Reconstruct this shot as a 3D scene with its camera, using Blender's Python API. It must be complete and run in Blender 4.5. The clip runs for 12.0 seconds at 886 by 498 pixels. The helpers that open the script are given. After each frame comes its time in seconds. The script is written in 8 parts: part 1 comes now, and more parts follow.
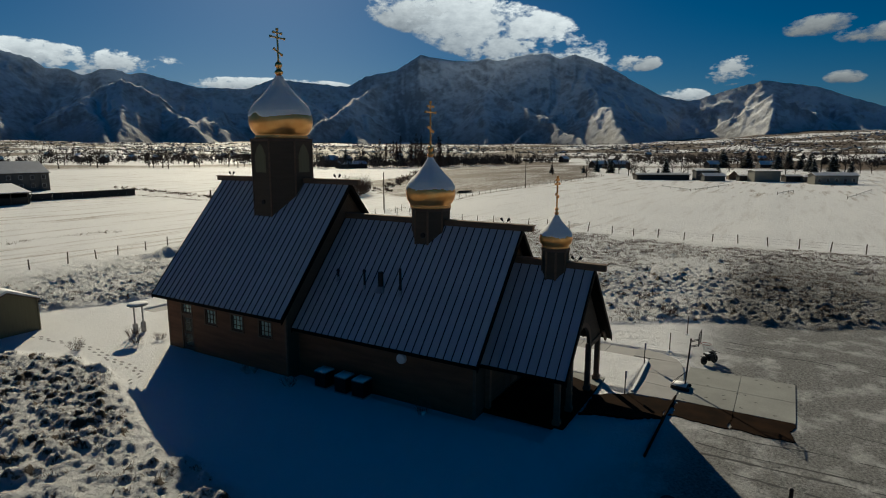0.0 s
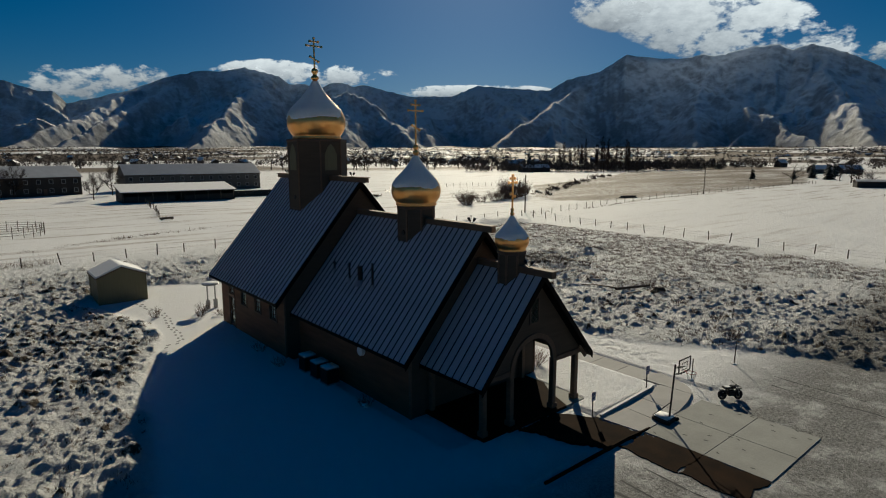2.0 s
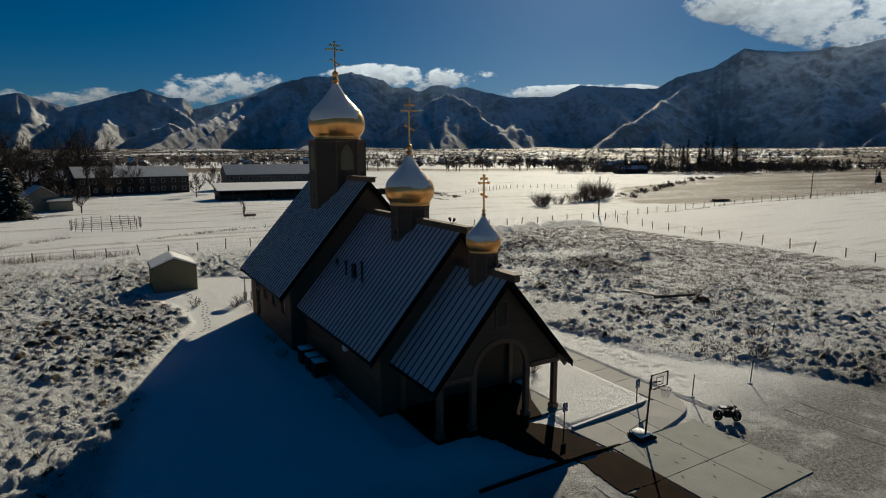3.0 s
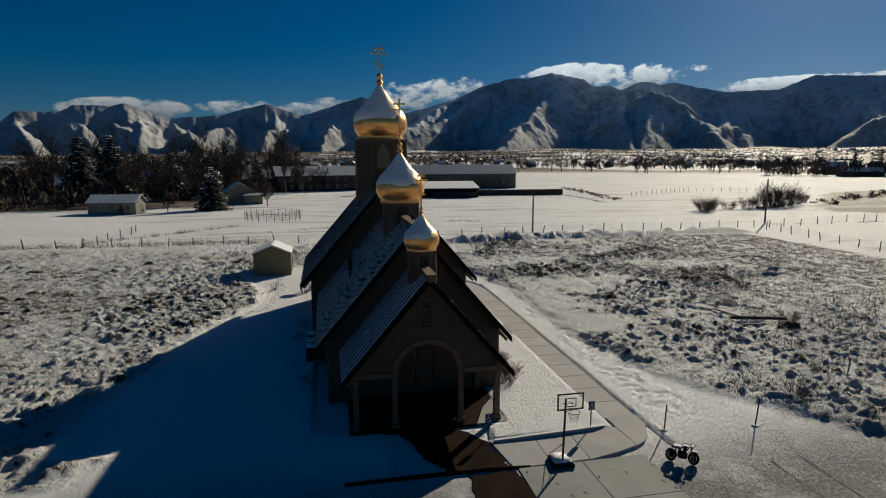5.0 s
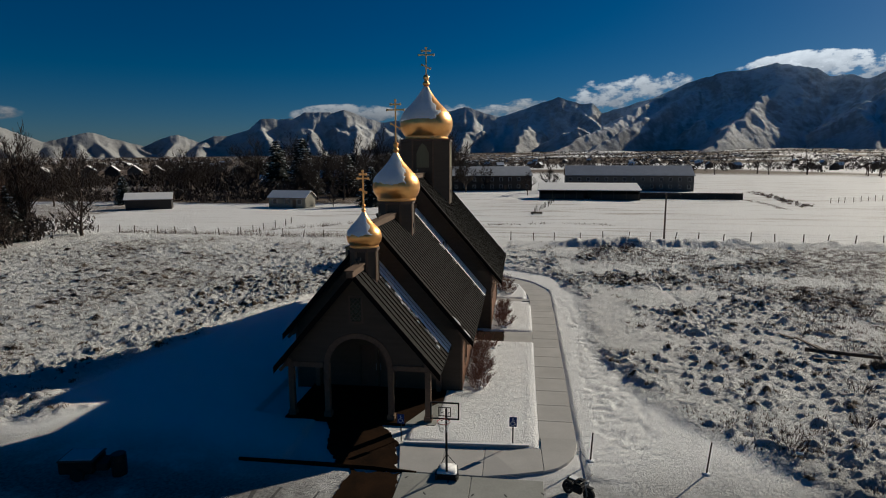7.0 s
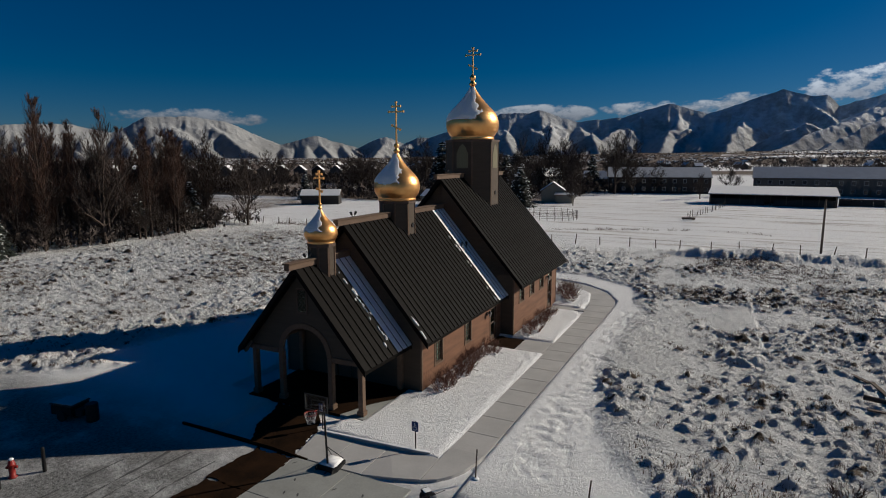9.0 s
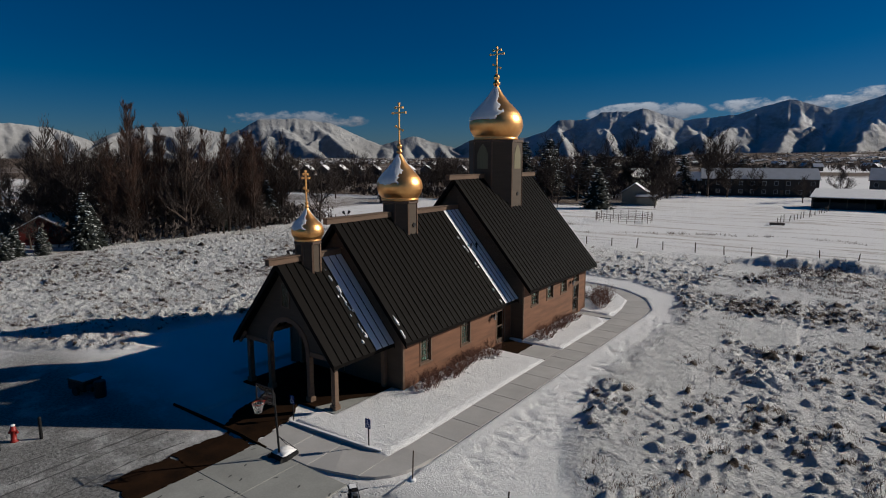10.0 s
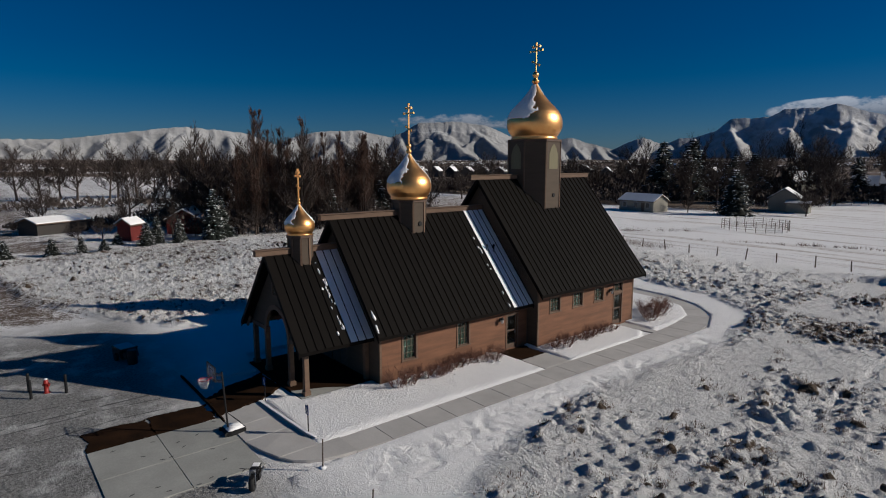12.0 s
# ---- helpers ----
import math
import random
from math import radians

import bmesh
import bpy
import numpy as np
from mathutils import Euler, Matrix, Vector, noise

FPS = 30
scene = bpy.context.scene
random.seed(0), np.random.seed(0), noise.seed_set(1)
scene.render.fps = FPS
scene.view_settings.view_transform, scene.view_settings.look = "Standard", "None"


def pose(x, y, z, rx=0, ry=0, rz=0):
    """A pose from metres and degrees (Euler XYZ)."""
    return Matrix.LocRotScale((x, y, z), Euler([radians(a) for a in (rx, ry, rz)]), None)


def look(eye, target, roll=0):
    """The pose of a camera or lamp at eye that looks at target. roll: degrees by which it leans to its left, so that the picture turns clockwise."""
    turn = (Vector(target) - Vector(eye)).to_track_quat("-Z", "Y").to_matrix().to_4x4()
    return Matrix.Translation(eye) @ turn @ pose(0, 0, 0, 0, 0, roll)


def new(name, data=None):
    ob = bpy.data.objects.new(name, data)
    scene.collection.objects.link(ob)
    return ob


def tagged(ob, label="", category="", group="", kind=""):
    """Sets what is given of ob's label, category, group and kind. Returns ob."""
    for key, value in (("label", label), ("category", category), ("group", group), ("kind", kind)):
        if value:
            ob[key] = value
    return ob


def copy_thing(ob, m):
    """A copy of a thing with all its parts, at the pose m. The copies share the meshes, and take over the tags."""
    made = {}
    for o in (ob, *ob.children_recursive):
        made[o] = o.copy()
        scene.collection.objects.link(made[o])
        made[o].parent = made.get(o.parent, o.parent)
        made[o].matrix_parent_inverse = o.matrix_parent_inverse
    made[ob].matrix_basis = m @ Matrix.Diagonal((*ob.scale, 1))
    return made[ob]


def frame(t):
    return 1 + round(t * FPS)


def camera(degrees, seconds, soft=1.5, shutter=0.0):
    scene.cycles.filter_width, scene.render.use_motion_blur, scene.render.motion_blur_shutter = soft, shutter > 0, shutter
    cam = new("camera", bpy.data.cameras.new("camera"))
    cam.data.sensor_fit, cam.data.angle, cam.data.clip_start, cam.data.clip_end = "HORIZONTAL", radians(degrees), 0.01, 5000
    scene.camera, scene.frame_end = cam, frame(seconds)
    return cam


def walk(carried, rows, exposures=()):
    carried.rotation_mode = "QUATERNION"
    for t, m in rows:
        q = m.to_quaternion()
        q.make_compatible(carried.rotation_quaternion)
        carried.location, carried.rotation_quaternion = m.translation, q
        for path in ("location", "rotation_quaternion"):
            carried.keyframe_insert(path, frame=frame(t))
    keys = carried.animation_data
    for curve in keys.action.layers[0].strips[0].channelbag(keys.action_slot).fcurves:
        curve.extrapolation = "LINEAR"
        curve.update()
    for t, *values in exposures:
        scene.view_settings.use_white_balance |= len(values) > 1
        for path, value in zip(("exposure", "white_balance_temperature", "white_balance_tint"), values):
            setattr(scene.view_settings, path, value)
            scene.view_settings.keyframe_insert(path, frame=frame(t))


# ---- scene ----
cam = camera(74.71, 12.0, soft=1.1)
# seconds, place, yaw, pitch, roll
PATH = [
    (0.0, 0.273, 0.568, 12.716, -59.35, -9.53, -0.06),
    (0.5, 1.884, -1.910, 12.622, -54.52, -9.42, -0.04),
    (1.0, 3.715, -4.211, 12.530, -49.74, -9.32, -0.03),
    (1.5, 5.759, -6.325, 12.473, -44.94, -9.25, 0.00),
    (2.0, 7.986, -8.279, 12.396, -40.15, -9.15, 0.03),
    (2.5, 10.367, -10.049, 12.354, -35.31, -9.10, 0.05),
    (3.0, 12.865, -11.587, 12.330, -30.52, -9.04, 0.05),
    (3.5, 15.480, -12.914, 12.295, -25.73, -9.00, 0.06),
    (4.0, 18.190, -14.032, 12.247, -20.94, -8.97, 0.10),
    (4.5, 20.960, -14.929, 12.192, -16.17, -8.94, 0.13),
    (5.0, 23.758, -15.594, 12.137, -11.44, -8.91, 0.15),
    (5.5, 26.572, -16.021, 12.087, -6.75, -8.87, 0.15),
    (6.0, 29.438, -16.207, 12.046, -2.03, -8.84, 0.14),
    (6.5, 32.304, -16.156, 12.028, 2.71, -8.82, 0.12),
    (7.0, 35.150, -15.861, 12.017, 7.42, -8.79, 0.12),
    (7.5, 37.966, -15.340, 12.015, 12.12, -8.77, 0.13),
    (8.0, 40.734, -14.602, 12.019, 16.83, -8.75, 0.12),
    (8.5, 43.431, -13.654, 12.022, 21.54, -8.74, 0.12),
    (9.0, 46.039, -12.501, 12.019, 26.25, -8.73, 0.11),
    (9.5, 48.539, -11.139, 12.017, 30.97, -8.73, 0.09),
    (10.0, 50.902, -9.569, 12.047, 35.69, -8.72, 0.04),
    (10.5, 53.002, -7.936, 12.039, 40.12, -8.65, 0.04),
    (11.0, 54.755, -6.338, 11.993, 44.10, -8.62, 0.01),
    (11.5, 56.208, -4.853, 11.943, 47.63, -8.59, -0.02),
    (12.0, 57.382, -3.514, 11.914, 50.71, -8.54, -0.05),
]
walk(cam, [(t, pose(x, y, z, 90 + pitch, roll, yaw)) for t, x, y, z, yaw, pitch, roll in PATH], [(0.0, -0.24, 5650.0, 0.0), (6.0, -0.24, 5500.0, 4.0), (12.0, -0.12, 5150.0, 10.0)])

# ---- world and sun ----
SUN_DIR = Vector((0.69, 0.715, 0.475)).normalized()
world = bpy.data.worlds.new("sky")
scene.world = world
world.use_nodes = True
wt = world.node_tree
sky = wt.nodes.new("ShaderNodeTexSky")
sky.sky_type = "NISHITA"
sky.sun_disc = False
sky.sun_elevation = math.asin(SUN_DIR.z)
sky.sun_rotation = math.atan2(SUN_DIR.x, SUN_DIR.y)
sky.altitude = 1400.0
sky.air_density, sky.dust_density, sky.ozone_density = 1.0, 1.1, 6.0
grade = wt.nodes.new("ShaderNodeHueSaturation")
grade.inputs["Saturation"].default_value = 1.36
grade.inputs["Hue"].default_value = 0.494
grade.inputs["Value"].default_value = 0.56
wt.links.new(sky.outputs[0], grade.inputs["Color"])
wt.links.new(grade.outputs[0], wt.nodes["Background"].inputs["Color"])
wt.nodes["Background"].inputs["Strength"].default_value = 0.05

sun = new("sun", bpy.data.lights.new("sun", "SUN"))
sun.data.energy, sun.data.angle, sun.data.color = 5.0, radians(0.6), (1.0, 0.79, 0.54)
sun.matrix_world = look(SUN_DIR * 100, (0, 0, 0))

# ---- materials ----
def node(nt, kind, **sockets):
    n = nt.nodes.new(kind)
    for key, value in sockets.items():
        n.inputs[key.replace("_", " ")].default_value = value
    return n


def noise_tex(nt, coord, scale, detail=4.0, rough=0.55):
    n = node(nt, "ShaderNodeTexNoise", Scale=scale, Detail=detail, Roughness=rough)
    nt.links.new(coord, n.inputs["Vector"])
    return n.outputs["Fac"]


def ramp(nt, fac, a, b, ca=(0, 0, 0, 1), cb=(1, 1, 1, 1)):
    n = nt.nodes.new("ShaderNodeValToRGB")
    n.color_ramp.elements[0].position, n.color_ramp.elements[1].position = a, b
    n.color_ramp.elements[0].color, n.color_ramp.elements[1].color = ca, cb
    nt.links.new(fac, n.inputs["Fac"])
    return n.outputs["Color"]


def mix(nt, fac, a, b, kind="MIX"):
    n = nt.nodes.new("ShaderNodeMix")
    n.data_type, n.blend_type = "RGBA", kind
    for value, i in ((fac, 0), (a, 6), (b, 7)):
        if isinstance(value, (int, float)):
            n.inputs[i].default_value = value
        elif isinstance(value, tuple):
            n.inputs[i].default_value = value if len(value) == 4 else (*value, 1)
        else:
            nt.links.new(value, n.inputs[i])
    return n.outputs[2]


def math_node(nt, op, a, b=0.0):
    n = nt.nodes.new("ShaderNodeMath")
    n.operation = op
    for i, value in enumerate((a, b)):
        if isinstance(value, (int, float)):
            n.inputs[i].default_value = value
        else:
            nt.links.new(value, n.inputs[i])
    return n.outputs[0]


def base_material(name):
    m = bpy.data.materials.new(name)
    m.use_nodes = True
    nt = m.node_tree
    return m, nt, nt.nodes["Principled BSDF"]


def bumped(nt, bsdf, height, strength, distance):
    b = node(nt, "ShaderNodeBump", Strength=strength, Distance=distance)
    nt.links.new(height, b.inputs["Height"])
    nt.links.new(b.outputs[0], bsdf.inputs["Normal"])


def plain(name, colour, rough=0.7, metal=0.0, vary=0.25, large=1.3, small=22.0, bump=0.25, depth=0.004, stretch=(1, 1, 1), rand=0.0, dark=None, gloss=0.4):
    """A surface of one base colour with wear at two scales."""
    m, nt, bsdf = base_material(name)
    co = nt.nodes.new("ShaderNodeTexCoord").outputs["Object"]
    mp = node(nt, "ShaderNodeMapping", Scale=stretch)
    nt.links.new(co, mp.inputs["Vector"])
    co = mp.outputs[0]
    big, fine = noise_tex(nt, co, large), noise_tex(nt, co, small, 6)
    low = dark or tuple(c * (1 - vary) for c in colour)
    high = tuple(min(1, c * (1 + vary * 0.6)) for c in colour)
    c = mix(nt, ramp(nt, big, 0.3, 0.7), low, high)
    c = mix(nt, 0.35, c, mix(nt, ramp(nt, fine, 0.3, 0.7), low, high))
    if rand:
        info = nt.nodes.new("ShaderNodeObjectInfo")
        n = node(nt, "ShaderNodeHueSaturation")
        nt.links.new(c, n.inputs["Color"])
        nt.links.new(math_node(nt, "ADD", math_node(nt, "MULTIPLY", info.outputs["Random"], rand), 1 - rand / 2), n.inputs["Value"])
        c = n.outputs[0]
    nt.links.new(c, bsdf.inputs["Base Color"])
    r = math_node(nt, "ADD", math_node(nt, "MULTIPLY", fine, 0.25), rough - 0.12)
    nt.links.new(r, bsdf.inputs["Roughness"])
    bsdf.inputs["Metallic"].default_value = metal
    bsdf.inputs["Specular IOR Level"].default_value = gloss
    bumped(nt, bsdf, fine, bump, depth)
    return m


def glass(name, tint=(0.62, 0.80, 0.74)):
    m, nt, bsdf = base_material(name)
    bsdf.inputs["Base Color"].default_value = (*tint, 1)
    bsdf.inputs["Roughness"].default_value = 0.02
    bsdf.inputs["Transmission Weight"].default_value = 1.0
    bsdf.inputs["IOR"].default_value = 1.3
    return m


SNOW = plain("snow", (0.84, 0.845, 0.85), 0.75, vary=0.08, large=0.8, small=9.0, bump=0.5, depth=0.03)
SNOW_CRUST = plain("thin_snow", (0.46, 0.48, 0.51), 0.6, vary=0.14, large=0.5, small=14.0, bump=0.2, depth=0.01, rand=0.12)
SIDING = plain("brown_siding", (0.160, 0.074, 0.036), 0.75, vary=0.42, large=0.5, small=30, stretch=(1, 1, 8), bump=0.2)
TIMBER = plain("timber", (0.140, 0.090, 0.058), 0.75, vary=0.3, large=1.2, small=26, stretch=(6, 1, 6), bump=0.3, rand=0.15)
TOWER = plain("weathered_brown_boards", (0.078, 0.058, 0.040), 0.8, vary=0.2, large=0.7, small=30, stretch=(1, 1, 8), bump=0.2)
TRIM = plain("dark_trim", (0.10, 0.065, 0.045), 0.7, vary=0.25)
ROOF = plain("dark_metal_roof", (0.0064, 0.0054, 0.0048), 0.6, 0.0, vary=0.25, large=0.35, small=3.0, bump=0.06, depth=0.01, rand=0.25, gloss=0.05)
GLASS = glass("window_glass")
CLEAR = glass("clear_acrylic", (0.9, 0.9, 0.9))
CONCRETE = plain("concrete", (0.43, 0.42, 0.405), 0.85, vary=0.20, large=0.6, small=18, bump=0.25, rand=0.08)
APRON = plain("worn_concrete", (0.30, 0.305, 0.285), 0.85, vary=0.28, large=0.5, small=14, bump=0.25, rand=0.08)
# serves real wet concrete, and paints shade on the porch floor and kerb
WET_SHADED = plain("wet_or_shaded_concrete", (0.024, 0.0125, 0.006), 0.85, vary=0.55, large=0.9, small=12, bump=0.2, dark=(0.007, 0.005, 0.0035), gloss=0.03)
BLACK = plain("black_metal", (0.02, 0.02, 0.021), 0.5, 0.4)
RUBBER = plain("black_rubber", (0.018, 0.018, 0.018), 0.8)
STEEL = plain("grey_steel", (0.32, 0.33, 0.34), 0.4, 0.8)
RED = plain("red_paint", (0.26, 0.02, 0.014), 0.45)
BLUE = plain("blue_sign", (0.015, 0.05, 0.22), 0.4, vary=0.1)
WHITE = plain("white_paint", (0.75, 0.75, 0.74), 0.5, vary=0.1)
WEATHERED = plain("weathered_wood", (0.11, 0.085, 0.065), 0.85, vary=0.35, stretch=(3, 3, 1))
BARK = plain("bark", (0.065, 0.048, 0.038), 0.9, vary=0.4, large=2, small=16)
TWIG = plain("red_brown_twigs", (0.080, 0.045, 0.031), 0.9, vary=0.4, large=0.4, small=2)
SHRUB = plain("reddish_stems", (0.17, 0.088, 0.062), 0.9, vary=0.4, large=0.6, small=4)
CURTAIN = plain("green_grey_curtain", (0.028, 0.046, 0.036), 0.8, vary=0.3, large=2, small=12, stretch=(6, 6, 0.5))
DARK_TWIG = plain("dark_twigs", (0.048, 0.036, 0.030), 0.9, vary=0.4, large=0.4, small=2)
WOODS = plain("bare_woodland", (0.080, 0.064, 0.056), 0.9, vary=0.4, large=0.05, small=0.4)
DRY = plain("dry_weeds", (0.17, 0.120, 0.085), 0.9, vary=0.45, large=0.6, small=4)
NEEDLES = plain("conifer_needles", (0.013, 0.017, 0.013), 0.85, vary=0.4, large=1, small=6)
PALE_WOOD = plain("pale_wood", (0.55, 0.46, 0.34), 0.5, vary=0.2, stretch=(1, 8, 1))
OLIVE = plain("olive_siding", (0.17, 0.155, 0.09), 0.75, vary=0.15, stretch=(8, 8, 0.6), small=10)


def gold_material():
    m, nt, bsdf = base_material("gold_leaf")
    co = nt.nodes.new("ShaderNodeTexCoord").outputs["Object"]
    big, fine = noise_tex(nt, co, 1.6), noise_tex(nt, co, 14.0, 6)
    nt.links.new(mix(nt, ramp(nt, big, 0.35, 0.7), (0.88, 0.44, 0.14), (0.95, 0.55, 0.20)), bsdf.inputs["Base Color"])
    nt.links.new(math_node(nt, "ADD", math_node(nt, "MULTIPLY", fine, 0.2), 0.26), bsdf.inputs["Roughness"])
    bsdf.inputs["Metallic"].default_value = 1.0
    bumped(nt, bsdf, math_node(nt, "ADD", big, math_node(nt, "MULTIPLY", fine, 0.12)), 0.3, 0.05)
    return m


GOLD = gold_material()

# ---- mesh helpers ----
def box(bm, x0, y0, z0, x1, y1, z1, bevel=0.0):
    r = bmesh.ops.create_cube(bm, size=1.0)
    bmesh.ops.transform(bm, matrix=Matrix.Translation(((x0 + x1) / 2, (y0 + y1) / 2, (z0 + z1) / 2)) @ Matrix.Diagonal((x1 - x0, y1 - y0, z1 - z0, 1)), verts=r["verts"])
    if bevel:
        es = list({e for v in r["verts"] for e in v.link_edges})
        bmesh.ops.bevel(bm, geom=es, offset=bevel, segments=2, affect="EDGES")
    return bm


def rod(bm, a, b, r0, r1=None, seg=8):
    a, b = Vector(a), Vector(b)
    r1 = r0 if r1 is None else r1
    m = Matrix.Translation((a + b) / 2) @ (b - a).to_track_quat("Z", "Y").to_matrix().to_4x4()
    bmesh.ops.create_cone(bm, cap_ends=True, segments=seg, radius1=r0, radius2=r1, depth=(b - a).length, matrix=m)
    return bm


def lathe(bm, profile, seg=32, centre=(0, 0)):
    """Turns (radius, height) pairs round the upright through centre."""
    rings = []
    for r, z in profile:
        rings.append([bm.verts.new((centre[0] + r * math.cos(2 * math.pi * i / seg), centre[1] + r * math.sin(2 * math.pi * i / seg), z)) for i in range(seg)])
    for lo, hi in zip(rings, rings[1:]):
        for i in range(seg):
            bm.faces.new((lo[i], lo[(i + 1) % seg], hi[(i + 1) % seg], hi[i]))
    bm.faces.new(rings[-1])
    bm.faces.new(rings[0][::-1])
    return bm


def prism(bm, outline, z0, z1, bevel=0.0, seg=2):
    """An upright prism over a plan outline (counter-clockwise), its top edge rounded."""
    lo = [bm.verts.new((x, y, z0)) for x, y in outline]
    hi = [bm.verts.new((x, y, z1)) for x, y in outline]
    n = len(lo)
    top = bm.faces.new(hi)
    bm.faces.new(lo[::-1])
    for i in range(n):
        bm.faces.new((lo[i], lo[(i + 1) % n], hi[(i + 1) % n], hi[i]))
    if bevel:
        bmesh.ops.bevel(bm, geom=list(top.edges), offset=bevel, segments=seg, affect="EDGES")
    return bm


def mesh_of(name, bm, material, smooth=False):
    me = bpy.data.meshes.new(name)
    bmesh.ops.recalc_face_normals(bm, faces=bm.faces)
    bm.to_mesh(me)
    bm.free()
    for m in material if isinstance(material, (list, tuple)) else (material,):
        me.materials.append(m)
    if smooth:
        me.polygons.foreach_set("use_smooth", [True] * len(me.polygons))
    return me


def part(name, bm, material, parent, label="", smooth=False):
    ob = new(name, bm if isinstance(bm, bpy.types.Mesh) else mesh_of(name, bm, material, smooth))
    ob.parent = parent
    if label:
        ob["label"] = label
    return ob


def thing(name, label, category, at=(0, 0, 0), turn=0.0, group="", kind=""):
    ob = new(name)
    ob.matrix_world = pose(*at, 0, 0, turn)
    return tagged(ob, label, category, group, kind)


def single(name, bm, material, label, category, group="", kind="", smooth=False, m=None):
    ob = new(name, mesh_of(name, bm, material, smooth))
    if m is not None:
        ob.matrix_world = m
    return tagged(ob, label, category, group, kind)


def fast_mesh(name, verts, faces, material, smooth=True):
    """A mesh from arrays of places and of equal-sided faces."""
    verts, faces = np.asarray(verts, np.float32), np.asarray(faces, np.int32)
    me = bpy.data.meshes.new(name)
    n, k = faces.shape
    me.vertices.add(len(verts))
    me.vertices.foreach_set("co", verts.ravel())
    me.loops.add(n * k)
    me.loops.foreach_set("vertex_index", faces.ravel())
    me.polygons.add(n)
    me.polygons.foreach_set("loop_start", np.arange(0, n * k, k, dtype=np.int32))
    me.polygons.foreach_set("use_smooth", np.full(n, smooth))
    me.update(calc_edges=True)
    me.validate()
    me.materials.append(material)
    return me


TABLE = np.random.RandomState(7).rand(256, 256)


def vnoise(x, y, seed=0):
    x, y = np.asarray(x, float) + 17.3 * seed, np.asarray(y, float) - 9.7 * seed
    i, j = np.floor(x).astype(int), np.floor(y).astype(int)
    u, v = x - i, y - j
    u, v = u * u * (3 - 2 * u), v * v * (3 - 2 * v)
    a, b = TABLE[i % 256, j % 256], TABLE[(i + 1) % 256, j % 256]
    c, d = TABLE[i % 256, (j + 1) % 256], TABLE[(i + 1) % 256, (j + 1) % 256]
    return (a * (1 - u) + b * u) * (1 - v) + (c * (1 - u) + d * u) * v


def fbm(x, y, octaves=4, seed=0, gain=0.5):
    total, amp, norm = 0.0, 1.0, 0.0
    for k in range(octaves):
        total, norm = total + amp * vnoise(x * 2.03**k, y * 2.03**k, seed + 5 * k), norm + amp
        amp *= gain
    return total / norm


def inside_by(x, y, outline):
    """How far each place lies inside (+) or outside (-) a plan outline."""
    d2, sign = np.full(np.shape(x), 1e9), np.ones(np.shape(x), bool)
    n = len(outline)
    for k in range(n):
        (ax, ay), (bx, by) = outline[k], outline[(k + 1) % n]
        ex, ey = bx - ax, by - ay
        s = np.clip(((x - ax) * ex + (y - ay) * ey) / (ex * ex + ey * ey), 0, 1)
        d2 = np.minimum(d2, (x - ax - s * ex) ** 2 + (y - ay - s * ey) ** 2)
        cross = ((ay <= y) != (by <= y)) & (x < ax + (y - ay) * ex / (ey if ey else 1e-9))
        sign ^= cross
    return np.where(sign, -1, 1) * np.sqrt(d2)


def soft(a, b, v):
    s = np.clip((v - a) / (b - a), 0, 1)
    return s * s * (3 - 2 * s)

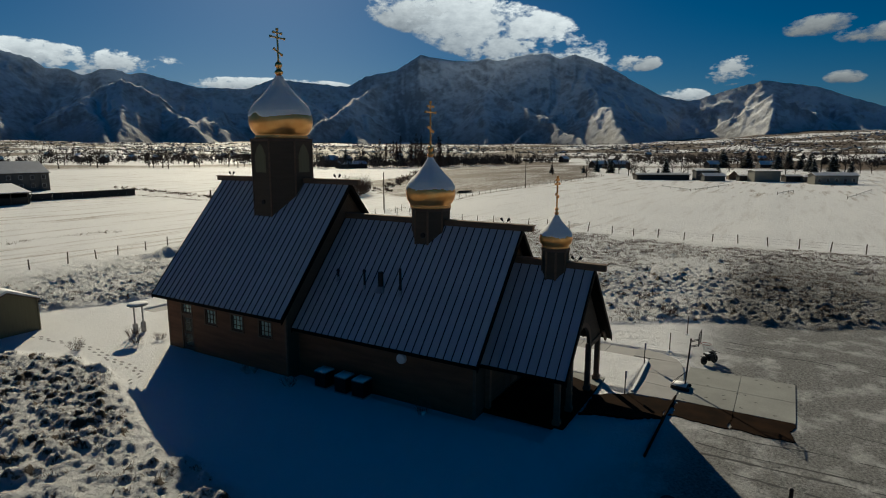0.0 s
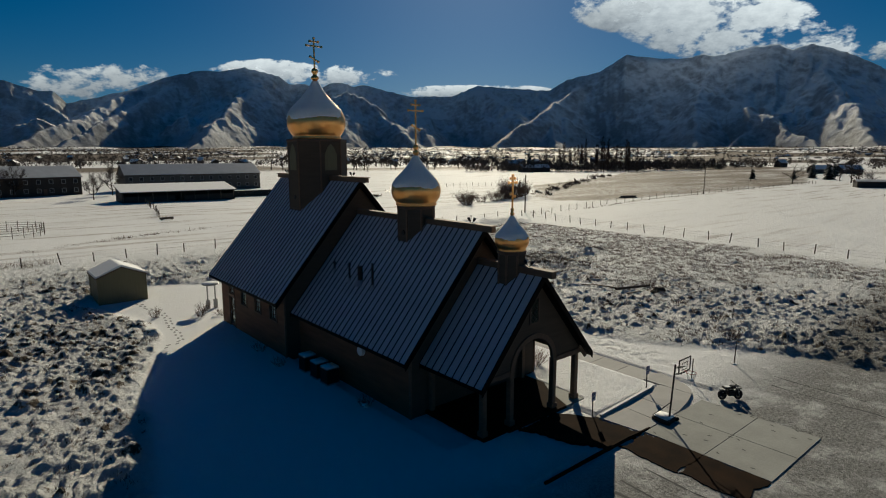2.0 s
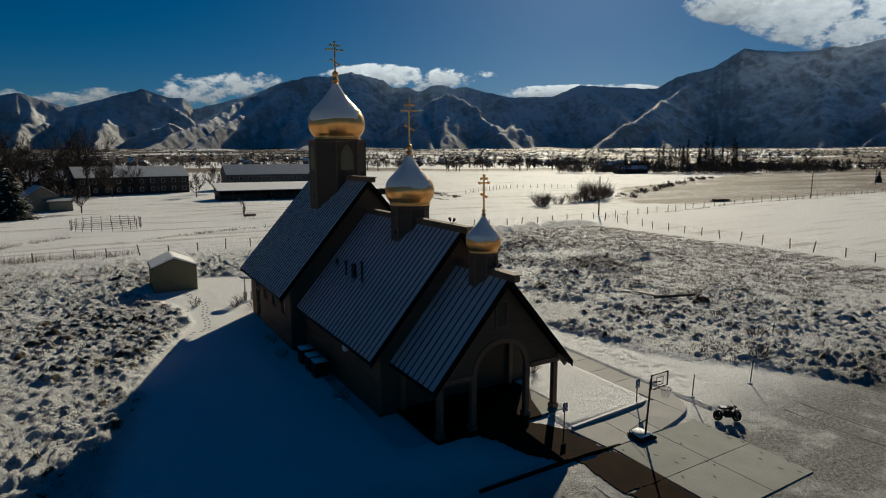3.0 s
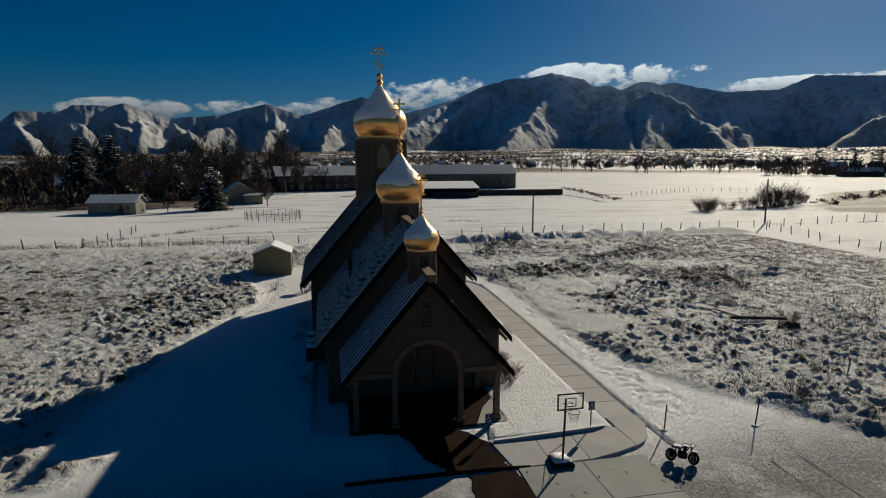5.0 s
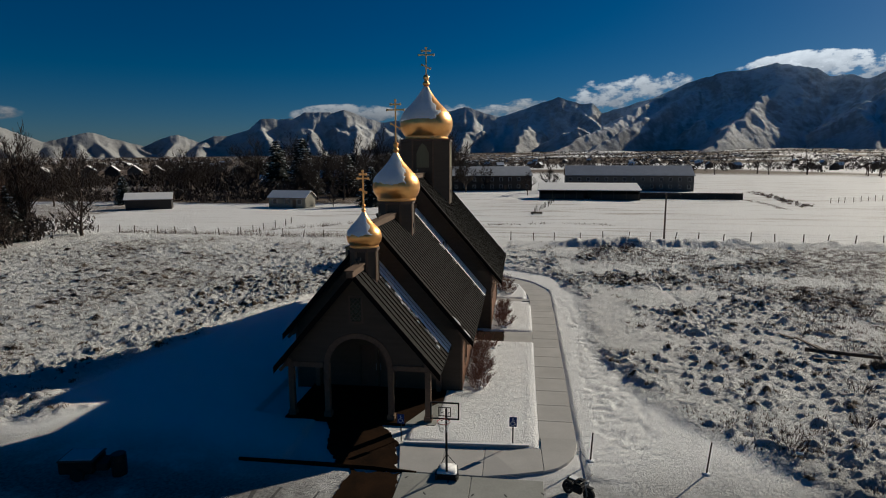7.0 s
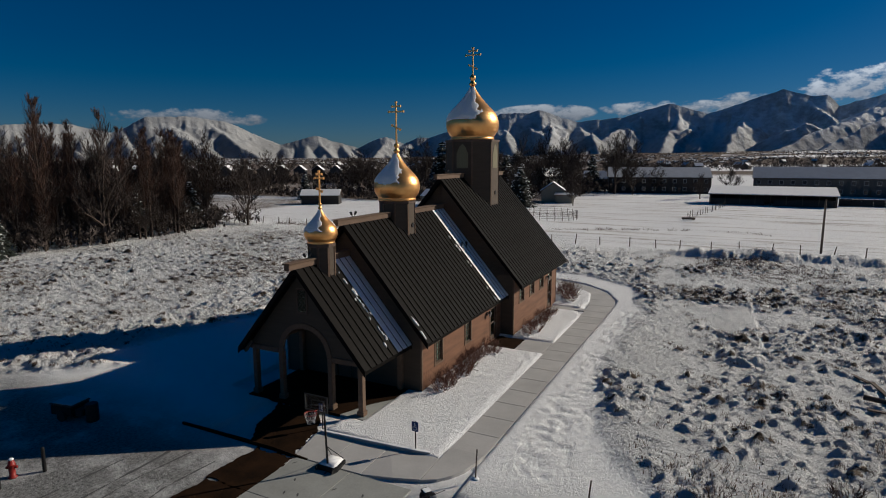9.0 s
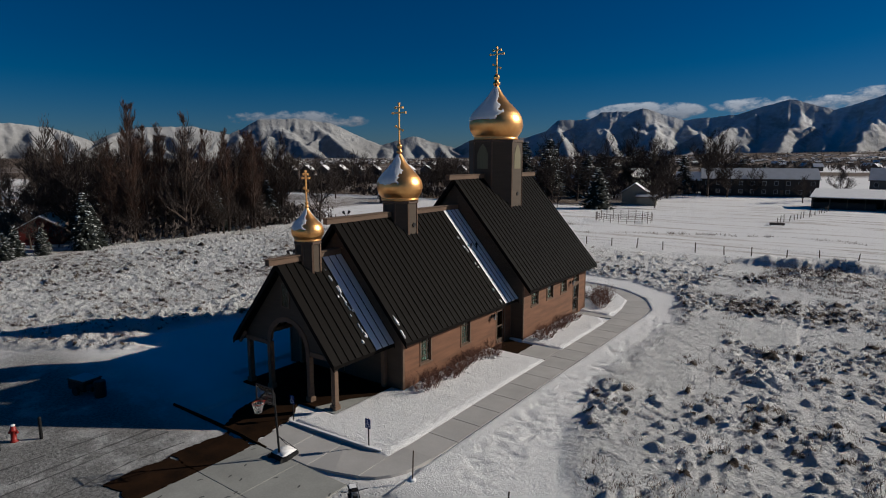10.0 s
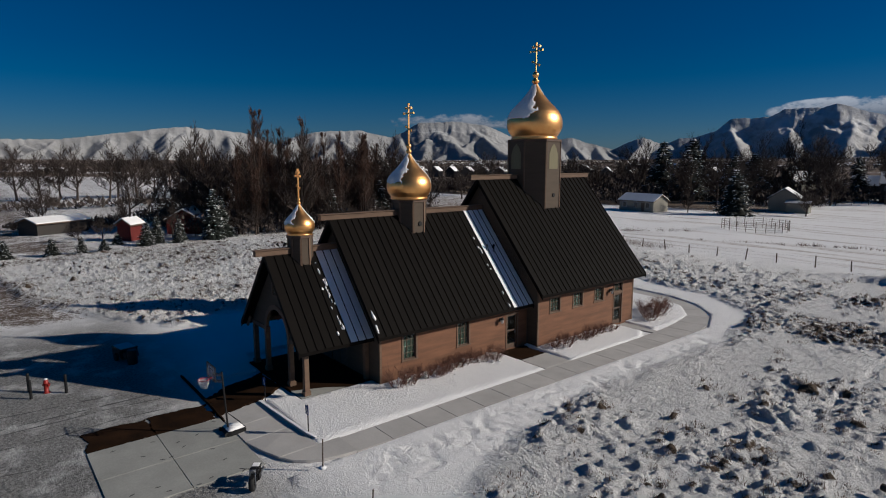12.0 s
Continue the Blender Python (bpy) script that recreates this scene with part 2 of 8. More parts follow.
# ---- ground ----
def ground_material():
    m, nt, bsdf = base_material("snowy_ground")
    co = nt.nodes.new("ShaderNodeTexCoord").outputs["Object"]
    scrub = nt.nodes.new("ShaderNodeAttribute")
    scrub.attribute_name = "scrub"
    dirt = nt.nodes.new("ShaderNodeAttribute")
    dirt.attribute_name = "dirt"
    lumpy = nt.nodes.new("ShaderNodeAttribute")
    lumpy.attribute_name = "lumpy"
    clump, fine, grain, speck = noise_tex(nt, co, 0.55, 5, 0.6), noise_tex(nt, co, 2.6, 8, 0.7), noise_tex(nt, co, 19.0, 6, 0.65), noise_tex(nt, co, 7.0, 6, 0.7)
    snow = mix(nt, grain, (0.80, 0.805, 0.815), (0.88, 0.88, 0.88))
    packed = mix(nt, ramp(nt, speck, 0.35, 0.65), (0.09, 0.09, 0.088), (0.33, 0.33, 0.32))
    snow = mix(nt, math_node(nt, "MULTIPLY", dirt.outputs["Fac"], ramp(nt, clump, 0.1, 0.5)), snow, packed)
    weeds = mix(nt, ramp(nt, grain, 0.3, 0.7), (0.045, 0.035, 0.028), (0.18, 0.13, 0.085))
    cover = math_node(nt, "ADD", math_node(nt, "MULTIPLY", fine, 0.36), math_node(nt, "MULTIPLY", speck, 0.40))
    cover = math_node(nt, "ADD", cover, math_node(nt, "MULTIPLY", clump, 0.24))
    cover = math_node(nt, "ADD", cover, math_node(nt, "MULTIPLY", math_node(nt, "SUBTRACT", scrub.outputs["Fac"], 0.5), 0.42))
    tilt = nt.nodes.new("ShaderNodeSeparateXYZ")
    nt.links.new(nt.nodes.new("ShaderNodeNewGeometry").outputs["Normal"], tilt.inputs[0])
    side = math_node(nt, "MULTIPLY", math_node(nt, "SUBTRACT", 0.88, tilt.outputs["Z"]), 0.55)
    cover = math_node(nt, "ADD", cover, math_node(nt, "MULTIPLY", side, lumpy.outputs["Fac"]))
    show = math_node(nt, "MULTIPLY", ramp(nt, cover, 0.54, 0.62), ramp(nt, scrub.outputs["Fac"], 0.02, 0.2))
    c = mix(nt, show, snow, weeds)
    turned = node(nt, "ShaderNodeMapping", Rotation=(0, 0, 0.35), Scale=(0.035, 0.42, 1))
    nt.links.new(co, turned.inputs["Vector"])
    furrow = ramp(nt, noise_tex(nt, turned.outputs[0], 1.0, 6, 0.62), 0.53, 0.66)
    field = nt.nodes.new("ShaderNodeAttribute")
    field.attribute_name = "field"
    furrow = math_node(nt, "MULTIPLY", math_node(nt, "MULTIPLY", furrow, field.outputs["Fac"]), ramp(nt, fine, 0.35, 0.55))
    c = mix(nt, furrow, c, (0.30, 0.245, 0.20))
    nt.links.new(c, bsdf.inputs["Base Color"])
    bsdf.inputs["Roughness"].default_value = 0.75
    bsdf.inputs["Specular IOR Level"].default_value = 0.22
    h = math_node(nt, "ADD", math_node(nt, "ADD", fine, math_node(nt, "MULTIPLY", clump, 0.9)), math_node(nt, "MULTIPLY", speck, 0.85))
    h = math_node(nt, "ADD", math_node(nt, "MULTIPLY", h, math_node(nt, "ADD", math_node(nt, "MULTIPLY", lumpy.outputs["Fac"], 1.0), 0.24)), math_node(nt, "MULTIPLY", grain, 0.17))
    bumped(nt, bsdf, h, 1.0, 0.36)
    return m


GROUND = ground_material()

LAWN = [(30.55, 7.0), (35.5, 7.0), (36.0, 7.4), (36.1, 20.4), (35.6, 21.2), (32.2, 21.2), (32.2, 12.7), (31.5, 12.6), (31.5, 8.45), (30.5, 8.1)]
BED = [(33.2, 24.0), (36.0, 24.0), (36.1, 31.0), (35.4, 32.2), (33.2, 32.0)]
ISLAND = [(33.3, 34.9), (34.5, 34.3), (35.0, 36.0), (34.6, 38.8), (33.0, 41.0), (30.5, 41.8), (28.0, 42.0), (28.0, 34.9)]
WALKWAY = [(36.2, 6.0), (37.8, 7.2), (38.06, 33.0), (38.0, 37.0), (36.5, 40.5), (34.0, 43.0), (31.0, 44.2), (27.0, 44.6), (27.0, 43.0), (31.0, 42.6), (33.6, 41.6), (35.4, 39.2), (36.0, 36.0), (35.8, 33.6), (33.0, 33.7), (33.0, 32.5), (35.5, 32.6), (36.3, 31.3), (36.3, 23.8), (32.2, 23.8), (32.2, 21.4), (36.3, 21.4)]
SMOOTH = [(15.5, 47.0), (17.4, 41.0), (18.8, 36.8), (17.8, 31.0), (14.8, 24.0), (13.8, 16.0), (12.6, 11.5), (13.2, 9.3), (15.5, 8.8), (14.0, 6.6), (9.0, 3.5), (-4, -1.5), (-32, -4), (-60, -60), (75, -60), (55, -12), (48.0, -2.0), (46.8, 3.4), (43.0, 8.6), (41.2, 12.0), (39.6, 20.0), (39.8, 35.0), (38.0, 43.0), (33, 46.5), (27.0, 47.5), (22.0, 50.0)]
STUBBLE = [(133, 93), (143, 80.5), (196, 81.5), (303, 83), (580, 170), (412, 249), (313, 200), (235, 170), (188, 153), (135, 106)]

TRAIL = [(48, 46), (48.4, 38), (48.8, 30), (48.3, 25), (47.6, 20.5), (46.8, 13.7), (44.9, 8.6), (44.5, 3.8)]


def graded(lo, hi, step, far, before=()):
    mid = list(before) + list(np.arange(lo, hi, step))
    out, d = [], step
    v = hi
    while v < far:
        out.append(v)
        d *= 1.05
        v += d
    low, d, v = [], step if not before else 0.3, mid[0]
    while v > -far:
        d *= 1.05
        v -= d
        low.append(v)
    return np.array(low[::-1] + mid + out)


def apron(x, y):
    """The valley floor rises gently towards the feet of the mountains."""
    d, a = np.hypot(x - 30, y - 15), np.degrees(np.arctan2(30 - x, y - 15))
    top = np.interp(a, (-128, -96, -85, -70, -40, -20, 0, 20, 35, 60, 122), (90, 140, 105, 72, 72, 76, 60, 36, 24, 20, 20))
    return top * np.clip((d - 900) / 3200, 0, 1.3) ** 1.25 * (1 + 0.35 * (fbm(a * 0.25, d * 0.002, 3, 97) - 0.5))


def ground_height(x, y):
    rough = soft(0.0, 1.6, -inside_by(x, y, SMOOTH) + 0.9 * (fbm(x * 0.5, y * 0.5, 3, 3) - 0.5))
    near = soft(76, 60, y) * soft(94, 82, x) * soft(-33, -24, x) * soft(-40, -15, y + 0 * x)
    kerbed = soft(22.0, 23.5, x) * soft(39.6, 37.6, x)
    lot = kerbed * soft(5.15, 4.75, y) + (1 - kerbed) * soft(6.5, 2.0, y + np.clip(x - 38, 0, 20) * 0.12)
    z = 0.16 * (1 - lot)
    z = np.maximum(z, 0.19 * soft(0.0, 0.14, inside_by(x, y, LAWN) + 0.1 * (fbm(x * 2.0, y * 2.0, 2, 7) - 0.5)))
    z = np.maximum(z, 0.17 * soft(0.0, 0.14, inside_by(x, y, BED)))
    z = np.maximum(z, 0.17 * soft(0.0, 0.16, inside_by(x, y, ISLAND)))
    z = z * (1 - soft(-0.15, 0.05, inside_by(x, y, WALKWAY)))
    inner = (x > 22.9) & (y > 9) & (y < 34.4) & (x < np.where(y < 12.7, 31.6, np.where(y < 24.1, 32.3, 33.25)))
    z = np.where(inner, -0.05, z)
    paved = (x > 30.4) & (x < 37.9) & (y > 4.6) & (y < 7.0) | (x > 26.0) & (x < 30.5) & (y > 4.6) & (y < 8.6) | (x > 24.5) & (x < 31.6) & (y > 8.55) & (y < 12.7)
    z = np.where(paved, np.minimum(z, 0.02), z)
    lumps = np.abs(fbm(x * 0.42, y * 0.42, 3, 11) - 0.5) * 1.5
    clods = fbm(x * 0.95, y * 0.95, 3, 21)
    clods = np.clip((clods - 0.42) * 2.6, 0, 1) ** 0.8
    east = soft(34, 46, x)
    chunk = np.clip((fbm(x * 1.15, y * 1.15, 3, 23) - 0.47) * 4.5, 0, 1)
    clods = clods + east * (chunk * (0.6 + 0.8 * vnoise(x * 2.7, y * 2.7, 24)) - clods)
    patch = soft(0.40, 0.62, fbm(x * 0.13, y * 0.13, 3, 31))
    amp = (0.27 - 0.02 * east) * (0.55 + 0.45 * soft(2, 12, x)) * (0.35 + 0.65 * patch)
    z = z + rough * near * (1 - 0.5 * soft(60, 70, x)) * (lumps * 0.16 + clods * amp * 0.55)
    # crusted hummocks over the tussocks, in drifts, thickest along the edge of the field
    drift = soft(0.40, 0.58, fbm(x * 0.16, y * 0.16, 3, 131)) + np.where(x > 30, 0.08, 0.45) * soft(7.0, 0.5, -inside_by(x, y, SMOOTH))
    wx, wy = x + 0.5 * (fbm(x * 1.7, y * 1.7, 2, 161) - 0.5), y + 0.5 * (fbm(x * 1.7, y * 1.7, 2, 163) - 0.5)
    hum = np.clip((fbm(wx * 2.1, wy * 2.1, 2, 165) - 0.44) * 3.4, 0, 1) ** 0.7
    nub = 1 - np.abs(2 * fbm(wx * 3.5, wy * 3.5, 2, 167) - 1)
    z = z + rough * near * np.clip(drift, 0, 1.2) * (1 - 0.75 * soft(54, 66, x)) * (0.15 * hum * (0.35 + 1.0 * nub) + 0.16 * np.clip(nub - 0.45, 0, 1))
    z = z + rough * near * 0.05 * (1 - np.abs(2 * fbm(wx * 3.9, wy * 3.9, 2, 169) - 1))
    z = z + (1 - rough) * near * soft(0.10, 0.2, z) * 0.05 * (fbm(x * 1.6, y * 1.6, 3, 41) - 0.5)
    # scuffed snow beside the walk
    scuff = soft(38.3, 39.0, x) * soft(42.0, 40.2, x) * soft(5, 9, y) * soft(40, 30, y)
    z = z - scuff * 0.07 * np.clip((fbm(x * 2.6, y * 2.6, 2, 173) - 0.52) * 5, 0, 1)
    # trodden trail across the field
    trail = np.full(np.shape(x), 9.0)
    for (ax, ay), (bx, by) in zip(TRAIL, TRAIL[1:]):
        k = np.clip(((x - ax) * (bx - ax) + (y - ay) * (by - ay)) / ((bx - ax) ** 2 + (by - ay) ** 2), 0, 1)
        trail = np.minimum(trail, np.hypot(x - ax - k * (bx - ax), y - ay - k * (by - ay)))
    trail = trail + 0.4 * (fbm(x * 0.8, y * 0.8, 2, 46) - 0.5)
    z = z + soft(6.5, 11.0, y) * soft(0.34, 0.2, trail) * (0.02 - 0.15 * soft(0.22, 0.08, trail) * soft(0.35, 0.6, vnoise(x * 2.0, y * 2.0, 47)))
    rough = rough * (0.6 + 0.4 * soft(0.15, 0.4, trail))
    z = z + 0.6 * np.exp(-((x - 69.0) ** 2 / 6.0 + (y - 35.8) ** 2 / 2.0))
    far = 1 - near
    z = z + far * (0.5 * (fbm(x * 0.06, y * 0.06, 3, 51) - 0.5))
    # windrow of pushed snow by the north fence and a mound in the field
    z = z + soft(2.6, 0.4, np.abs(y - 66 - 1.5 * (vnoise(x * 0.05, y * 0, 3) - 0.5))) * soft(34, 40, x) * soft(93, 86, x) * (0.15 + 1.0 * vnoise(x * 0.35, y * 0.35, 8)) * (0.6 + 0.8 * vnoise(x * 1.1, y * 1.1, 9))
    z = z + apron(x, y)
    return z, rough * near, east, patch


def add_clumps(xs, ys, X, Y, Z, rough, east):
    """Rounded tussocks under the snow; those in brush count as scrub. Returns the brush and the places of the bare clumps."""
    rng = np.random.RandomState(4)
    brush, piled = np.zeros_like(Z), np.zeros_like(Z)
    bare = []
    for k in range(50000):
        x, y = rng.uniform(-30, 92), rng.uniform(-14, 66)
        r = rng.uniform(0.12, 0.29) * (1.0 if rng.rand() < 0.95 else 1.9)
        i, j = np.searchsorted(xs, x), np.searchsorted(ys, y)
        if rough[min(j, len(ys) - 1), min(i, len(xs) - 1)] < 0.3:
            continue
        e = east[j, i]
        group = float(fbm(np.array(x * 0.16), np.array(y * 0.16), 3, 131))
        if e > 0.5 and rng.rand() > 3.6 * (group - 0.40) + 0.16 + 0.34 * soft(34, 16, y) * soft(66, 55, x):
            continue
        i0, i1 = np.searchsorted(xs, (x - 1.5 * r, x + 1.5 * r))
        j0, j1 = np.searchsorted(ys, (y - 1.5 * r, y + 1.5 * r))
        if i1 - i0 < 2 or j1 - j0 < 2:
            continue
        s, q = rng.uniform(0.55, 1.8), rng.uniform(0, 3.14)
        dx, dy = X[j0:j1, i0:i1] - x, Y[j0:j1, i0:i1] - y
        u, v = (dx * math.cos(q) + dy * math.sin(q)) * s, (dy * math.cos(q) - dx * math.sin(q)) / s
        bump = np.clip(1 - (u * u + v * v) / (r * r), 0, 1) ** 0.7 * (0.25 + 1.5 * vnoise(X[j0:j1, i0:i1] * 3.6, Y[j0:j1, i0:i1] * 3.6, k % 7))
        piled[j0:j1, i0:i1] = np.maximum(piled[j0:j1, i0:i1], bump * r * rng.uniform(0.3, 0.7))
        if rng.rand() < 0.12 + 0.42 * e * soft(8, 38, y):
            brush[j0:j1, i0:i1] = np.maximum(brush[j0:j1, i0:i1], bump**0.5 * rng.uniform(0.5, 1.0))
            bare.append((x, y, r))
    Z += piled
    return brush, bare


def build_ground():
    xs, ys = graded(6, 62, 0.115, 4950, tuple(np.arange(-31, 5.95, 0.30))), graded(-5, 54, 0.115, 4950)
    X, Y = np.meshgrid(xs, ys)
    Z, rough, east, patch = ground_height(X, Y)
    brush, bare = add_clumps(xs, ys, X, Y, Z, rough, east)
    nx, ny = len(xs), len(ys)
    idx = np.arange(nx * ny).reshape(ny, nx)
    faces = np.stack([idx[:-1, :-1], idx[:-1, 1:], idx[1:, 1:], idx[1:, :-1]], -1).reshape(-1, 4)
    me = fast_mesh("ground", np.stack([X, Y, Z], -1).reshape(-1, 3), faces, GROUND)
    thick = soft(0.40, 0.60, fbm(X * 0.16, Y * 0.16, 3, 131))
    scrub = np.maximum(rough * (0.31 + 0.24 * patch + 0.10 * soft(26, 14, X) + 0.07 * soft(12, 2, X) + east * (-0.25 + 0.40 * thick * (0.55 + 0.45 * soft(4, 36, Y)))), brush)
    scrub = np.maximum(scrub, (0.60 + 0.40 * fbm(X * 0.03, Y * 0.1, 3, 62)) * soft(0, 4, inside_by(X, Y, STUBBLE)))
    dist = np.hypot(X - 30, Y - 15)
    scrub = np.maximum(scrub, soft(260, 620, dist) * (0.34 + 0.10 * soft(700, 1500, dist) + 0.75 * soft(0.40, 0.60, fbm(X * 0.0045, Y * 0.0045, 3, 61))))
    scrub = np.maximum(scrub, soft(11, 5, X) * soft(76, 66, Y) * soft(-60, 0, Y) * (0.64 + 0.14 * patch))
    scrub = np.maximum(scrub, soft(-28, -40, X) * soft(100, 60, Y) * 0.7)
    # the next three raise scrub to darken western ground, painting shade on its snow
    scrub = np.maximum(scrub, soft(-48, -60, X) * soft(150, 120, Y) * soft(500, 300, dist) * (0.55 + 0.35 * fbm(X * 0.02, Y * 0.05, 3, 69)))
    scrub = np.maximum(scrub, soft(14, -6, X) * soft(126, 140, Y) * (0.62 + 0.5 * fbm(X * 0.03, Y * 0.03, 3, 64)))
    scrub = np.maximum(scrub, soft(22, -14, X) * soft(70, 76, Y) * soft(140, 120, Y) * (0.34 + 0.22 * fbm(X * 0.05, Y * 0.12, 3, 65)))
    scrub = np.maximum(scrub, soft(0.60, 0.72, fbm(X * 0.03, Y * 0.03, 3, 63)) * soft(70, 80, Y) * 0.42)
    streak = fbm(X * 0.012 + Y * 0.02, Y * 0.07 - X * 0.03, 3, 67)
    scrub = np.maximum(scrub, soft(0.40, 0.66, streak) * soft(60, 85, dist) * 0.47)
    a = me.attributes.new("scrub", "FLOAT", "POINT")
    a.data.foreach_set("value", scrub.ravel().astype(np.float32))
    u = me.attributes.new("lumpy", "FLOAT", "POINT")
    lumpy = np.maximum(rough, soft(14, 4, X) * soft(76, 66, Y) * soft(2, 10, Y) * 0.95)
    lumpy = lumpy * (1 - 0.12 * east)
    u.data.foreach_set("value", lumpy.ravel().astype(np.float32))
    lot = soft(7.5, 2.0, Y + 3.0 * (fbm(X * 0.12, Y * 0.12, 3, 66) - 0.5)) * soft(66, 34, dist) * soft(2, 14, X)
    w = me.attributes.new("field", "FLOAT", "POINT")
    open_field = np.maximum(soft(69, 76, Y + 0 * X), soft(90, 96, X + 0 * Y)) * soft(900, 500, dist) * (0.25 + 0.75 * soft(0.40, 0.6, fbm(X * 0.012, Y * 0.012, 3, 68)))
    w.data.foreach_set("value", open_field.ravel().astype(np.float32))
    d = me.attributes.new("dirt", "FLOAT", "POINT")
    d.data.foreach_set("value", lot.ravel().astype(np.float32))
    tagged(new("ground", me), "snow-covered field with clumps of dry scrub showing through", "ground", kind="structure")
    return xs, ys, Z, bare


GX, GY, GZ, BARE = build_ground()


def ground_z(x, y):
    i, j = min(max(np.searchsorted(GX, x) - 1, 0), len(GX) - 2), min(max(np.searchsorted(GY, y) - 1, 0), len(GY) - 2)
    u, v = (x - GX[i]) / (GX[i + 1] - GX[i]), (y - GY[j]) / (GY[j + 1] - GY[j])
    return float((GZ[j, i] * (1 - u) + GZ[j, i + 1] * u) * (1 - v) + (GZ[j + 1, i] * (1 - u) + GZ[j + 1, i + 1] * u) * v)


# ---- mountains ----
def mountain_material():
    m, nt, bsdf = base_material("snowy_mountain")
    geo = nt.nodes.new("ShaderNodeNewGeometry")
    co = nt.nodes.new("ShaderNodeTexCoord").outputs["Object"]
    big, fine = noise_tex(nt, co, 0.0045, 6, 0.6), noise_tex(nt, co, 0.028, 8, 0.7)
    sep = nt.nodes.new("ShaderNodeSeparateXYZ")
    nt.links.new(geo.outputs["Normal"], sep.inputs[0])
    place = nt.nodes.new("ShaderNodeSeparateXYZ")
    nt.links.new(co, place.inputs[0])
    flat = math_node(nt, "ADD", sep.outputs["Z"], math_node(nt, "MULTIPLY", math_node(nt, "SUBTRACT", fine, 0.5), 0.7))
    flat = math_node(nt, "ADD", flat, math_node(nt, "MULTIPLY", math_node(nt, "SUBTRACT", big, 0.5), 0.8))
    rock = mix(nt, fine, (0.34, 0.345, 0.35), (0.52, 0.52, 0.52))
    c = mix(nt, ramp(nt, flat, 0.56, 0.86), rock, (0.86, 0.87, 0.88))
    # scrub oak and sagebrush over the lower slopes
    low = math_node(nt, "ADD", place.outputs["Z"], math_node(nt, "MULTIPLY", math_node(nt, "SUBTRACT", fine, 0.5), 190.0))
    c = mix(nt, ramp(nt, math_node(nt, "DIVIDE", low, 300.0), 0.25, 0.85, (0.45, 0.45, 0.45, 1), (0, 0, 0, 1)), c, (0.16, 0.15, 0.14))
    # western slopes get a darker colour that stands for their bluish shade
    west_shade = nt.nodes.new("ShaderNodeAttribute")
    west_shade.attribute_name = "west_shade"
    c = mix(nt, math_node(nt, "MULTIPLY", west_shade.outputs["Fac"], ramp(nt, fine, 0.25, 0.6, (0.5, 0.5, 0.5, 1), (0.9, 0.9, 0.9, 1))), c, (0.13, 0.135, 0.14))
    nt.links.new(c, bsdf.inputs["Base Color"])
    bsdf.inputs["Roughness"].default_value = 0.9
    bsdf.inputs["Specular IOR Level"].default_value = 0.1
    bumped(nt, bsdf, math_node(nt, "ADD", noise_tex(nt, co, 0.012, 5, 0.6), math_node(nt, "MULTIPLY", fine, 0.6)), 0.7, 15.0)
    return m


MOUNTAIN = mountain_material()
# crest of the range: bearing to the left of north in degrees, height
RIDGE = [(-128, 260), (-110, 230), (-100, 255), (-96.2, 298), (-91.5, 448), (-87.6, 508), (-82, 382), (-79.4, 426), (-73.8, 700), (-71.7, 763), (-70.4, 726), (-69.4, 772), (-67.5, 771), (-64.6, 721), (-63.6, 741), (-62.1, 717), (-60, 722), (-57.2, 764), (-54.8, 642), (-52, 598), (-50.3, 513), (-43.5, 560), (-41, 481), (-36.9, 476), (-32.7, 560), (-31.5, 551), (-30.5, 582), (-29.4, 568), (-28.2, 519), (-27.1, 564), (-25.6, 557), (-24.7, 613), (-21.8, 668), (-19.6, 630), (-17.9, 630), (-15, 564), (-12.4, 471), (-7.7, 364), (-6.8, 438), (-5.8, 432), (-3.7, 492), (2.1, 342), (5.3, 429), (9.1, 335), (13.4, 303), (16.9, 399), (17.9, 376), (20.6, 380), (21.6, 327), (24.6, 318), (25.7, 229), (27.6, 186), (28.8, 186), (30, 137), (31.7, 197), (33.2, 162), (34.4, 105), (38.5, 203), (41.8, 125), (46.5, 303), (49.8, 332), (53.1, 317), (55.7, 202), (58.6, 257), (62.5, 250), (65.1, 196), (66.5, 138), (69.5, 234), (74.7, 267), (84.1, 159), (95, 150), (105, 190), (122, 200)]
# foothills before the crest: bearing, distance, height, cross slope, length down the spur
FOOTHILLS = [(-31.0, 4330, 470, 0.62, 1.9), (-17.0, 4130, 262, 0.60, 1.6), (-27.8, 4090, 285, 0.58, 1.5), (-21.5, 4250, 330, 0.60, 1.7), (-28.5, 4200, 345, 0.60, 1.7), (-88.6, 4250, 365, 0.55, 1.7), (-63.5, 3900, 150, 0.30, 1.9), (12.0, 4200, 190, 0.55, 1.6), (-52.0, 4150, 260, 0.55, 1.6), (-73.0, 4150, 290, 0.60, 1.6), (-5.0, 4150, 215, 0.5, 1.6)]


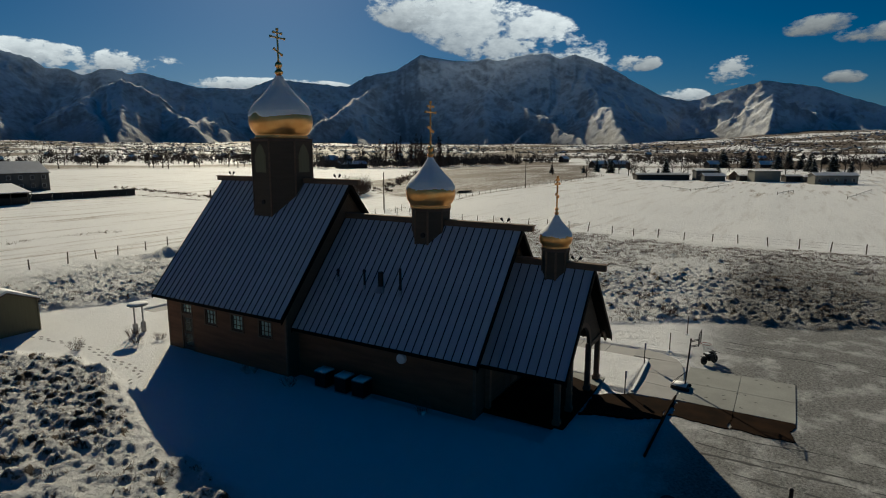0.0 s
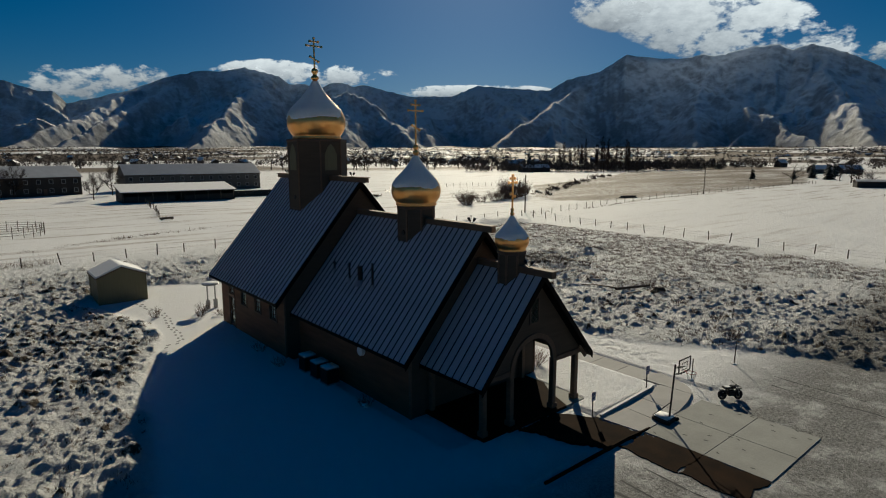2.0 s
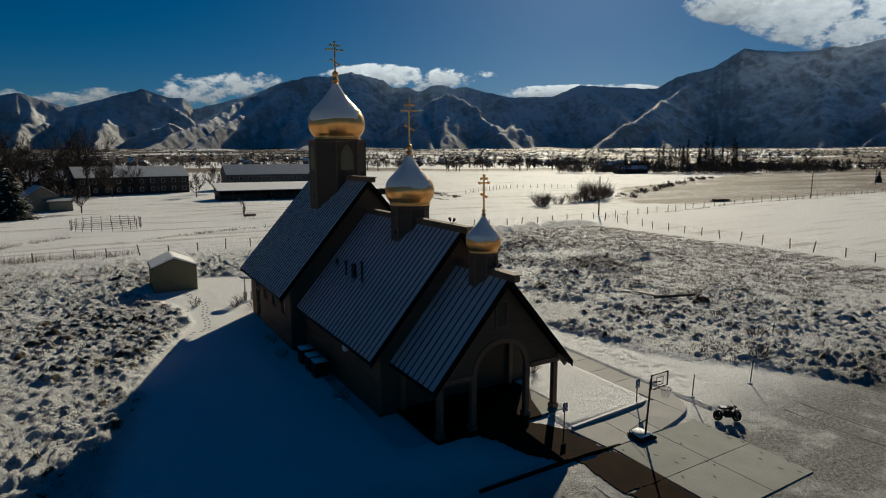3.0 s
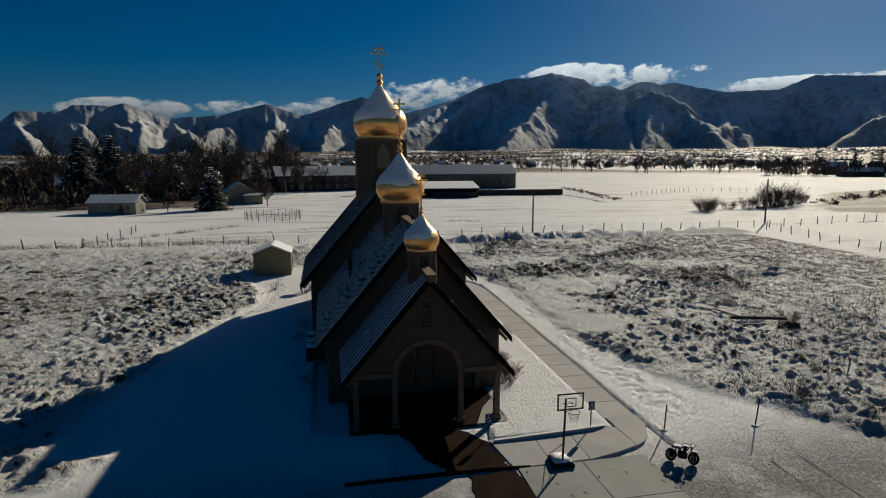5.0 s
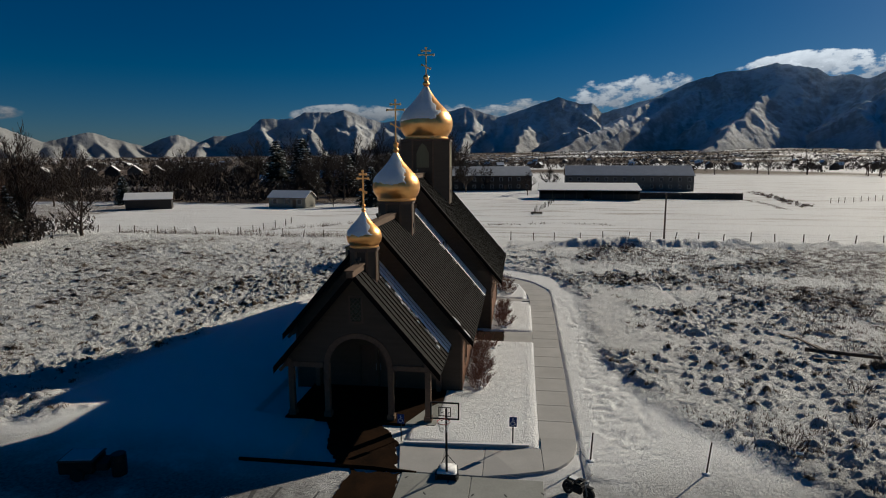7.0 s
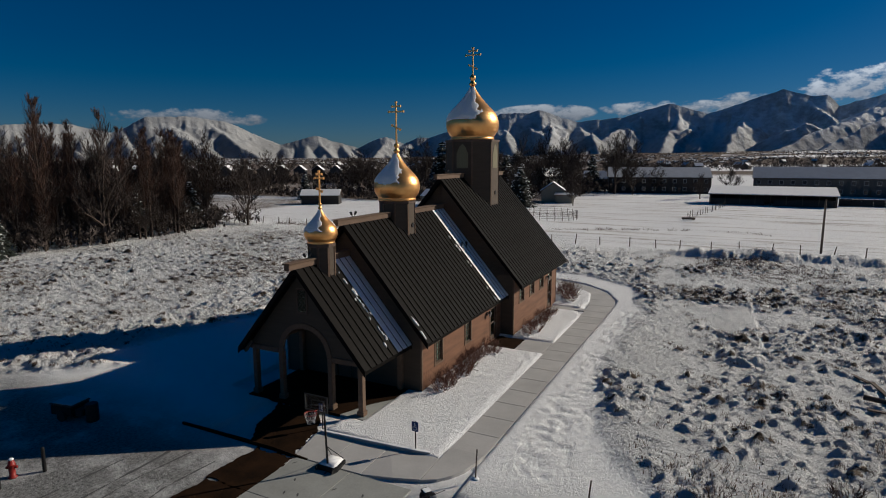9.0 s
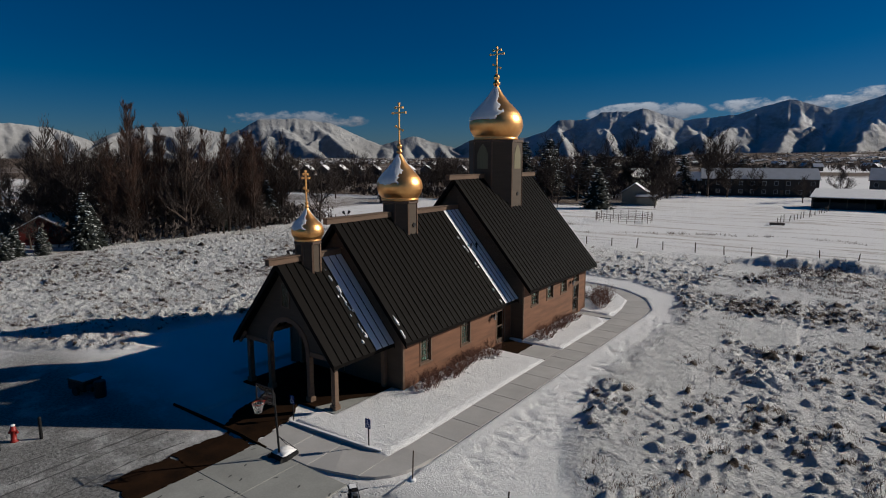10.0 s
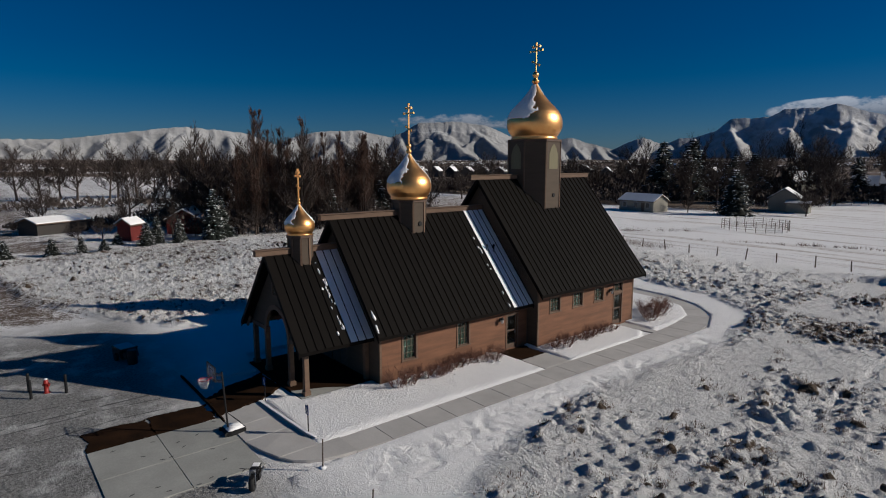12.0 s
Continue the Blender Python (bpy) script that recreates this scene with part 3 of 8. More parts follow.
def build_mountains():
    az, rr = np.linspace(-128, 122, 1900), np.linspace(0, 1, 150)
    A, Rr = np.meshgrid(az, rr)
    R = 3150 + 1600 * Rr
    down, S = 4750 - R, A * 79.0
    table_a, table_z = np.array([q[0] for q in RIDGE]), np.array([q[1] for q in RIDGE])

    def crest_at(a):
        sharp = 1 - np.abs(2 * fbm(a * 1.3, a * 0, 3, 73) - 1)
        return np.interp(a, table_a, table_z) + 13 * (sharp - 0.7)

    # arms wander sideways as they come down
    sway = 150 * (fbm(S * 0.0022, down * 0.0016, 3, 77) - 0.5) + 30 * (fbm(S * 0.009, down * 0.006, 3, 79) - 0.5)
    crest = crest_at(A)
    Z = crest - down * 0.80 * (0.9 + 0.3 * fbm(S * 0.004, down * 0.001, 2, 80))
    rng = np.random.RandomState(29)

    def arm(top, s0, r0, reach, drift, cross):
        """A spur from a point on the slope, falling away on both sides."""
        u = (down - r0) / reach
        line = s0 + drift * (down - r0) + sway
        side = np.abs(S - line)
        z = top * (1 - 0.95 * np.clip(u, 0, 1.4) ** 0.8) - (np.sqrt(side * side + 100) - 10) * cross
        return np.where(u > 0, z, top + (down - r0) * 0.9 - side * cross)

    def join(z):
        h = np.clip(0.5 + 0.5 * (z - Z) / 16.0, 0, 1)
        return Z * (1 - h) + z * h + 8.0 * h * (1 - h)

    s = -128 * 79.0
    while s < 122 * 79.0:
        top = float(crest_at(np.array(s / 79.0)))
        Z = join(arm(top * rng.uniform(0.93, 1.0), s, 0, top * rng.uniform(1.9, 2.6), rng.uniform(-0.7, 0.7), rng.uniform(0.46, 0.62)))
        # a lesser arm forks off half way down
        r0 = top * rng.uniform(0.3, 0.7)
        Z = join(arm(top * rng.uniform(0.42, 0.58), s + rng.uniform(-0.6, 0.6) * top, r0, top * rng.uniform(0.95, 1.35), rng.uniform(-0.8, 0.8), rng.uniform(0.42, 0.56)))
        s += max(60, top * rng.uniform(0.4, 0.85))
    for bearing, dist, top, cross, long in FOOTHILLS:
        Z = join(arm(top, bearing * 79.0, 4750 - dist, top * long, rng.uniform(-0.3, 0.3), cross))
    Z = np.minimum(Z, crest + 4)
    # gullies raked down the flanks
    def ridged(k, seed):
        return 1 - np.abs(2 * fbm((S + 0.6 * sway) * k, down * k * 0.55, 2, seed) - 1)
    inside = soft(0, 130, down) * np.clip(Z / 170, 0.12, 1.15)
    Z = Z + inside * ((ridged(0.0055, 101) - 0.7) * 34 + (ridged(0.012, 105) - 0.7) * 24 + (ridged(0.027, 109) - 0.7) * 11 + (ridged(0.055, 111) - 0.7) * 5)
    X, Y = 30 - R * np.sin(np.radians(A)), 15 + R * np.cos(np.radians(A))
    Z = np.maximum(Z, apron(X, Y) - 14)
    idx = np.arange(A.size).reshape(A.shape)
    faces = np.stack([idx[:-1, :-1], idx[1:, :-1], idx[1:, 1:], idx[:-1, 1:]], -1).reshape(-1, 4)
    me = fast_mesh("mountains", np.stack([X, Y, Z], -1).reshape(-1, 3), faces, MOUNTAIN)
    # painted shade by bearing, stronger towards the west
    cover = me.attributes.new("west_shade", "FLOAT", "POINT")
    cover.data.foreach_set("value", (soft(24, 46, A) * 0.40 + soft(-8, 10, A) * 0.34).ravel().astype(np.float32))
    tagged(new("mountains", me), "long range of snow-dusted mountains with rocky flanks", "mountains", kind="structure")


build_mountains()

# ---- the church ----
AX, SLOPE = 28.0, 1.165
church = thing("church", "brown wooden church with dark metal roofs and golden onion domes", "church")


def lap_wall(bm, a, b, z0, top, holes=(), thick=0.22, course=0.2):
    """A wall from plan point a to b, clad in lapped boards outside (to the right of a to b). top: height over the run s. holes: (s0, z0, s1, z1)."""
    a, b = Vector((*a, 0)), Vector((*b, 0))
    run = (b - a).length
    along, out = (b - a).normalized(), Vector(((b - a).y, -(b - a).x, 0)).normalized()
    xs = sorted({0.0, run, *[h[0] for h in holes], *[h[2] for h in holes], *([run / 2] if top(run / 2) > top(0) + 0.01 else [])})
    def quad(s0, s1, za0, za1, zb0, zb1, o0, o1):
        ps = [a + along * s0 + out * o0 + Vector((0, 0, za0)), a + along * s1 + out * o0 + Vector((0, 0, zb0)), a + along * s1 + out * o1 + Vector((0, 0, zb1)), a + along * s0 + out * o1 + Vector((0, 0, za1))]
        vs = []
        for p in ps:
            if not any((p - v.co).length < 1e-5 for v in vs):
                vs.append(bm.verts.new(p))
        if len(vs) > 2:
            bm.faces.new(vs)
    zs = [z0]
    peak = max(top(s) for s in xs)
    while zs[-1] < peak - 1e-6:
        zs.append(min(peak, zs[-1] + course))
    for s0, s1 in zip(xs, xs[1:]):
        mid = (s0 + s1) / 2
        for lo, hi in zip(zs, zs[1:]):
            cuts = sorted({lo, hi, *[v for h in holes if h[0] < mid < h[2] for v in (h[1], h[3]) if lo < v < hi]})
            for c0, c1 in zip(cuts, cuts[1:]):
                if any(h[0] < mid < h[2] and h[1] < (c0 + c1) / 2 < h[3] for h in holes):
                    continue
                t0, t1 = top(s0), top(s1)
                if min(c0, t0) >= t0 - 1e-6 and min(c0, t1) >= t1 - 1e-6:
                    continue
                f = lambda z: 0.022 * (1 - (z - lo) / (hi - lo))
                quad(s0, s1, min(c0, t0), min(c1, t0), min(c0, t1), min(c1, t1), f(c0), f(c1))
            if not any(h[0] < mid < h[2] and h[1] < lo + 0.01 < h[3] for h in holes) and lo < max(top(s0), top(s1)):
                quad(s0, s1, min(lo, top(s0)), min(lo, top(s0)), min(lo, top(s1)), min(lo, top(s1)), 0.0, 0.022)
    # inner face and reveals
    for s0, s1 in zip(xs, xs[1:]):
        mid = (s0 + s1) / 2
        cuts = sorted({z0, min(top(s0), top(s1)), *[v for h in holes if h[0] < mid < h[2] for v in (h[1], h[3])]})
        for c0, c1 in zip(cuts, cuts[1:]):
            if any(h[0] < mid < h[2] and h[1] < (c0 + c1) / 2 < h[3] for h in holes):
                continue
            last = c1 == cuts[-1]
            quad(s0, s1, c0, top(s0) if last else c1, c0, top(s1) if last else c1, -thick, -thick)
            ps = [(s0, c0), (s1, c0), (s1, top(s1) if last else c1), (s0, top(s0) if last else c1)]
            bm.faces.new([bm.verts.new(a + along * s - out * thick + Vector((0, 0, z))) for s, z in ps])
    for s0, h0, s1, h1 in holes:
        for p, q in (((s0, h0), (s1, h0)), ((s1, h0), (s1, h1)), ((s1, h1), (s0, h1)), ((s0, h1), (s0, h0))):
            bm.faces.new([bm.verts.new(a + along * s + out * o + Vector((0, 0, z))) for s, z, o in ((*p, 0.0), (*q, 0.0), (*q, -thick), (*p, -thick))])


def window(parent, wall_x, side, y0, y1, z0, z1, cols, rows, name="window"):
    """A window in a wall whose outside faces +x (side 1) or -x (side -1)."""
    w = new(name)
    w.matrix_world = Matrix.Translation((wall_x, (y0 + y1) / 2, z0))
    w.parent = parent
    hw, h = (y1 - y0) / 2, z1 - z0
    s = side
    def bx(bm, xa, ya, za, xb, yb, zb):
        box(bm, min(s * xa, s * xb), ya, za, max(s * xa, s * xb), yb, zb)
    bm = bmesh.new()
    for ya, yb in ((-hw, -hw + 0.06), (hw - 0.06, hw)):
        bx(bm, -0.1, ya, 0, -0.02, yb, h)
    for za, zb in ((0, 0.06), (h - 0.06, h)):
        bx(bm, -0.1, -hw + 0.06, za, -0.02, hw - 0.06, zb)
    for k in range(1, cols):
        y = -hw + 2 * hw * k / cols
        bx(bm, -0.09, y - 0.015, 0.06, -0.045, y + 0.015, h - 0.06)
    for k in range(1, rows):
        z = h * k / rows
        bx(bm, -0.088, -hw + 0.06, z - 0.015, -0.047, hw - 0.06, z + 0.015)
    f = part("frame", bm, TRIM, w)
    bm = bmesh.new()
    bx(bm, -0.078, -hw + 0.05, 0.05, -0.066, hw - 0.05, h - 0.05)
    part("pane", bm, GLASS, w).visible_shadow = False
    bm = bmesh.new()
    for ya, yb, za, zb in ((-hw - 0.1, -hw, -0.06, h + 0.1), (hw, hw + 0.1, -0.06, h + 0.1), (-hw, hw, h, h + 0.1)):
        bx(bm, 0.0, ya, za, 0.045, yb, zb)
    part("casing", bm, TIMBER, w)
    bm = bmesh.new()
    bx(bm, 0.0, -hw - 0.13, -0.07, 0.07, hw + 0.13, -0.0)
    part("sill", bm, TIMBER, w)
    return w


def outer_door(parent, wall_x, side, y0, y1, z0, z1):
    d = new("door")
    d.matrix_world = Matrix.Translation((wall_x, (y0 + y1) / 2, z0))
    d.parent = parent
    hw, h, s = (y1 - y0) / 2, z1 - z0, side
    def bx(bm, xa, ya, za, xb, yb, zb):
        box(bm, min(s * xa, s * xb), ya, za, max(s * xa, s * xb), yb, zb)
    bm = bmesh.new()
    for ya, yb, za, zb in ((-hw, -hw + 0.1, 0, h), (hw - 0.1, hw, 0, h), (-hw + 0.1, hw - 0.1, 0, 0.3), (-hw + 0.1, hw - 0.1, h * 0.5, h * 0.5 + 0.09), (-hw + 0.1, hw - 0.1, h - 0.12, h)):
        bx(bm, -0.1, ya, za, -0.04, yb, zb)
    part("leaf", bm, TRIM, d)
    bm = bmesh.new()
    bx(bm, -0.08, -hw + 0.09, 0.29, -0.066, hw - 0.09, h - 0.11)
    part("pane", bm, GLASS, d).visible_shadow = False
    bm = bmesh.new()
    for ya, yb, za, zb in ((-hw - 0.1, -hw, 0, h + 0.1), (hw, hw + 0.1, 0, h + 0.1), (-hw, hw, h, h + 0.1)):
        bx(bm, 0.0, ya, za, 0.045, yb, zb)
    part("casing", bm, TIMBER, d)
    bm = bmesh.new()
    bx(bm, -0.04, hw - 0.16, 0.95, 0.02, hw - 0.13, 1.1)
    part("handle", bm, STEEL, d, "small steel lever handle")


class Hall:
    """One of the three gabled parts: its walls, roof and ridge beam."""
    def __init__(self, y0, y1, wall_half, eave_half, eave_z, roof0, roof1, floor):
        self.y0, self.y1, self.w, self.e, self.ez, self.r0, self.r1, self.floor = y0, y1, wall_half, eave_half, eave_z, roof0, roof1, floor
        self.ridge = eave_z + eave_half * SLOPE
        self.wall_top = eave_z + (eave_half - wall_half) * SLOPE - 0.22

    def roof(self, name, seam=0.457, lying=0.0):
        roof = new(name)
        roof.parent = church
        length, run = self.r1 - self.r0, self.e * math.hypot(1, SLOPE)
        n = round(length / seam)
        step = length / n
        ang = math.atan(SLOPE)
        # boards under the metal, both slopes in one piece
        bm = bmesh.new()
        lo, hi = self.ez, self.ridge
        for s in (-1, 1):
            pts = [(s * self.e, lo - 0.03), (0.0, hi - 0.03), (0.0, hi - 0.22), (s * self.e, lo - 0.20)]
            f = [bm.verts.new((AX + x, self.r0, z)) for x, z in pts]
            g = [bm.verts.new((AX + x, self.r1, z)) for x, z in pts]
            bm.faces.new(f), bm.faces.new(g[::-1])
            for i in range(4):
                bm.faces.new((f[i], f[(i + 1) % 4], g[(i + 1) % 4], g[i]))
        part("sheathing", bm, ROOF, roof)
        # one standing-seam panel, laid side by side
        bm = bmesh.new()
        box(bm, 0, -step / 2, -0.03, run + 0.03, step / 2, 0.0)
        box(bm, 0, step / 2 - 0.015, 0.0, run + 0.03, step / 2 + 0.015, 0.045)
        panel = mesh_of("panel", bm, ROOF)
        bm = bmesh.new()
        box(bm, 0.12, -step / 2 + 0.02, 0.001, run + 0.01, step / 2 - 0.02, 0.02, 0.012)
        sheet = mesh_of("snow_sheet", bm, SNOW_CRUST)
        bm = bmesh.new()
        box(bm, 0.12, -step / 2 + 0.03, 0.001, run + 0.01, step / 2 - 0.03, 0.04, 0.015)
        strip = mesh_of("snow_strip", bm, SNOW)
        for side in (-1, 1):
            for k in range(n):
                y = self.r0 + (k + 0.5) * step
                m = Matrix.Translation((AX, y, hi)) @ Matrix.Rotation(0 if side > 0 else math.pi, 4, "Z") @ Matrix.Rotation(ang, 4, "Y")
                part("panel", panel, None, roof).matrix_world = m
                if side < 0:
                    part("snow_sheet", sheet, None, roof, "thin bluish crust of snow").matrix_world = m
                elif y > self.r1 - lying:
                    part("snow_strip", strip, None, roof, "strip of snow left in the shade of the gable").matrix_world = m
        # verge boards along both gables
        for y in (self.r0 - 0.03, self.r1 + 0.03):
            for s in (-1, 1):
                bm = bmesh.new()
                vs = [(s * (self.e + 0.02), lo - 0.30), (s * (self.e + 0.02), lo + 0.03), (0, hi + 0.03), (0, hi - 0.30)]
                f = [bm.verts.new((AX + x, y - 0.03, z)) for x, z in vs]
                g = [bm.verts.new((AX + x, y + 0.03, z)) for x, z in vs]
                bm.faces.new(f), bm.faces.new(g[::-1])
                for i in range(4):
                    bm.faces.new((f[i], f[(i + 1) % 4], g[(i + 1) % 4], g[i]))
                part("verge_board", bm, ROOF, roof)
        # rafter tails
        bm = bmesh.new()
        box(bm, -0.75, -0.05, -0.36, 0.05, 0.05, -0.205)
        tail = mesh_of("rafter_tail", bm, TIMBER)
        k = round((length - 0.5) / 0.61)
        for s in (-1, 1):
            for i in range(k + 1):
                y = self.r0 + 0.25 + (length - 0.5) * i / k
                m = Matrix.Translation((AX + s * self.e, y, lo)) @ Matrix.Rotation(0 if s > 0 else math.pi, 4, "Z") @ Matrix.Rotation(ang, 4, "Y")
                part("rafter_tail", tail, None, roof).matrix_world = m
        return roof

    def ridge_beam(self, y0, y1):
        bm = bmesh.new()
        z = self.ridge
        box(bm, AX - 0.15, y0, z - 0.10, AX + 0.15, y1, z + 0.19, 0.02)
        box(bm, AX - 0.22, y0 - 0.05, z + 0.19, AX + 0.22, y1 + 0.05, z + 0.24, 0.01)
        part("ridge_beam", bm, TIMBER, church, "brown timber ridge beam running past the gable")


porch = Hall(8.86, 12.65, 3.3, 3.83, 2.62, 8.36, 12.63, 0.16)
nave = Hall(12.65, 24.0, 4.4, 4.99, 2.95, 12.22, 23.93, 0.1)
altar = Hall(24.0, 34.55, 5.36, 6.08, 3.72, 23.58, 35.05, 0.1)

# walls of the nave and the sanctuary
for hall, nm, holes_e, holes_w in (
    (nave, "nave_wall", [(14.12, 1.15, 14.98, 2.62), (18.05, 1.15, 18.91, 2.62), (22.15, 0.12, 23.05, 2.35)], []),
    (altar, "sanctuary_wall", [(25.15, 2.2, 26.1, 3.15), (27.52, 2.2, 28.47, 3.15), (29.9, 2.2, 30.85, 3.15), (32.2, 2.58, 33.15, 3.2), (32.2, 0.14, 33.15, 2.4)], [(25.15, 2.2, 26.1, 3.15), (27.52, 2.2, 28.47, 3.15), (29.9, 2.2, 30.85, 3.15), (32.2, 2.58, 33.15, 3.2), (32.2, 0.14, 33.15, 2.4)])):
    for side in (1, -1):
        holes = holes_e if side > 0 else holes_w
        bm = bmesh.new()
        x = AX + side * hall.w
        flat = lambda s, z=hall.wall_top: z
        if side > 0:
            lap_wall(bm, (x, hall.y0), (x, hall.y1), -0.1, flat, [(h[0] - hall.y0, h[1], h[2] - hall.y0, h[3]) for h in holes])
        else:
            lap_wall(bm, (x, hall.y1), (x, hall.y0), -0.1, flat, [(hall.y1 - h[2], h[1], hall.y1 - h[0], h[3]) for h in holes])
        w = part(nm, bm, SIDING, church)
        for h in holes:
            if h[1] < 0.5:
                outer_door(w, x, side, h[0], h[2], h[1], h[3])
            else:
                bm = bmesh.new()
                box(bm, x - side * 0.13 - 0.005, h[0], h[1], x - side * 0.13 + 0.005, h[2], h[3])
                part("blind", bm, WHITE if side < 0 else CURTAIN, w, "white roller blind" if side < 0 else "green-grey curtain")
                window(w, x, side, h[0], h[2], h[1], h[3], 3, 4 if h[3] - h[1] > 1.2 else (2 if h[3] - h[1] < 0.8 else 3))
        # corner boards
        for y in (hall.y0, hall.y1):
            bm = bmesh.new()
            box(bm, x - 0.07, y - 0.06, -0.1, x + 0.035 if side > 0 else x + 0.07, y + 0.06, hall.wall_top) if side > 0 else box(bm, x - 0.035, y - 0.06, -0.1, x + 0.07, y + 0.06, hall.wall_top)
            part("corner_board", bm, TIMBER, church)
    peak = lambda s, h=hall: h.wall_top + (h.w - abs(s - h.w)) * SLOPE
    for y, name in ((hall.y0, "front_gable"), (hall.y1, "rear_gable")):
        bm = bmesh.new()
        holes = []
        if hall is nave and name == "front_gable":
            holes = [(hall.w - 0.95, 0.16, hall.w + 0.95, 2.4)]
        if name == "front_gable":
            lap_wall(bm, (AX - hall.w, y), (AX + hall.w, y), -0.1, peak, holes)
        else:
            lap_wall(bm, (AX + hall.w, y), (AX - hall.w, y), -0.1, peak)
        part(name, bm, TOWER, church)

altar.roof("sanctuary_roof")
nave.roof("nave_roof", lying=1.85)
porch.roof("porch_roof", lying=1.4)
altar.ridge_beam(22.85, 35.6)
nave.ridge_beam(11.6, 23.95)
porch.ridge_beam(7.8, 12.6)

# double entrance door under the porch
for s in (-1, 1):
    d = new("entrance_door")
    d.matrix_world = Matrix.Translation((AX + s * 0.475, 12.7, 0.16))
    d.parent = church
    bm = bmesh.new()
    box(bm, -0.45, 0, 0, 0.45, 0.05, 2.24, 0.01)
    for k in range(2):
        box(bm, -0.32, -0.02, 0.2 + k * 1.05, 0.32, 0.0, 1.05 + k * 1.05, 0.01)
    part("leaf", bm, TRIM, d)
    bm = bmesh.new()
    rod(bm, (-s * 0.36, -0.05, 0.9), (-s * 0.36, -0.05, 1.25), 0.018)
    part("handle", bm, STEEL, d)

# porch front: gable wall with a round arch, posts and pillars
def porch_front():
    yf, yb = 8.86, 9.0
    zb, arch_r, spring = 2.78, 1.36, 2.72
    bm = bmesh.new()
    n = 20
    outline = [(-3.35, zb), (-arch_r, zb)]
    for i in range(1, n):
        a = math.pi * (1 - i / n)
        outline.append((arch_r * math.cos(a), spring + 0.0 + 1.28 * math.sin(a)))
    outline += [(arch_r, zb), (3.35, zb)]
    top = lambda x: porch.ridge - 0.21 - abs(x) * SLOPE
    upper = [(x, top(x)) for x, _ in outline]
    for y in (yf, yb):
        lo = [bm.verts.new((AX + x, y, z)) for x, z in outline]
        hi = [bm.verts.new((AX + x, y, max(z, zt))) for (x, z), (_, zt) in zip(outline, upper)]
        for i in range(len(lo) - 1):
            bm.faces.new((lo[i], lo[i + 1], hi[i + 1], hi[i]))
    for (xa, za), (xb, zb2) in zip(outline, outline[1:]):
        bm.faces.new([bm.verts.new((AX + x, y, z)) for x, z, y in ((xa, za, yf), (xb, zb2, yf), (xb, zb2, yb), (xa, za, yb))])
    part("porch_gable", bm, TOWER, church)
    # arch moulding
    bm = bmesh.new()
    def arc(r0, r1, ya, yb2):
        ring = []
        for i in range(n + 1):
            a = math.pi * i / n
            c, s = math.cos(a), math.sin(a) * 0.94
            ring.append([bm.verts.new((AX + r * c, y, spring + r * s)) for r, y in ((r0, ya), (r1, ya), (r1, yb2), (r0, yb2))])
        for p, q in zip(ring, ring[1:]):
            for k in range(4):
                bm.faces.new((p[k], p[(k + 1) % 4], q[(k + 1) % 4], q[k]))
    arc(1.34, 1.60, yf - 0.05, yf - 0.002)
    part("arch_moulding", bm, TIMBER, church)
    for s in (-1, 1):
        bm = bmesh.new()
        x0, x1 = sorted((AX + s * 1.64, AX + s * 3.45))
        box(bm, x0, yf - 0.06, zb - 0.25, x1, yb + 0.04, zb - 0.002, 0.015)
        part("porch_beam", bm, TIMBER, church)
    for x, w in ((AX - 3.22, 0.13), (AX + 3.22, 0.13), (AX - 1.5, 0.13), (AX + 1.5, 0.13)):
        bm = bmesh.new()
        top_z = zb - 0.26 if abs(x - AX) > 2 else spring
        box(bm, x - w, 8.8, 0.16, x + w, 9.06, top_z, 0.015)
        box(bm, x - w - 0.05, 8.75, 0.16, x + w + 0.05, 9.11, 0.4, 0.015)
        part("porch_post", bm, TIMBER, church, "square brown porch post on a plinth")
    for s in (-1, 1):
        bm = bmesh.new()
        x = AX + s * 3.22
        box(bm, x - 0.1, 9.06, zb - 0.25, x + 0.1, 12.6, zb - 0.02, 0.01)
        part("side_beam", bm, TIMBER, church)
        bm = bmesh.new()
        box(bm, x - 0.12, 12.35, 0.16, x + 0.12, 12.6, zb - 0.26, 0.01)
        part("porch_post", bm, TIMBER, church)
    # slit window with leaded lattice
    w = new("gable_window")
    w.matrix_world = Matrix.Translation((AX - 0.05, yf, 4.7))
    w.parent = church
    bm = bmesh.new()
    for x0, x1, z0, z1 in ((-0.33, -0.25, 0, 1.25), (0.25, 0.33, 0, 1.25), (-0.25, 0.25, 0, 0.08), (-0.25, 0.25, 1.17, 1.25)):
        box(bm, x0, -0.05, z0, x1, 0.0, z1)
    part("frame", bm, TRIM, w)
    bm = bmesh.new()
    box(bm, -0.25, -0.02, 0.08, 0.25, -0.004, 1.17)
    part("pane", bm, GLASS, w).visible_shadow = False
    bm = bmesh.new()
    for k in range(-2, 6):
        for s in (-1, 1):
            z = 0.08 + k * 0.22
            p, q = [-s * 0.25, z], [s * 0.25, z + 0.5]
            if z < 0.08:
                u = (0.08 - z) / 0.5
                p = [p[0] + s * 0.5 * u, 0.08]
            if z + 0.5 > 1.17:
                u = (z + 0.5 - 1.17) / 0.5
                q = [q[0] - s * 0.5 * u, 1.17]
            if q[1] > p[1] + 0.02:
                rod(bm, (p[0], -0.03, p[1]), (q[0], -0.03, q[1]), 0.012, seg=4)
    part("lattice", bm, TRIM, w)
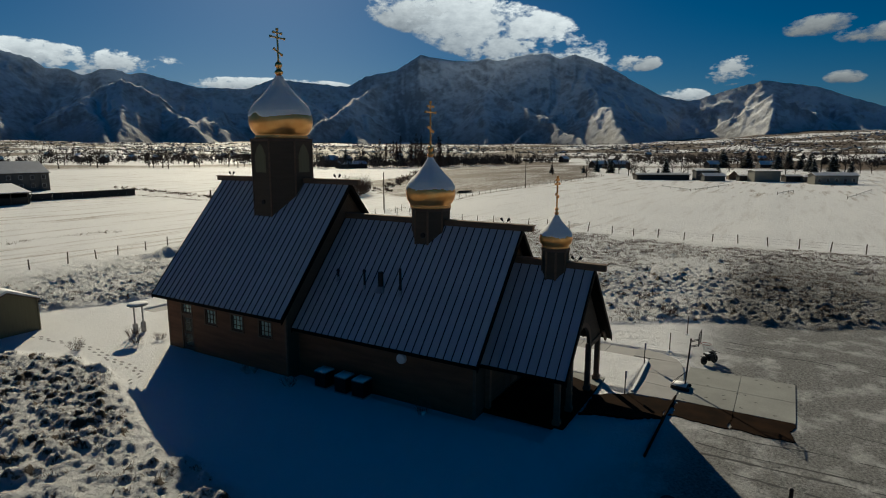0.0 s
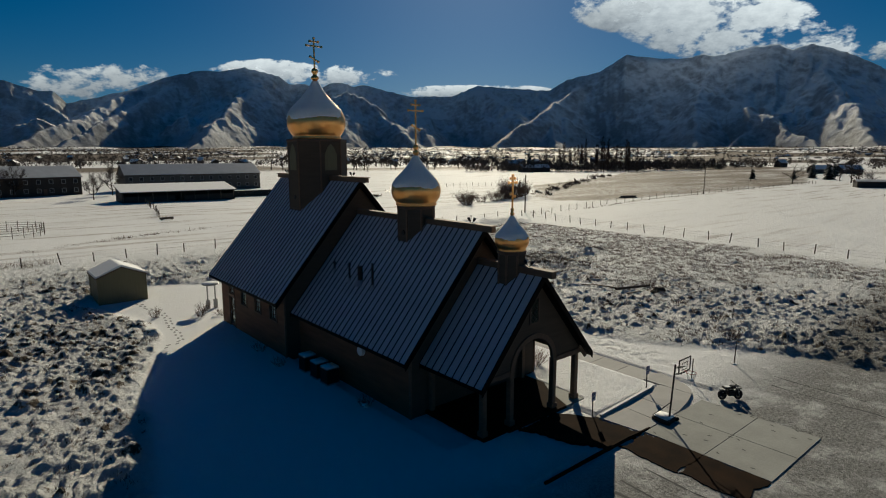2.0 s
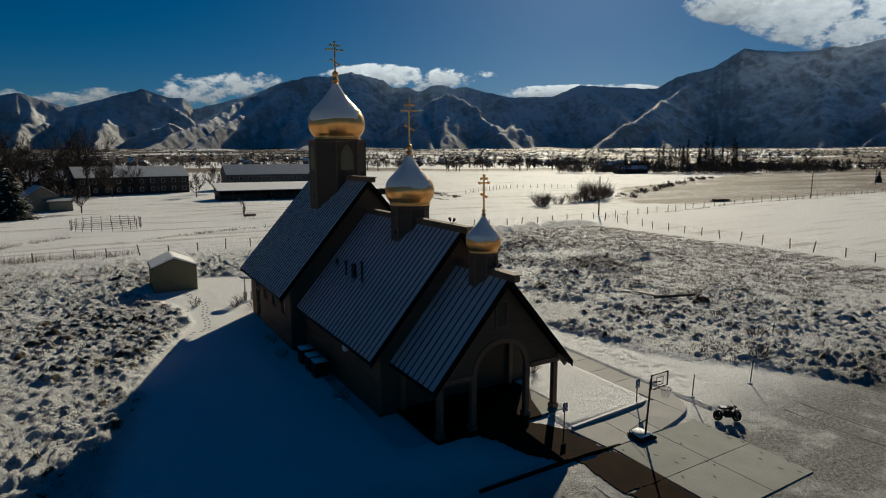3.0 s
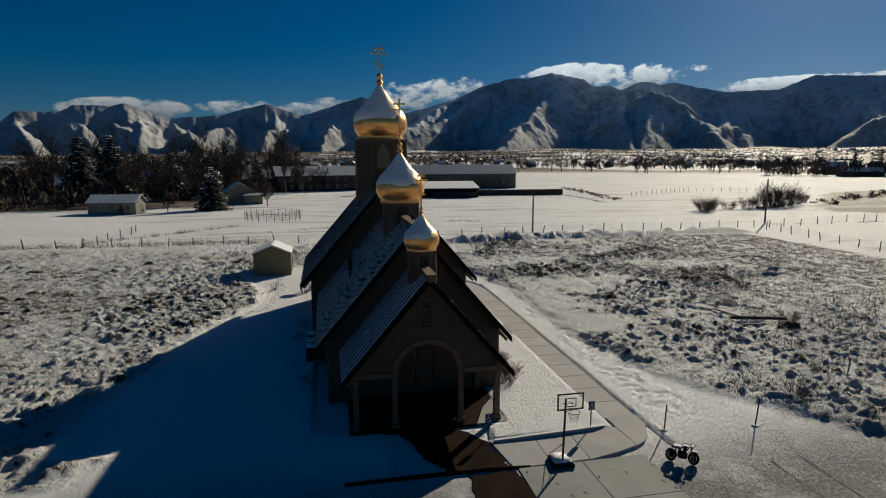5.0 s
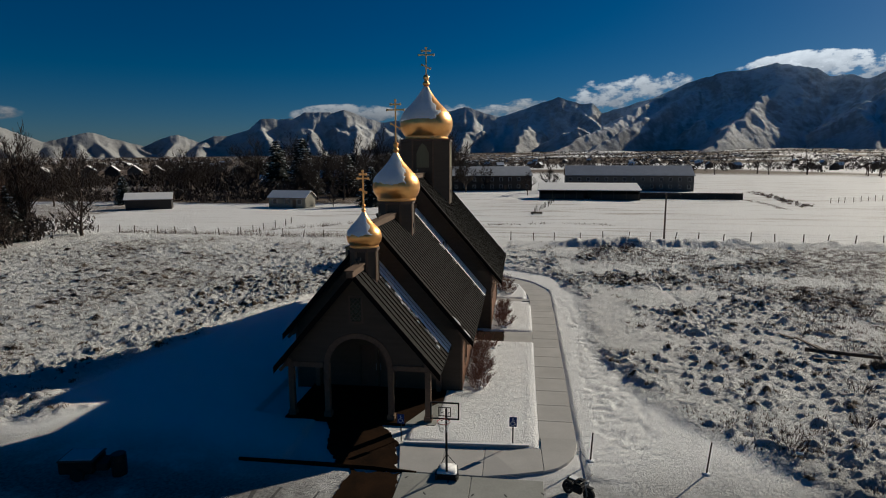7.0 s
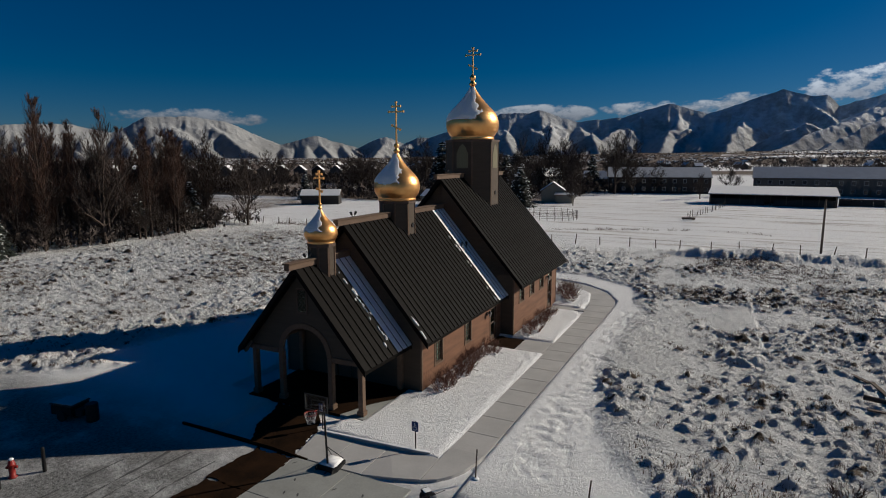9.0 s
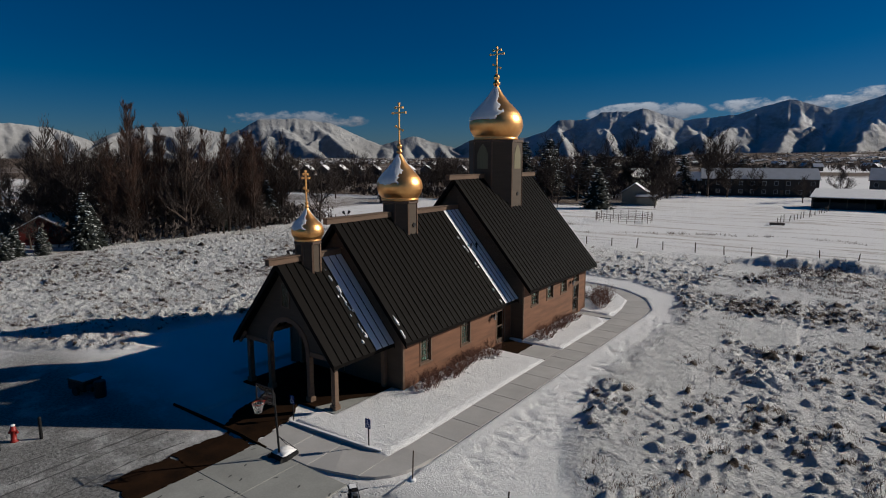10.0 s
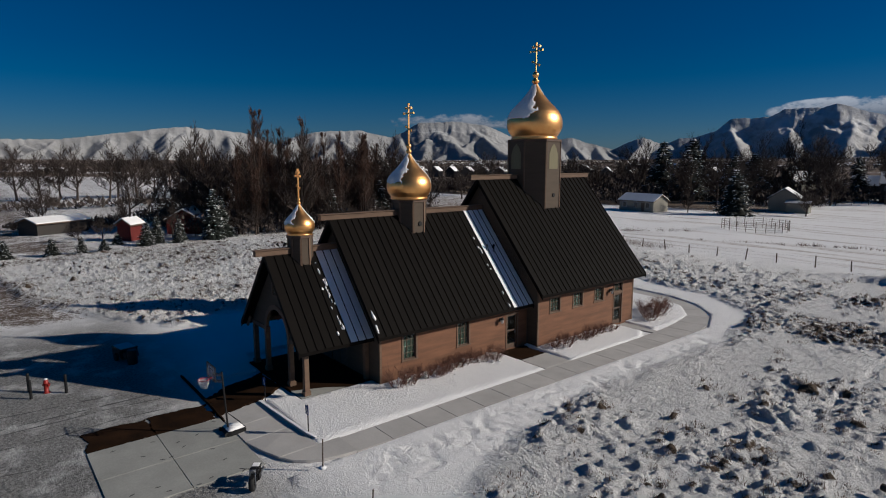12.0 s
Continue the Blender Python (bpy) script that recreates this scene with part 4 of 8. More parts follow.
    # dark floor colour holds the porch shade; the pale corner stands for sunlight
    bm = bmesh.new()
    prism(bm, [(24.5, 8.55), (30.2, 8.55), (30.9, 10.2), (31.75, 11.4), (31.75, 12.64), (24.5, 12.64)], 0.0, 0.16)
    part("porch_floor", bm, WET_SHADED, church, "bare concrete floor, wet in front, coloured dark for the porch shade")
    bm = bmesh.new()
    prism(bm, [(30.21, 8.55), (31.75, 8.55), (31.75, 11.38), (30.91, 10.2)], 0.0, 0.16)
    part("porch_floor", bm, APRON, church, "pale corner of the concrete floor, outside the painted porch shade")


porch_front()
for nm, hall in (("nave_floor", nave), ("sanctuary_floor", altar)):
    bm = bmesh.new()
    box(bm, AX - hall.w + 0.23, hall.y0 + (0.23 if hall is nave else 0.0), -0.02, AX + hall.w - 0.23, hall.y1 - 0.23, 0.1)
    part(nm, bm, PALE_WOOD, church)

# ---- towers, domes and crosses ----
PROFILE = [(0.80, 0.0), (0.84, 0.015), (0.84, 0.035), (0.79, 0.05), (0.86, 0.09), (0.95, 0.16), (0.995, 0.24), (1.0, 0.30), (0.985, 0.36), (0.94, 0.43), (0.86, 0.50), (0.75, 0.565), (0.62, 0.63), (0.50, 0.69), (0.40, 0.75), (0.30, 0.81), (0.215, 0.87), (0.14, 0.93), (0.09, 0.975), (0.075, 1.0)]


def profile_at(h):
    hs, rs = [p[1] for p in PROFILE], [p[0] for p in PROFILE]
    return float(np.interp(h, hs, rs))


def tower(y, across, z0, z1, radius, tip, cross_top, bar, vents):
    """An eight-sided drum with its onion dome and three-barred cross."""
    t = new("tower")
    t.matrix_world = Matrix.Translation((AX, y, 0))
    t.parent = church
    bm = bmesh.new()
    R = across / 2 / math.cos(math.pi / 8)
    courses = max(6, int((z1 - z0) / 0.2))
    prof = []
    for k in range(courses):
        za, zb = z0 + (z1 - z0) * k / courses, z0 + (z1 - z0) * (k + 1) / courses
        prof += [(R + 0.02, za), (R, zb)]
    ang = [math.pi / 8 + i * math.pi / 4 for i in range(8)]
    rings = [[bm.verts.new((r * math.cos(a), r * math.sin(a), z)) for a in ang] for r, z in prof]
    for lo, hi in zip(rings, rings[1:]):
        for i in range(8):
            bm.faces.new((lo[i], lo[(i + 1) % 8], hi[(i + 1) % 8], hi[i]))
    bm.faces.new(rings[-1])
    part("drum", bm, TOWER, t)
    for i in range(8):
        bm = bmesh.new()
        a = ang[i]
        m = Matrix.Translation((R * math.cos(a), R * math.sin(a), (z0 + z1) / 2)) @ Matrix.Rotation(a, 4, "Z")
        r = bmesh.ops.create_cube(bm, size=1.0)
        bmesh.ops.transform(bm, matrix=m @ Matrix.Diagonal((0.07, 0.11, z1 - z0, 1)), verts=r["verts"])
        part("corner_board", bm, TIMBER, t)
    bm = bmesh.new()
    prof = [(R + 0.03, z1 - 0.16), (R + 0.07, z1 - 0.14), (R + 0.07, z1 + 0.01)]
    rings = [[bm.verts.new((r * math.cos(a), r * math.sin(a), z)) for a in ang] for r, z in prof]
    for lo, hi in zip(rings, rings[1:]):
        for i in range(8):
            bm.faces.new((lo[i], lo[(i + 1) % 8], hi[(i + 1) % 8], hi[i]))
    bm.faces.new(rings[-1])
    part("cornice", bm, TRIM, t)
    if vents:
        side = 2 * R * math.sin(math.pi / 8)
        for i in range(0, 8, 2):
            a = i * math.pi / 4
            bm = bmesh.new()
            d = across / 2 + 0.03
            w, zl, zh = side * 0.30, z0 + (z1 - z0) * 0.62, z1 - 0.3
            pts = [(-w, zl), (w, zl), (w, zh - w * 1.6), (w * 0.55, zh - w * 0.55), (0, zh), (-w * 0.55, zh - w * 0.55), (-w, zh - w * 1.6)]
            f = [bm.verts.new((d, u, z)) for u, z in pts]
            g = [bm.verts.new((d - 0.05, u * 1.0, z)) for u, z in pts]
            bm.faces.new(f)
            for k in range(len(f)):
                bm.faces.new((f[k], g[k], g[(k + 1) % len(f)], f[(k + 1) % len(f)]))
            bmesh.ops.transform(bm, matrix=Matrix.Rotation(a, 4, "Z"), verts=bm.verts)
            part("arched_panel", bm, OLIVE, t)
    for i in (0, 4):
        a = i * math.pi / 4
        bm = bmesh.new()
        d = across / 2 + 0.02
        zc = z0 + (1.55 if vents else 0.95) * (1 if across > 1.5 else 0.4)
        rr = 0.17 if across > 1.5 else 0.09
        rod(bm, (d - 0.05, 0.1, zc), (d + 0.05, 0.1, zc), rr, rr * 0.8, 12)
        bmesh.ops.transform(bm, matrix=Matrix.Rotation(a, 4, "Z"), verts=bm.verts)
        if across > 1.5:
            part("vent_cap", bm, BLACK, t)
        else:
            bm.free()
    # dome
    H = tip - z1
    bm = bmesh.new()
    fine = []
    for k in range(49):
        h = k / 48
        fine.append((profile_at(h) * radius, z1 + h * H))
    lathe(bm, fine, 64)
    dome = part("dome", bm, GOLD, t, "golden onion dome with snow on its shaded side", True)
    # snow lying on the upper part, melted away towards the sun
    rng = np.random.RandomState(int(y * 10))
    bm = bmesh.new()
    seg, rows = 160, 60
    sun_a = math.atan2(SUN_DIR.y, SUN_DIR.x) - 0.75
    grid = {}
    for i in range(seg):
        a = 2 * math.pi * i / seg
        for k in range(rows):
            h = 0.30 + 0.68 * k / (rows - 1)
            grid[i, k] = (a, h)
    def covered(a, h):
        off = abs((a - sun_a + math.pi) % (2 * math.pi) - math.pi)
        wob = 0.5 * (float(fbm(np.array(a * 2.1 + y), np.array(h * 9.0), 4, 5)) - 0.5)
        low = 0.36 + 0.14 * (float(fbm(np.array(a * 3.0 + y), np.array(0.0), 3, 9)) - 0.5)
        width = 1.02 - 0.25 * h
        return h > low and off > width + wob * 1.6
    ok = {q: covered(*grid[q]) for q in grid}
    vs = {}
    def vert(i, k, lift):
        key = (i % seg, k, lift)
        if key not in vs:
            a, h = grid[i % seg, k]
            edge = not all(ok.get(((i + u) % seg, k + w), k + w >= rows) for u in (-1, 0, 1) for w in (-1, 0, 1))
            r = profile_at(h) * radius + (0.004 if edge else 0.035 * radius / 2 + 0.012)
            vs[key] = bm.verts.new((r * math.cos(a), r * math.sin(a), z1 + h * H))
        return vs[key]
    for i in range(seg):
        for k in range(rows - 1):
            if ok[i, k] and ok[(i + 1) % seg, k] and ok[i, k + 1] and ok[(i + 1) % seg, k + 1]:
                bm.faces.new((vert(i, k, 0), vert(i + 1, k, 0), vert(i + 1, k + 1, 0), vert(i, k + 1, 0)))
    part("snow_cap", bm, SNOW, dome, "white snow clinging to the dome", True)
    # knob and cross
    bm = bmesh.new()
    k = radius * 0.13
    lathe(bm, [(radius * 0.075, tip - 0.02), (k, tip + k * 0.3), (k, tip + k * 0.8), (k * 0.55, tip + k * 1.2), (k * 0.55, tip + k * 1.6), (k * 0.85, tip + k * 2.0), (k * 0.85, tip + k * 2.6), (k * 0.4, tip + k * 3.1)], 16)
    part("knob", bm, GOLD, t, smooth=True)
    b = max(0.035, bar * 0.04)
    bm = bmesh.new()
    base = tip + k * 2.8
    span = cross_top - tip
    box(bm, -b, -b, base, b, b, cross_top, 0.008)
    box(bm, -b * 1.5, -b * 1.5, cross_top - 2 * b, b * 1.5, b * 1.5, cross_top + b, 0.01)
    for z, w, tilt in ((cross_top - span * 0.085, bar * 0.28, 0), (cross_top - span * 0.19, bar * 0.5, 0), (cross_top - span * 0.50, bar * 0.30, 25)):
        r = bmesh.ops.create_cube(bm, size=1.0)
        bmesh.ops.transform(bm, matrix=Matrix.Translation((0, 0, z)) @ Matrix.Rotation(radians(tilt), 4, "Y") @ Matrix.Diagonal((2 * w, 1.7 * b, 2 * b, 1)), verts=r["verts"])
        for s in (-1, 1):
            r = bmesh.ops.create_cube(bm, size=1.0)
            bmesh.ops.transform(bm, matrix=Matrix.Translation((0, 0, z)) @ Matrix.Rotation(radians(tilt), 4, "Y") @ Matrix.Translation((s * w, 0, 0)) @ Matrix.Diagonal((2.4 * b, 2.6 * b, 3.2 * b, 1)), verts=r["verts"])
    part("three_barred_cross", bm, GOLD, t, "gilded three-barred cross")
    return t


tower(29.2, 3.72, 8.0, 13.5, 2.02, 17.55, 20.35, 1.15, True)
tower(17.8, 1.95, 7.2, 9.62, 1.39, 12.45, 15.4, 0.98, False)
tower(10.4, 1.2, 6.0, 7.96, 0.82, 9.64, 11.5, 0.5, False)

# ---- pavements and kerbs ----
paving = thing("pavement", "pale concrete walk and apron dusted with snow", "pavement", kind="structure")


def slab(corners, z, material=CONCRETE, label="", deep=0.14, parent=paving):
    """A concrete slab over plan corners; z is one height or one for each corner."""
    zs = z if isinstance(z, (list, tuple)) else [z] * len(corners)
    if material is WET_SHADED:
        more, hs = [], []
        for i, (x, y) in enumerate(corners):
            (qx, qy), h, g = corners[(i + 1) % len(corners)], zs[i], zs[(i + 1) % len(zs)]
            n = max(2, int(math.hypot(qx - x, qy - y) / 0.10))
            for k in range(n):
                u = k / n
                j = 0.55 * (float(fbm(np.array(x * 1.3 + u * n * 0.10), np.array(y * 1.3 + u * n * 0.07), 4, 15)) - 0.55) + 0.16 * (float(vnoise(np.array(x * 5 + u * n), np.array(y * 5.0), 19)) - 0.5) if k else 0.0
                nx, ny = (qy - y) / math.hypot(qx - x, qy - y), -(qx - x) / math.hypot(qx - x, qy - y)
                more.append((x + (qx - x) * u + nx * j, y + (qy - y) * u + ny * j))
                hs.append(h + (g - h) * u)
        corners, zs = more, hs
    cx, cy = sum(c[0] for c in corners) / len(corners), sum(c[1] for c in corners) / len(corners)
    bm = bmesh.new()
    shrink = lambda x, y: (cx + (x - cx) * (1 - 0.012 / max(0.2, abs(x - cx))), cy + (y - cy) * (1 - 0.012 / max(0.2, abs(y - cy))))
    hi = [bm.verts.new((*shrink(*c), h)) for c, h in zip(corners, zs)]
    lo = [bm.verts.new((*shrink(*c), h - deep)) for c, h in zip(corners, zs)]
    top = bm.faces.new(hi)
    bm.faces.new(lo[::-1])
    for i in range(len(hi)):
        bm.faces.new((lo[i], lo[(i + 1) % len(hi)], hi[(i + 1) % len(hi)], hi[i]))
    bmesh.ops.bevel(bm, geom=list(top.edges), offset=0.008, segments=1, affect="EDGES")
    return part("slab", bm, material, parent, label)


# apron on the parking lot and the melted strip beside it
for x0, x1 in ((30.85, 33.55), (33.55, 36.25)):
    for y0, y1 in ((-0.72, 1.95), (1.95, 4.68)):
        slab([(x0, y0), (x1, y0), (x1, y1), (x0, y1)], 0.045, APRON)
for y0, y1 in ((-0.62, 1.95), (1.95, 4.68)):
    slab([(28.75, y0), (30.85, y0), (30.85, y1), (28.75, y1)], 0.04, WET_SHADED, "wet bare concrete where the snow has melted")
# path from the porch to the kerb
slab([(28.2, 4.72), (30.7, 4.72), (30.3, 6.8), (29.0, 8.5), (26.6, 8.5), (27.3, 6.4)], [0.05, 0.05, 0.13, 0.15, 0.15, 0.14], WET_SHADED, "wet bare concrete where the snow has melted")
slab([(30.7, 4.72), (32.3, 4.72), (32.3, 6.95), (30.3, 6.95)], [0.05, 0.05, 0.13, 0.13])
slab([(32.3, 4.72), (33.95, 4.72), (33.95, 6.95), (32.3, 6.95)], [0.05, 0.06, 0.13, 0.13])
slab([(33.95, 4.70), (35.3, 4.92), (36.3, 5.22), (36.25, 7.0), (33.95, 6.95)], [0.06, 0.14, 0.16, 0.14, 0.13], deep=0.2)
slab([(36.3, 5.22), (36.85, 5.55), (37.25, 6.0), (37.55, 6.6), (37.72, 7.4), (37.78, 8.0), (36.25, 8.0), (36.25, 7.0)], 0.15, deep=0.2)
# walk along the church, panel by panel
ys = [8.0 + 1.79 * k for k in range(15)]
for a, b in zip(ys, ys[1:]):
    slab([(36.2, a), (37.78 + 0.012 * (a - 8), a), (37.78 + 0.012 * (b - 8), b), (36.2, b)], 0.07)
slab([(32.42, 21.5), (34.3, 21.5), (34.3, 23.75), (32.42, 23.75)], 0.07, WET_SHADED, "wet doorstep")
slab([(34.3, 21.5), (36.2, 21.5), (36.2, 23.75), (34.3, 23.75)], 0.07)
slab([(33.42, 32.55), (36.2, 32.9), (36.2, 33.5), (33.42, 33.65)], 0.07)
bend = [(38.08, 33.06), (38.1, 35.2), (37.8, 37.6), (36.8, 39.9), (35.3, 41.8), (33.3, 43.2), (31.0, 44.0), (27.0, 44.4)]
inner = [(36.2, 33.06), (36.05, 35.0), (35.7, 37.0), (35.0, 38.9), (34.0, 40.4), (32.6, 41.5), (30.8, 42.3), (27.0, 42.8)]
for k in range(7):
    slab([inner[k], bend[k], bend[k + 1], inner[k + 1]], 0.07)


def kerb(points, z0, tops, width=0.16, cap=True, stone=CONCRETE):
    """A kerb along plan points, with a height for each, and snow lying on it."""
    k = thing("kerb", "concrete kerb with snow lying on top", "kerb", group="kerbs", kind="structure")
    for lift, grow, material, nm in ((0.0, 0.0, stone, "kerb_stone"), (0.025, 0.01, SNOW, "kerb_snow")):
        if lift and not cap:
            continue
        bm = bmesh.new()
        rings = []
        for i, (x, y) in enumerate(points):
            px, py = points[max(i - 1, 0)]
            qx, qy = points[min(i + 1, len(points) - 1)]
            d = Vector((qx - px, qy - py, 0)).normalized()
            n = Vector((d.y, -d.x, 0)) * (width / 2 + grow)
            lo, hi = (z0, tops[i]) if not lift else (tops[i] + 0.002, tops[i] + lift)
            c = Vector((x, y, 0))
            rings.append([bm.verts.new(c + n * a + Vector((0, 0, z))) for a, z in ((1, lo), (1, hi - 0.012), (0.85, hi), (-0.85, hi), (-1, hi - 0.012), (-1, lo))])
        for p, q in zip(rings, rings[1:]):
            for i in range(6):
                bm.faces.new((p[i], p[(i + 1) % 6], q[(i + 1) % 6], q[i]))
        bm.faces.new(rings[0]), bm.faces.new(rings[-1][::-1])
        part(nm, bm, material, k)


# front kerb in dark colour, painting the shade on its face
kerb([(24.1, 4.82), (27.0, 4.8), (29.6, 4.77), (31.4, 4.74)], -0.05, [0.12, 0.15, 0.17, 0.06], 0.085, False, WET_SHADED)
kerb([(30.5, 6.78), (33.0, 6.86), (35.2, 6.98), (35.75, 7.15)], 0.0, [0.2, 0.25, 0.26, 0.2], 0.12)

# ---- tyre tracks, footprints ----
def dents(name, label, places, long, wide, material, lift=1.0):
    """Pressed prints in the snow: shallow troughs with a raised rim."""
    verts, faces = [], []
    for x, y, a in places:
        c, s = math.cos(a), math.sin(a)
        z = 0.046 if 30.85 < x < 36.25 and -0.72 < y < 4.68 else ground_z(x, y)
        base = len(verts)
        for ring, (u, h) in enumerate(((1.25, 0.004), (1.0, 0.022), (0.75, 0.012), (0.45, 0.006))):
            for k in range(8):
                q = 2 * math.pi * k / 8
                dx, dy = long * u * math.cos(q), wide * u * math.sin(q)
                verts.append((x + dx * c - dy * s, y + dx * s + dy * c, z + h * lift))
        for ring in range(3):
            for k in range(8):
                faces.append((base + ring * 8 + k, base + ring * 8 + (k + 1) % 8, base + ring * 8 + 8 + (k + 1) % 8, base + ring * 8 + 8 + k))
        faces.append((base + 24, base + 25, base + 26, base + 27))
        faces.append((base + 24, base + 27, base + 28, base + 31))
        faces.append((base + 28, base + 29, base + 30, base + 31))
    me = fast_mesh(name, verts, faces, material)
    return tagged(new(name, me), label, name, kind="stuff")


PRINT = plain("scuffed_concrete", (0.33, 0.33, 0.33), 0.8)
SLUSH = plain("grey_slush", (0.085, 0.085, 0.085), 0.95, vary=0.35, large=2.0, small=9)
rng = random.Random(5)
trail = []
STEPS = [(18.91, 44.13), (19.1, 41.92), (19.63, 40.1), (19.57, 38.24), (19.08, 35.42), (19.07, 33.92), (18.64, 31.48), (17.09, 30.61)]
for (ax, ay), (bx, by) in zip(STEPS, STEPS[1:]):
    n = round(math.hypot(bx - ax, by - ay) / 0.42)
    way = math.atan2(by - ay, bx - ax)
    for k in range(n):
        side = 0.14 if k % 2 else -0.14
        trail.append((ax + (bx - ax) * k / n - side * math.sin(way) + rng.uniform(-0.05, 0.05), ay + (by - ay) * k / n + side * math.cos(way), way + rng.uniform(-0.2, 0.2)))
# scattered prints over the apron and about the kerb
apron_prints = []
for k in range(20):
    apron_prints.append((rng.uniform(30.9, 36.2), rng.uniform(-0.6, 4.6), rng.uniform(0.9, 2.2)))
dents("footprints", "trail of footprints in smooth snow", trail, 0.16, 0.07, PRINT)
dents("footprints", "faint boot prints on dusted concrete", apron_prints, 0.09, 0.03, SLUSH, 0.25)


def ruts(lines):
    """Thin tyre ruts pressed into the packed snow, broken here and there."""
    verts, faces = [], []
    rng = random.Random(15)
    for points, width in lines:
        last, along = False, rng.uniform(0, 50)
        for (ax, ay), (bx, by) in zip(points, points[1:]):
            long = math.hypot(bx - ax, by - ay)
            nx, ny = -(by - ay) / long, (bx - ax) / long
            n = int(long / 0.13)
            for k in range(n):
                u = (k + 0.5) / n
                along += 0.13
                grip = float(fbm(np.array(along * 0.9), np.array(width * 90), 3, 3))
                w = width * (0.4 + 1.2 * float(vnoise(np.array(along * 3.1), np.array(ax), 6))) * min(1.0, max(0.0, (grip - 0.30) * 5))
                if w < 0.012:
                    last = False
                    continue
                o = 0.06 * (float(vnoise(np.array(along * 0.7), np.array(ay), 9)) - 0.5)
                m = len(verts)
                for side in (-1, -0.5, 0.5, 1):
                    x, y = ax + (bx - ax) * u + nx * (o + side * w), ay + (by - ay) * u + ny * (o + side * w)
                    verts.append((x, y, ground_z(x, y) + (0.009 if abs(side) == 1 else 0.007)))
                if last:
                    faces += [(m - 4 + q, m - 3 + q, m + 1 + q, m + q) for q in range(3)]
                last = True
    tagged(new("tyre_tracks", fast_mesh("tyre_tracks", verts, faces, SLUSH)), "long thin tyre tracks pressed into packed snow", "tyre tracks", kind="stuff")


ruts([
    ([(25.7, 2.9), (25.8, 1.1), (25.85, -1.2), (25.9, -4.0), (25.3, -12)], 0.07),
    ([(26.6, 3.2), (26.4, 1.0), (26.5, -1.3), (26.6, -4.0), (26.0, -12)], 0.06),
    ([(28.1, 3.1), (27.9, 0.8), (28.2, -1.1), (28.2, -4.0), (27.8, -12)], 0.05),
    ([(24.6, 1.6), (24.5, -1.0), (24.3, -5.0), (23.6, -12)], 0.06),
    ([(42.4, 3.6), (42.4, 0.5), (42.5, -1.2), (41.6, -6.0), (40.4, -11)], 0.05),
    ([(41.0, 3.2), (41.0, 0.0), (41.1, -1.6), (40.2, -6.0), (39.0, -11)], 0.06),
    ([(31.0, -2.2), (30.8, -3.2), (30.6, -5.0)], 0.05),
])

# ---- weeds and brush ----
def blades(places, rng, tall, count, spread, thick=(0.006, 0.016)):
    verts, faces = [], []
    for x, y, r, z in places:
        for k in range(count):
            a, d = rng.uniform(0, 6.283), spread * r * math.sqrt(rng.random())
            bx, by = x + d * math.cos(a), y + d * math.sin(a)
            h, lean, w = tall * r * rng.uniform(0.4, 1.2), rng.uniform(0.1, 1.3), rng.uniform(*thick)
            q = rng.uniform(0, 6.283)
            tx, ty = bx + h * lean * math.cos(q), by + h * lean * math.sin(q)
            n = len(verts)
            verts += [(bx - w * math.sin(q), by + w * math.cos(q), z - 0.03), (bx + w * math.sin(q), by - w * math.cos(q), z - 0.03), (tx, ty, z + h)]
            faces.append((n, n + 1, n + 2))
    return verts, faces


